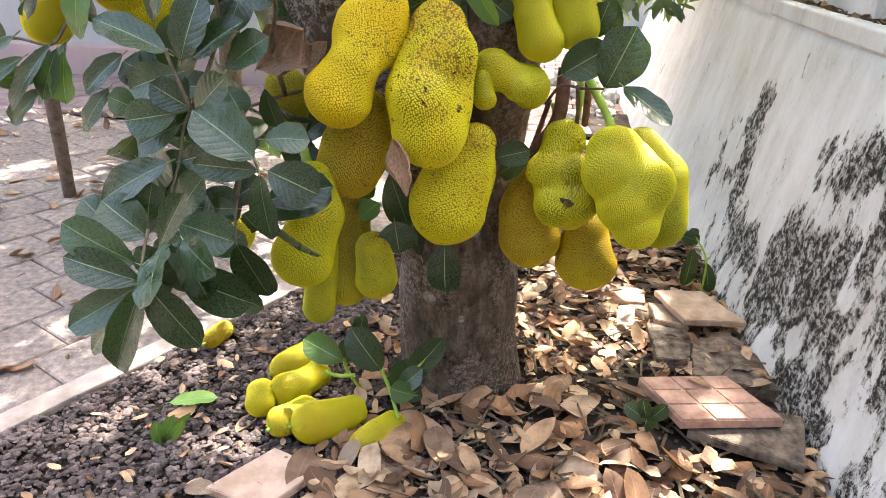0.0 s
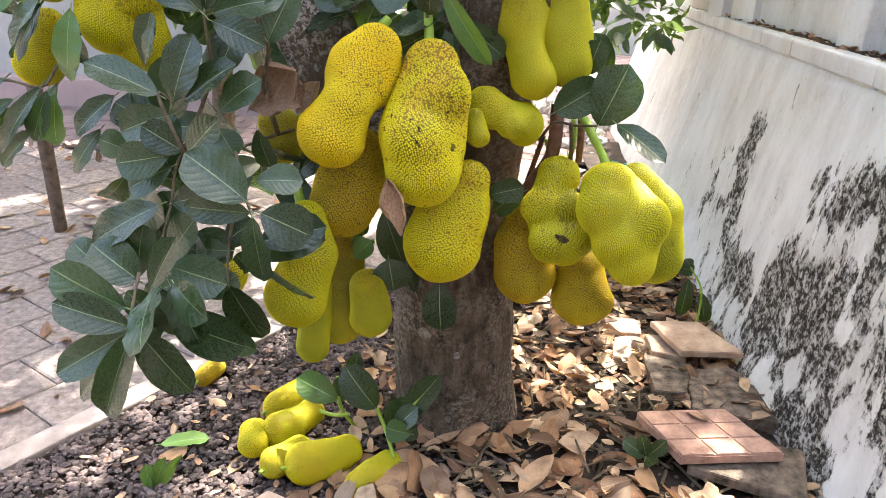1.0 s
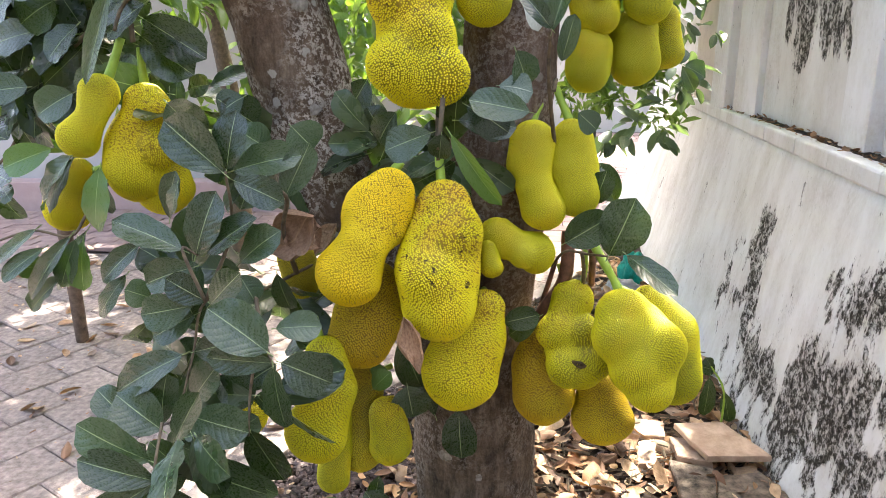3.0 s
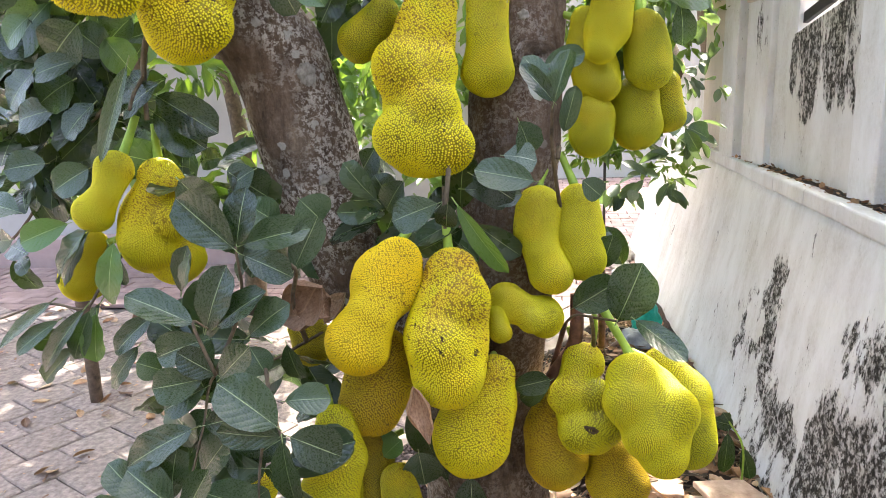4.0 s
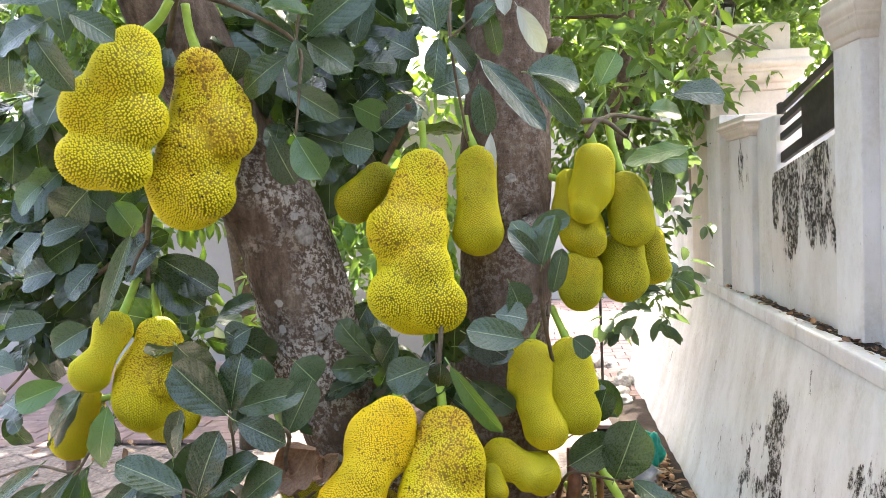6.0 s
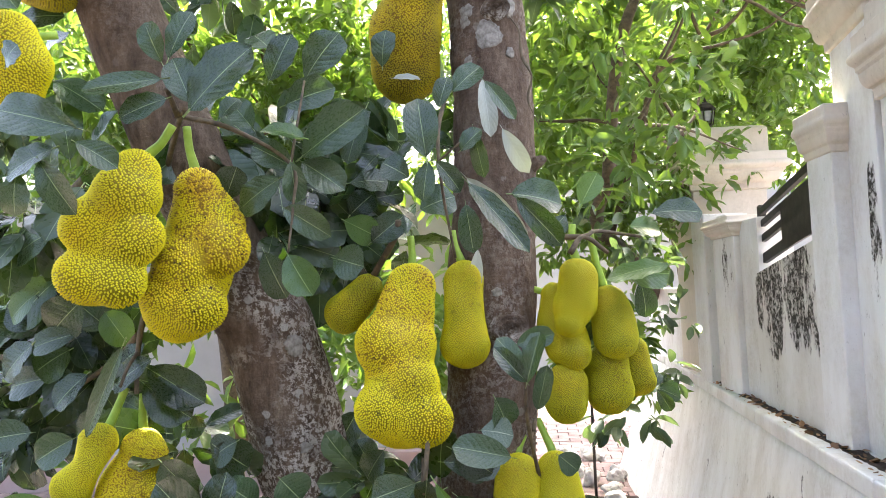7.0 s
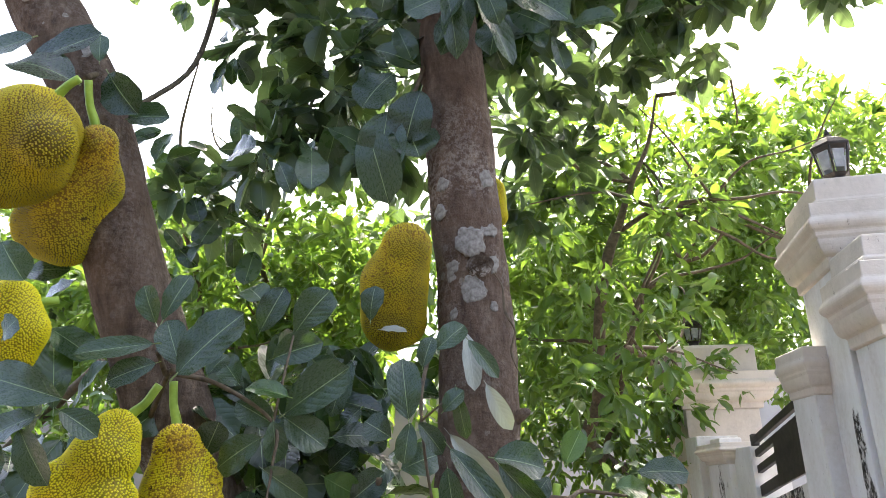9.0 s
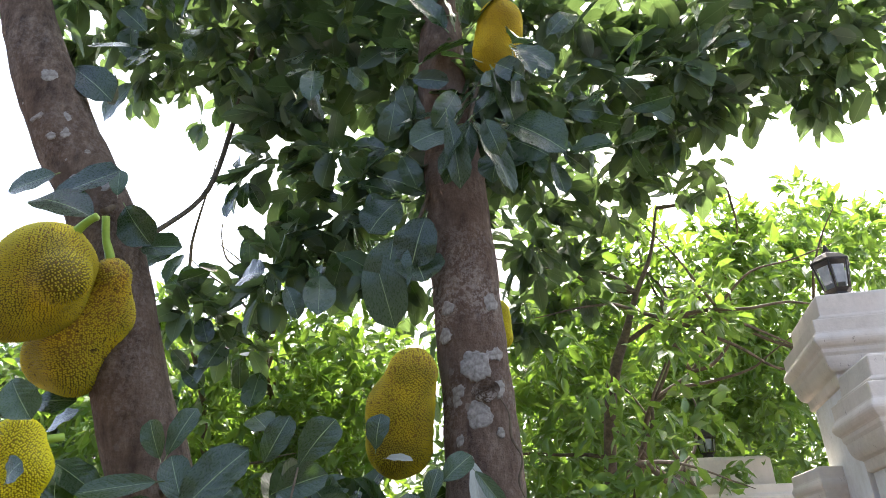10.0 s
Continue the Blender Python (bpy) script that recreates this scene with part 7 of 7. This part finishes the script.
def gravel(n, seed):
    rng = np.random.RandomState(seed)
    bm = bmesh.new()
    bmesh.ops.create_icosphere(bm, subdivisions=1, radius=1)
    unit = np.array([v.co for v in bm.verts])
    face = [[v.index for v in f.verts] for f in bm.faces]
    bm.free()
    vs, fs, k = [], [], 0
    while k < n:
        y = rng.uniform(0.35, 2.3)
        x = rng.uniform(kerb_x(y) + 0.01, 0.75)
        if rng.uniform() > (1.0 if x < -0.15 else max(0.06, 0.75 - 1.4 * (x + 0.15))):
            continue
        if math.hypot(x - 0.125, y - 1.36) < 0.19:
            continue
        r = rng.choice([0.004, 0.0065, 0.0095, 0.014], p=[0.3, 0.4, 0.23, 0.07])
        shape = unit * rng.uniform(0.6, 1.3, (12, 1)) * (r * rng.uniform(0.8, 1.4), r, r * rng.uniform(0.45, 0.8))
        a = rng.uniform(0, 6.28)
        c, s = math.cos(a), math.sin(a)
        shape = shape @ np.array([[c, s, 0], [-s, c, 0], [0, 0, 1]])
        vs.append(shape + (x, y, bed_height(x, y) + r * 0.25 + rng.uniform(0, 0.006)))
        fs += [[i + 12 * k for i in f] for f in face]
        k += 1
    return finish("gravel", mesh_of("gravel", np.vstack(vs), fs), STONE, smooth=False)


tagged(gravel(17000, 3), "dark reddish lava gravel covering the planting bed", "gravel", kind="stuff")


def curled_leaf(seed):
    """A dry leaf, rolled at the sides and bent."""
    rng = random.Random(seed)
    n, m = 8, 5
    v, uv, f = [], [], []
    roll, bend, tw = rng.uniform(0.1, 1.3), rng.uniform(-0.25, 0.45), rng.uniform(-0.7, 0.7)
    for i in range(n):
        t = i / (n - 1)
        w = max(0.02, math.sin(math.pi * t**0.85) ** 0.65) * 0.27
        for j in range(m):
            s = j / (m - 1) * 2 - 1
            a = s * roll + tw * (t - 0.5)
            x = w * math.sin(a) / max(roll, 0.3) if roll > 0.05 else w * s
            z = w * (1 - math.cos(a)) / max(roll, 0.3) + bend * (t - 0.5) ** 2 + 0.015 * math.sin(9 * t + seed) * s
            v.append((x, t - 0.5, z))
            uv.append((0.5 + s / 2, t))
    for i in range(n - 1):
        for j in range(m - 1):
            a = i * m + j
            f.append((a, a + 1, a + m + 1, a + m))
    return v, uv, f


CURLED = [curled_leaf(k) for k in range(9)]


def litter_mesh(name, places, seed):
    rng = random.Random(seed)
    vs, fs, uvs = [], [], []
    for x, y, z, size in places:
        v, uv, f = CURLED[rng.randrange(9)]
        rot = Euler((rng.gauss(0, 0.28) + (math.pi if rng.random() < 0.4 else 0), rng.gauss(0, 0.28), rng.uniform(0, 6.28))).to_matrix()
        k = len(vs)
        q = [rot @ Vector(p) * size for p in v]
        low = min(p.z for p in q)
        vs += [(p.x + x, p.y + y, p.z - low * 0.8 + z) for p in q]
        fs += [tuple(i + k for i in c) for c in f]
        uvs += uv
    me = mesh_of(name, vs, fs)
    layer = me.uv_layers.new(name="UVMap")
    for loop in me.loops:
        layer.data[loop.index].uv = uvs[loop.vertex_index]
    return me


def litter_places(n, seed):
    rng = random.Random(seed)
    rows = []
    while len(rows) < n:
        y, x = rng.uniform(0.3, 4.2), rng.uniform(-0.9, 1.15)
        if x < kerb_x(y) + 0.03 or math.hypot(x - 0.125, y - 1.36) < 0.2:
            continue
        dense = 0.2 if x < -0.2 else (0.5 if x < 0.05 else 1.0)
        if y < 1.05 and x > -0.2:
            dense = 1.0
        if 0.62 < x < 1.06 and 1.05 < y < 1.45:
            dense *= 0.1
        if rng.random() < dense:
            rows.append((x, y, bed_height(x, y) + rng.uniform(0.004, 0.022), rng.uniform(0.02, 0.05) if x < -0.2 and rng.random() < 0.85 else rng.uniform(0.025, 0.1)))
    return rows


litter = finish("leaf_litter", litter_mesh("leaf_litter", litter_places(3200, 5), 6), DRY)
tagged(litter, "thick litter of dry brown and tan leaves on the soil", "leaf litter", kind="stuff")


# leaves and chips blown over the pavement
yard_rng = random.Random(19)
rows = []
for _ in range(900):
    y, x = yard_rng.uniform(0.6, 4.5), yard_rng.uniform(-3.2, -0.5)
    if x < kerb_x(y) - 0.16:
        rows.append((x, y, -0.016, yard_rng.choice((0.012, 0.015, 0.02, 0.03, 0.09))))
tagged(finish("blown_leaves", litter_mesh("blown_leaves", rows, 62), DRY), "scattered dry leaves and chips blown over the pavement", "leaf litter", kind="stuff")

big_rng = random.Random(14)
mid = [sum(p[k] for p in TILE_RED) / 4 for k in (0, 1)]
ob = finish("dry_leaf", litter_mesh("dry_leaf", [(0, 0, 0, 0.075)], 77), DRY_PALE)
ob.location = (mid[0] - 0.01, mid[1] + 0.06, 0.095)
tagged(ob, "curled dry leaf lying on the red tile", "dry leaf", "large dry leaves")
for k in range(90):
    y, x = big_rng.uniform(0.7, 1.3), big_rng.uniform(-0.28, 0.78)
    if math.hypot(x - 0.125, y - 1.36) < 0.2 or (x < -0.05 and y > 0.95):
        continue
    me = litter_mesh("dry_leaf", [(0, 0, 0, big_rng.uniform(0.1, 0.15))], 100 + k)
    ob = finish("dry_leaf", me, DRY_PALE if k % 2 else DRY)
    ob.location = (x, y, bed_height(x, y) + 0.02)
    tagged(ob, "large curled dry leaf lying on the litter", "dry leaf", "large dry leaves")


def debris(n, seed):
    """Rotten stalks and slivers between the leaves."""
    rng = random.Random(seed)
    vs, fs = [], []
    for _ in range(n):
        y, x = rng.uniform(0.35, 3.4), rng.uniform(-0.1, 1.12)
        if math.hypot(x - 0.125, y - 1.36) < 0.19:
            continue
        a, l, w = rng.uniform(0, 6.28), rng.uniform(0.02, 0.08), rng.uniform(0.0015, 0.005)
        z = bed_height(x, y) + rng.uniform(0.0, 0.03)
        c, s, lift = math.cos(a), math.sin(a), rng.uniform(-0.01, 0.015)
        k = len(vs)
        for u, h in ((-1, 0), (1, lift)):
            vs += [(x + u * l * c - w * s, y + u * l * s + w * c, z + h), (x + u * l * c + w * s, y + u * l * s - w * c, z + h), (x + u * l * c, y + u * l * s, z + h + w * 1.5)]
        fs += [(k, k + 1, k + 4, k + 3), (k + 1, k + 2, k + 5, k + 4), (k + 2, k, k + 3, k + 5), (k, k + 2, k + 1), (k + 3, k + 4, k + 5)]
    return finish("debris", mesh_of("debris", vs, fs), TWIG, smooth=False)


tagged(debris(1600, 9), "dark rotten stalks and bark slivers among the leaves", "debris", kind="stuff")

# debris on the ledge
def ledge_dirt():
    """A crust of black soil along the ledge, with a ragged edge."""
    n, m = 240, 6
    v = []
    for i in range(n):
        y = 1.15 + 3.5 * i / (n - 1)
        edge = 1.298 + 0.085 * (y - 1.7) + 0.022 * noise.noise(Vector((y * 5, 0, 0))) + 0.014 * noise.noise(Vector((y * 23, 4, 0)))
        for j in range(m):
            x = edge + (1.36 + 0.085 * (y - 1.7) - edge) * j / (m - 1)
            v.append((x, y, 1.066 + (0.0 if j == 0 else 0.009 + 0.006 * noise.noise(Vector((x * 40, y * 40, 2))))))
    return finish("ledge_dirt", mesh_of("ledge_dirt", v, grid_faces(n, m, False)), SOIL)


tagged(ledge_dirt(), "crust of black soil and moss lying along the wall ledge", "dirt", kind="stuff")
places = []
for _ in range(260):
    y = ledge_rng.uniform(1.2, 4.5)
    places.append((1.27 + 0.085 * (y - 1.7) + ledge_rng.uniform(0.0, 0.1), y, 1.075, ledge_rng.choice((0.012, 0.018, 0.025, 0.045))))
tagged(finish("ledge_litter", litter_mesh("ledge_litter", places, 61), DRY), "small dry leaves and dirt lying along the wall ledge", "leaf litter", kind="stuff")

# ---- the pole, the lanterns and the grille ----
pole = tube("prop_pole", [(*POLE[0], 0.031), (*((Vector(POLE[0]) + Vector(POLE[1])) / 2), 0.033), (*POLE[1], 0.035)], WOOD, None, 10, 4, 0.08)
tagged(pole, "weathered wooden prop pole standing on the pavement", "pole")

GLASS = simple_material("frosted_lantern_glass", (0.22, 0.24, 0.25), (0.42, 0.44, 0.45), 20, 0.25, 0.0005)


def ring_part(name, steps, sides, material, parent, label=""):
    bm = bmesh.new()
    rings = [[bm.verts.new((r * math.cos(2 * math.pi * k / sides), r * math.sin(2 * math.pi * k / sides), z)) for k in range(sides)] for r, z in steps]
    for a, b in zip(rings, rings[1:]):
        for k in range(sides):
            bm.faces.new((a[k], a[(k + 1) % sides], b[(k + 1) % sides], b[k]))
    bm.faces.new(list(reversed(rings[0])))
    bm.faces.new(rings[-1])
    return part(name, bm, material, parent, label, False)


def lantern(place, s):
    t = holder("lantern", place, "black hexagonal lantern with frosted panes on a pillar cap", "lantern", "pillar lanterns")
    tall = 1.3 * s
    sc = lambda rows: [(r * s, z * tall) for r, z in rows]
    ring_part("base", sc([(0.34, 0), (0.34, 0.06), (0.25, 0.1), (0.22, 0.22), (0.32, 0.28)]), 6, IRON, t)
    roof = ring_part("roof", sc([(0.46, 0.78), (0.47, 0.82), (0.3, 0.95), (0.12, 1.02), (0.1, 1.06)]), 6, IRON, t)
    ring_part("finial", sc([(0.03, 1.05), (0.06, 1.1), (0.05, 1.14), (0.015, 1.2)]), 8, IRON, roof)
    for k in range(6):
        a, b = 2 * math.pi * k / 6, 2 * math.pi * (k + 1) / 6
        p = [Vector((r * s * math.cos(c), r * s * math.sin(c), z * tall)) for r, z, c in ((0.3, 0.28, a), (0.3, 0.28, b), (0.42, 0.79, b), (0.42, 0.79, a))]
        mid = sum(p, Vector()) / 4
        bm = bmesh.new()
        vs = [bm.verts.new(mid + (q - mid) * 0.64) for q in p]
        f = bm.faces.new(vs)
        r = bmesh.ops.extrude_face_region(bm, geom=[f])
        bmesh.ops.translate(bm, vec=(Vector((mid.x, mid.y, 0)).normalized() * -0.006), verts=[g for g in r["geom"] if isinstance(g, bmesh.types.BMVert)])
        part("pane", bm, GLASS, t, "frosted white pane", False)
        tube("bar", [(*p[0], 0.02 * s), (*p[3], 0.02 * s)], IRON, t, 6, 2)
    return t


lantern((1.485, 1.74, 2.718), 0.15)
lantern((1.66, 4.12, 2.6), 0.15)

grille = holder("window_grille", (1.52, 2.58, 1.7), "dark iron grille of sloping slats set in the wall opening", "grille")


def slat(name, y0, y1, za, zb, high, deep=0.02):
    bm = bmesh.new()
    v = [[bm.verts.new((x, y, z)) for y, z in ((y0, za), (y1, zb), (y1, zb + high), (y0, za + high))] for x in (1.478, 1.478 + deep)]
    bm.faces.new(v[0])
    bm.faces.new(list(reversed(v[1])))
    for i in range(4):
        bm.faces.new((v[0][i], v[0][(i + 1) % 4], v[1][(i + 1) % 4], v[1][i]))
    bmesh.ops.recalc_face_normals(bm, faces=bm.faces[:])
    own(grille, veer(part(name, bm, IRON, None, "", False), 0.075, 2.88))


for low, high in ((1.935, 0.032), (1.878, 0.03), (1.808, 0.032), (1.708, 0.045)):
    slat("slat", 2.06, 2.87, low + 0.14, low, high)
slat("post", 2.86, 2.895, 1.655, 1.65, 0.33, 0.03)
slat("plate", 2.12, 2.58, 1.825, 1.755, 0.19, 0.012)


# ---- pavement and the far side of the yard ----
def paving(name, x0, x1, y0, y1, long, wide, turn, material, keep, top, seed):
    """Pavers with sunk joints; keep(x, y) says which of them exist."""
    rng = random.Random(seed)
    c, s = math.cos(turn), math.sin(turn)
    vs, fs = [], []
    n, m = int((x1 - x0) / long) + 2, int((y1 - y0) / wide) + 2
    for j in range(m):
        for i in range(n):
            u, v = (i + 0.5 * (j % 2)) * long, j * wide
            x, y = x0 + u * c - v * s, y0 + u * s + v * c
            if not keep(x, y):
                continue
            z = top + rng.uniform(-0.004, 0.003)
            k = len(vs)
            g, e = 0.004, 0.009
            for zz, inset in ((z - 0.03, g), (z - 0.004, g), (z, e)):
                for du, dv in ((inset, inset), (long - inset, inset), (long - inset, wide - inset), (inset, wide - inset)):
                    du, dv = du - long / 2, dv - wide / 2
                    vs.append((x + du * c - dv * s, y + du * s + dv * c, zz + rng.uniform(-0.0008, 0.0008)))
            fs.append((k + 8, k + 9, k + 10, k + 11))
            for a in (0, 4):
                fs += [(k + a + q, k + a + (q + 1) % 4, k + a + 4 + (q + 1) % 4, k + a + 4 + q) for q in range(4)]
    return finish(name, mesh_of(name, vs, fs), material, smooth=False)


outside = lambda x, y: (Vector((x, y)) - KERB_A).dot(KERB_OUT) > 0.14


def paver_mesh(seed):
    rng = random.Random(seed)
    bm = bmesh.new()
    box(bm, -0.122, 0.122, -0.122, 0.122, -0.03, 0.0)
    for v in bm.verts:
        v.co += Vector((rng.uniform(-0.002, 0.002), rng.uniform(-0.002, 0.002), rng.uniform(-0.0015, 0.0015)))
    bmesh.ops.bevel(bm, geom=[e for e in bm.edges if e.verts[0].co.z > -0.02 and e.verts[1].co.z > -0.02], offset=0.006, segments=1, affect="EDGES")
    me = bpy.data.meshes.new("paver")
    bm.to_mesh(me)
    bm.free()
    me.materials.append(PAVER)
    return me


PAVE_TURN = math.atan2(KERB_DIR.y, KERB_DIR.x)
pavement = holder("pavement", (KERB_A.x, KERB_A.y, -0.02), "worn square concrete pavers with dusty joints", "pavement", kind="structure")
paver_shapes = [paver_mesh(k) for k in range(6)]
pave_rng = random.Random(77)
laid = set()
for j in range(0, 14):
    for i in range(-5, 16):
        p = KERB_A + KERB_DIR * (0.25 * (i + 0.5 * (j % 2))) + KERB_OUT * (0.215 + 0.25 * j)
        if -3.6 < p.x and 0.4 < p.y < 4.2 and len(laid) < 300:
            laid.add((i, j))
            ob = new("paver", paver_shapes[pave_rng.randrange(6)])
            ob.parent = pavement
            ob.location = (p.x - KERB_A.x, p.y - KERB_A.y, pave_rng.uniform(-0.005, 0.003))
            ob.rotation_euler = (pave_rng.uniform(-0.008, 0.008), pave_rng.uniform(-0.008, 0.008), PAVE_TURN + pave_rng.choice((0, 1, 2, 3)) * math.pi / 2)


def is_laid(x, y):
    q = Vector((x, y)) - KERB_A
    return any((round(q.dot(KERB_DIR) / 0.25 - 0.5 * (j % 2)), j) in laid for j in [round((q.dot(KERB_OUT) - 0.215) / 0.25)])


PAVE0 = KERB_A - KERB_DIR * 5.0 + KERB_OUT * 0.215
near_pave = paving("pavement_far", PAVE0.x, PAVE0.x + 15.0, PAVE0.y, PAVE0.y + 10, 0.25, 0.25, PAVE_TURN, PAVER, lambda x, y: outside(x, y) and y < 4.4 and -7 < x and not is_laid(x, y), -0.02, 71)
tagged(near_pave, "worn grey concrete pavers with dusty joints", "pavement", kind="stuff")
far_pave = paving("pavement", -9.0, 6.0, 1.5, 16.0, 0.24, 0.16, radians(-4), PAVER_RED, lambda x, y: outside(x, y) and y >= 4.45 and y < 11.5 and x < 4.6 and not (x < 0.3 and y > 5.8), -0.02, 72)
tagged(far_pave, "faded pink pavers across the yard", "pavement", kind="stuff")

yard_wall = holder("wall_yard", (-4, 6.2, 0), "far white yard wall above a red plinth", "wall", kind="structure")
own(yard_wall, part("wall", box(bmesh.new(), -16, 0.2, 6.1, 6.35, 0.2, 2.6, 0.01), WHITEWALL, None, "", False))
own(yard_wall, part("plinth", box(bmesh.new(), -16, 0.25, 5.9, 6.3, -0.1, 0.22, 0.01), PLINTH, None, "faded red plinth", False))
house = holder("house", (0, 13, 0), "pale house wall across the yard", "house")
own(house, part("wall", box(bmesh.new(), -14, 9, 12, 16, -0.1, 3.4, 0.02), WHITEWALL, None, "", False))


# ---- far odds and ends by the end of the wall ----
def crumpled(name, place, size, material, label, category, seed):
    bm = bmesh.new()
    bmesh.ops.create_icosphere(bm, subdivisions=4, radius=1)
    for v in bm.verts:
        p = v.co.copy()
        f = 1 + 0.45 * noise.noise(p * 1.6 + Vector((seed, 0, 0))) + 0.22 * abs(noise.noise(p * 4.5 + Vector((0, seed, 0)))) + 0.06 * noise.noise(p * 13)
        v.co = Vector((p.x * size[0] * f, p.y * size[1] * f, max(p.z, -0.55) * size[2] * f))
    low = min(v.co.z for v in bm.verts)
    bmesh.ops.translate(bm, vec=(0, 0, -low), verts=bm.verts[:])
    ob = part(name, bm, material)
    ob.location = place
    return tagged(ob, label, category)


TEAL = simple_material("teal_netting", (0.0, 0.2, 0.15), (0.01, 0.4, 0.3), 40, 0.5, 0.004)
RUBBLE = simple_material("pale_rubble", (0.4, 0.37, 0.34), (0.7, 0.68, 0.65), 20, 0.9, 0.006, vary=0.4)
SACK = simple_material("grey_sacking", (0.2, 0.21, 0.24), (0.42, 0.42, 0.42), 16, 0.8, 0.006)
crumpled("net_roll", (1.03, 3.72, -0.01), (0.07, 0.06, 0.13), TEAL, "crumpled teal green netting heaped at the wall foot", "netting", 2)
crumpled("sack", (0.93, 3.5, -0.01), (0.1, 0.07, 0.06), SACK, "dusty grey sack lying by the wall foot", "sack", 5)
rub_rng = random.Random(3)
for k in range(14):
    crumpled("rubble_stone", (rub_rng.uniform(0.85, 1.25), rub_rng.uniform(5.0, 6.6), -0.03), [rub_rng.uniform(0.03, 0.09) for _ in range(3)], RUBBLE, "pale lump of rubble on the yard", "rubble", 10 + k)["group"] = "rubble heap"
for x, y in THIN_POSTS:
    tagged(tube("thin_post", [(x, y, -0.06, 0.012), (x, y, 1.3, 0.011)], IRON, None, 8, 2), "thin dark metal post standing in the yard", "post")

# unseen dark wall, added only to block low light from behind the camera
rear = holder("rear_screen", (2, -4, 0), "plain dark wall added unseen behind the camera to hold back low skylight", "house")
own(rear, part("wall", box(bmesh.new(), -7, 9, -5.2, -4.0, -0.1, 4.6, 0.02), REAR_SCREEN_DARK, None, "", False))
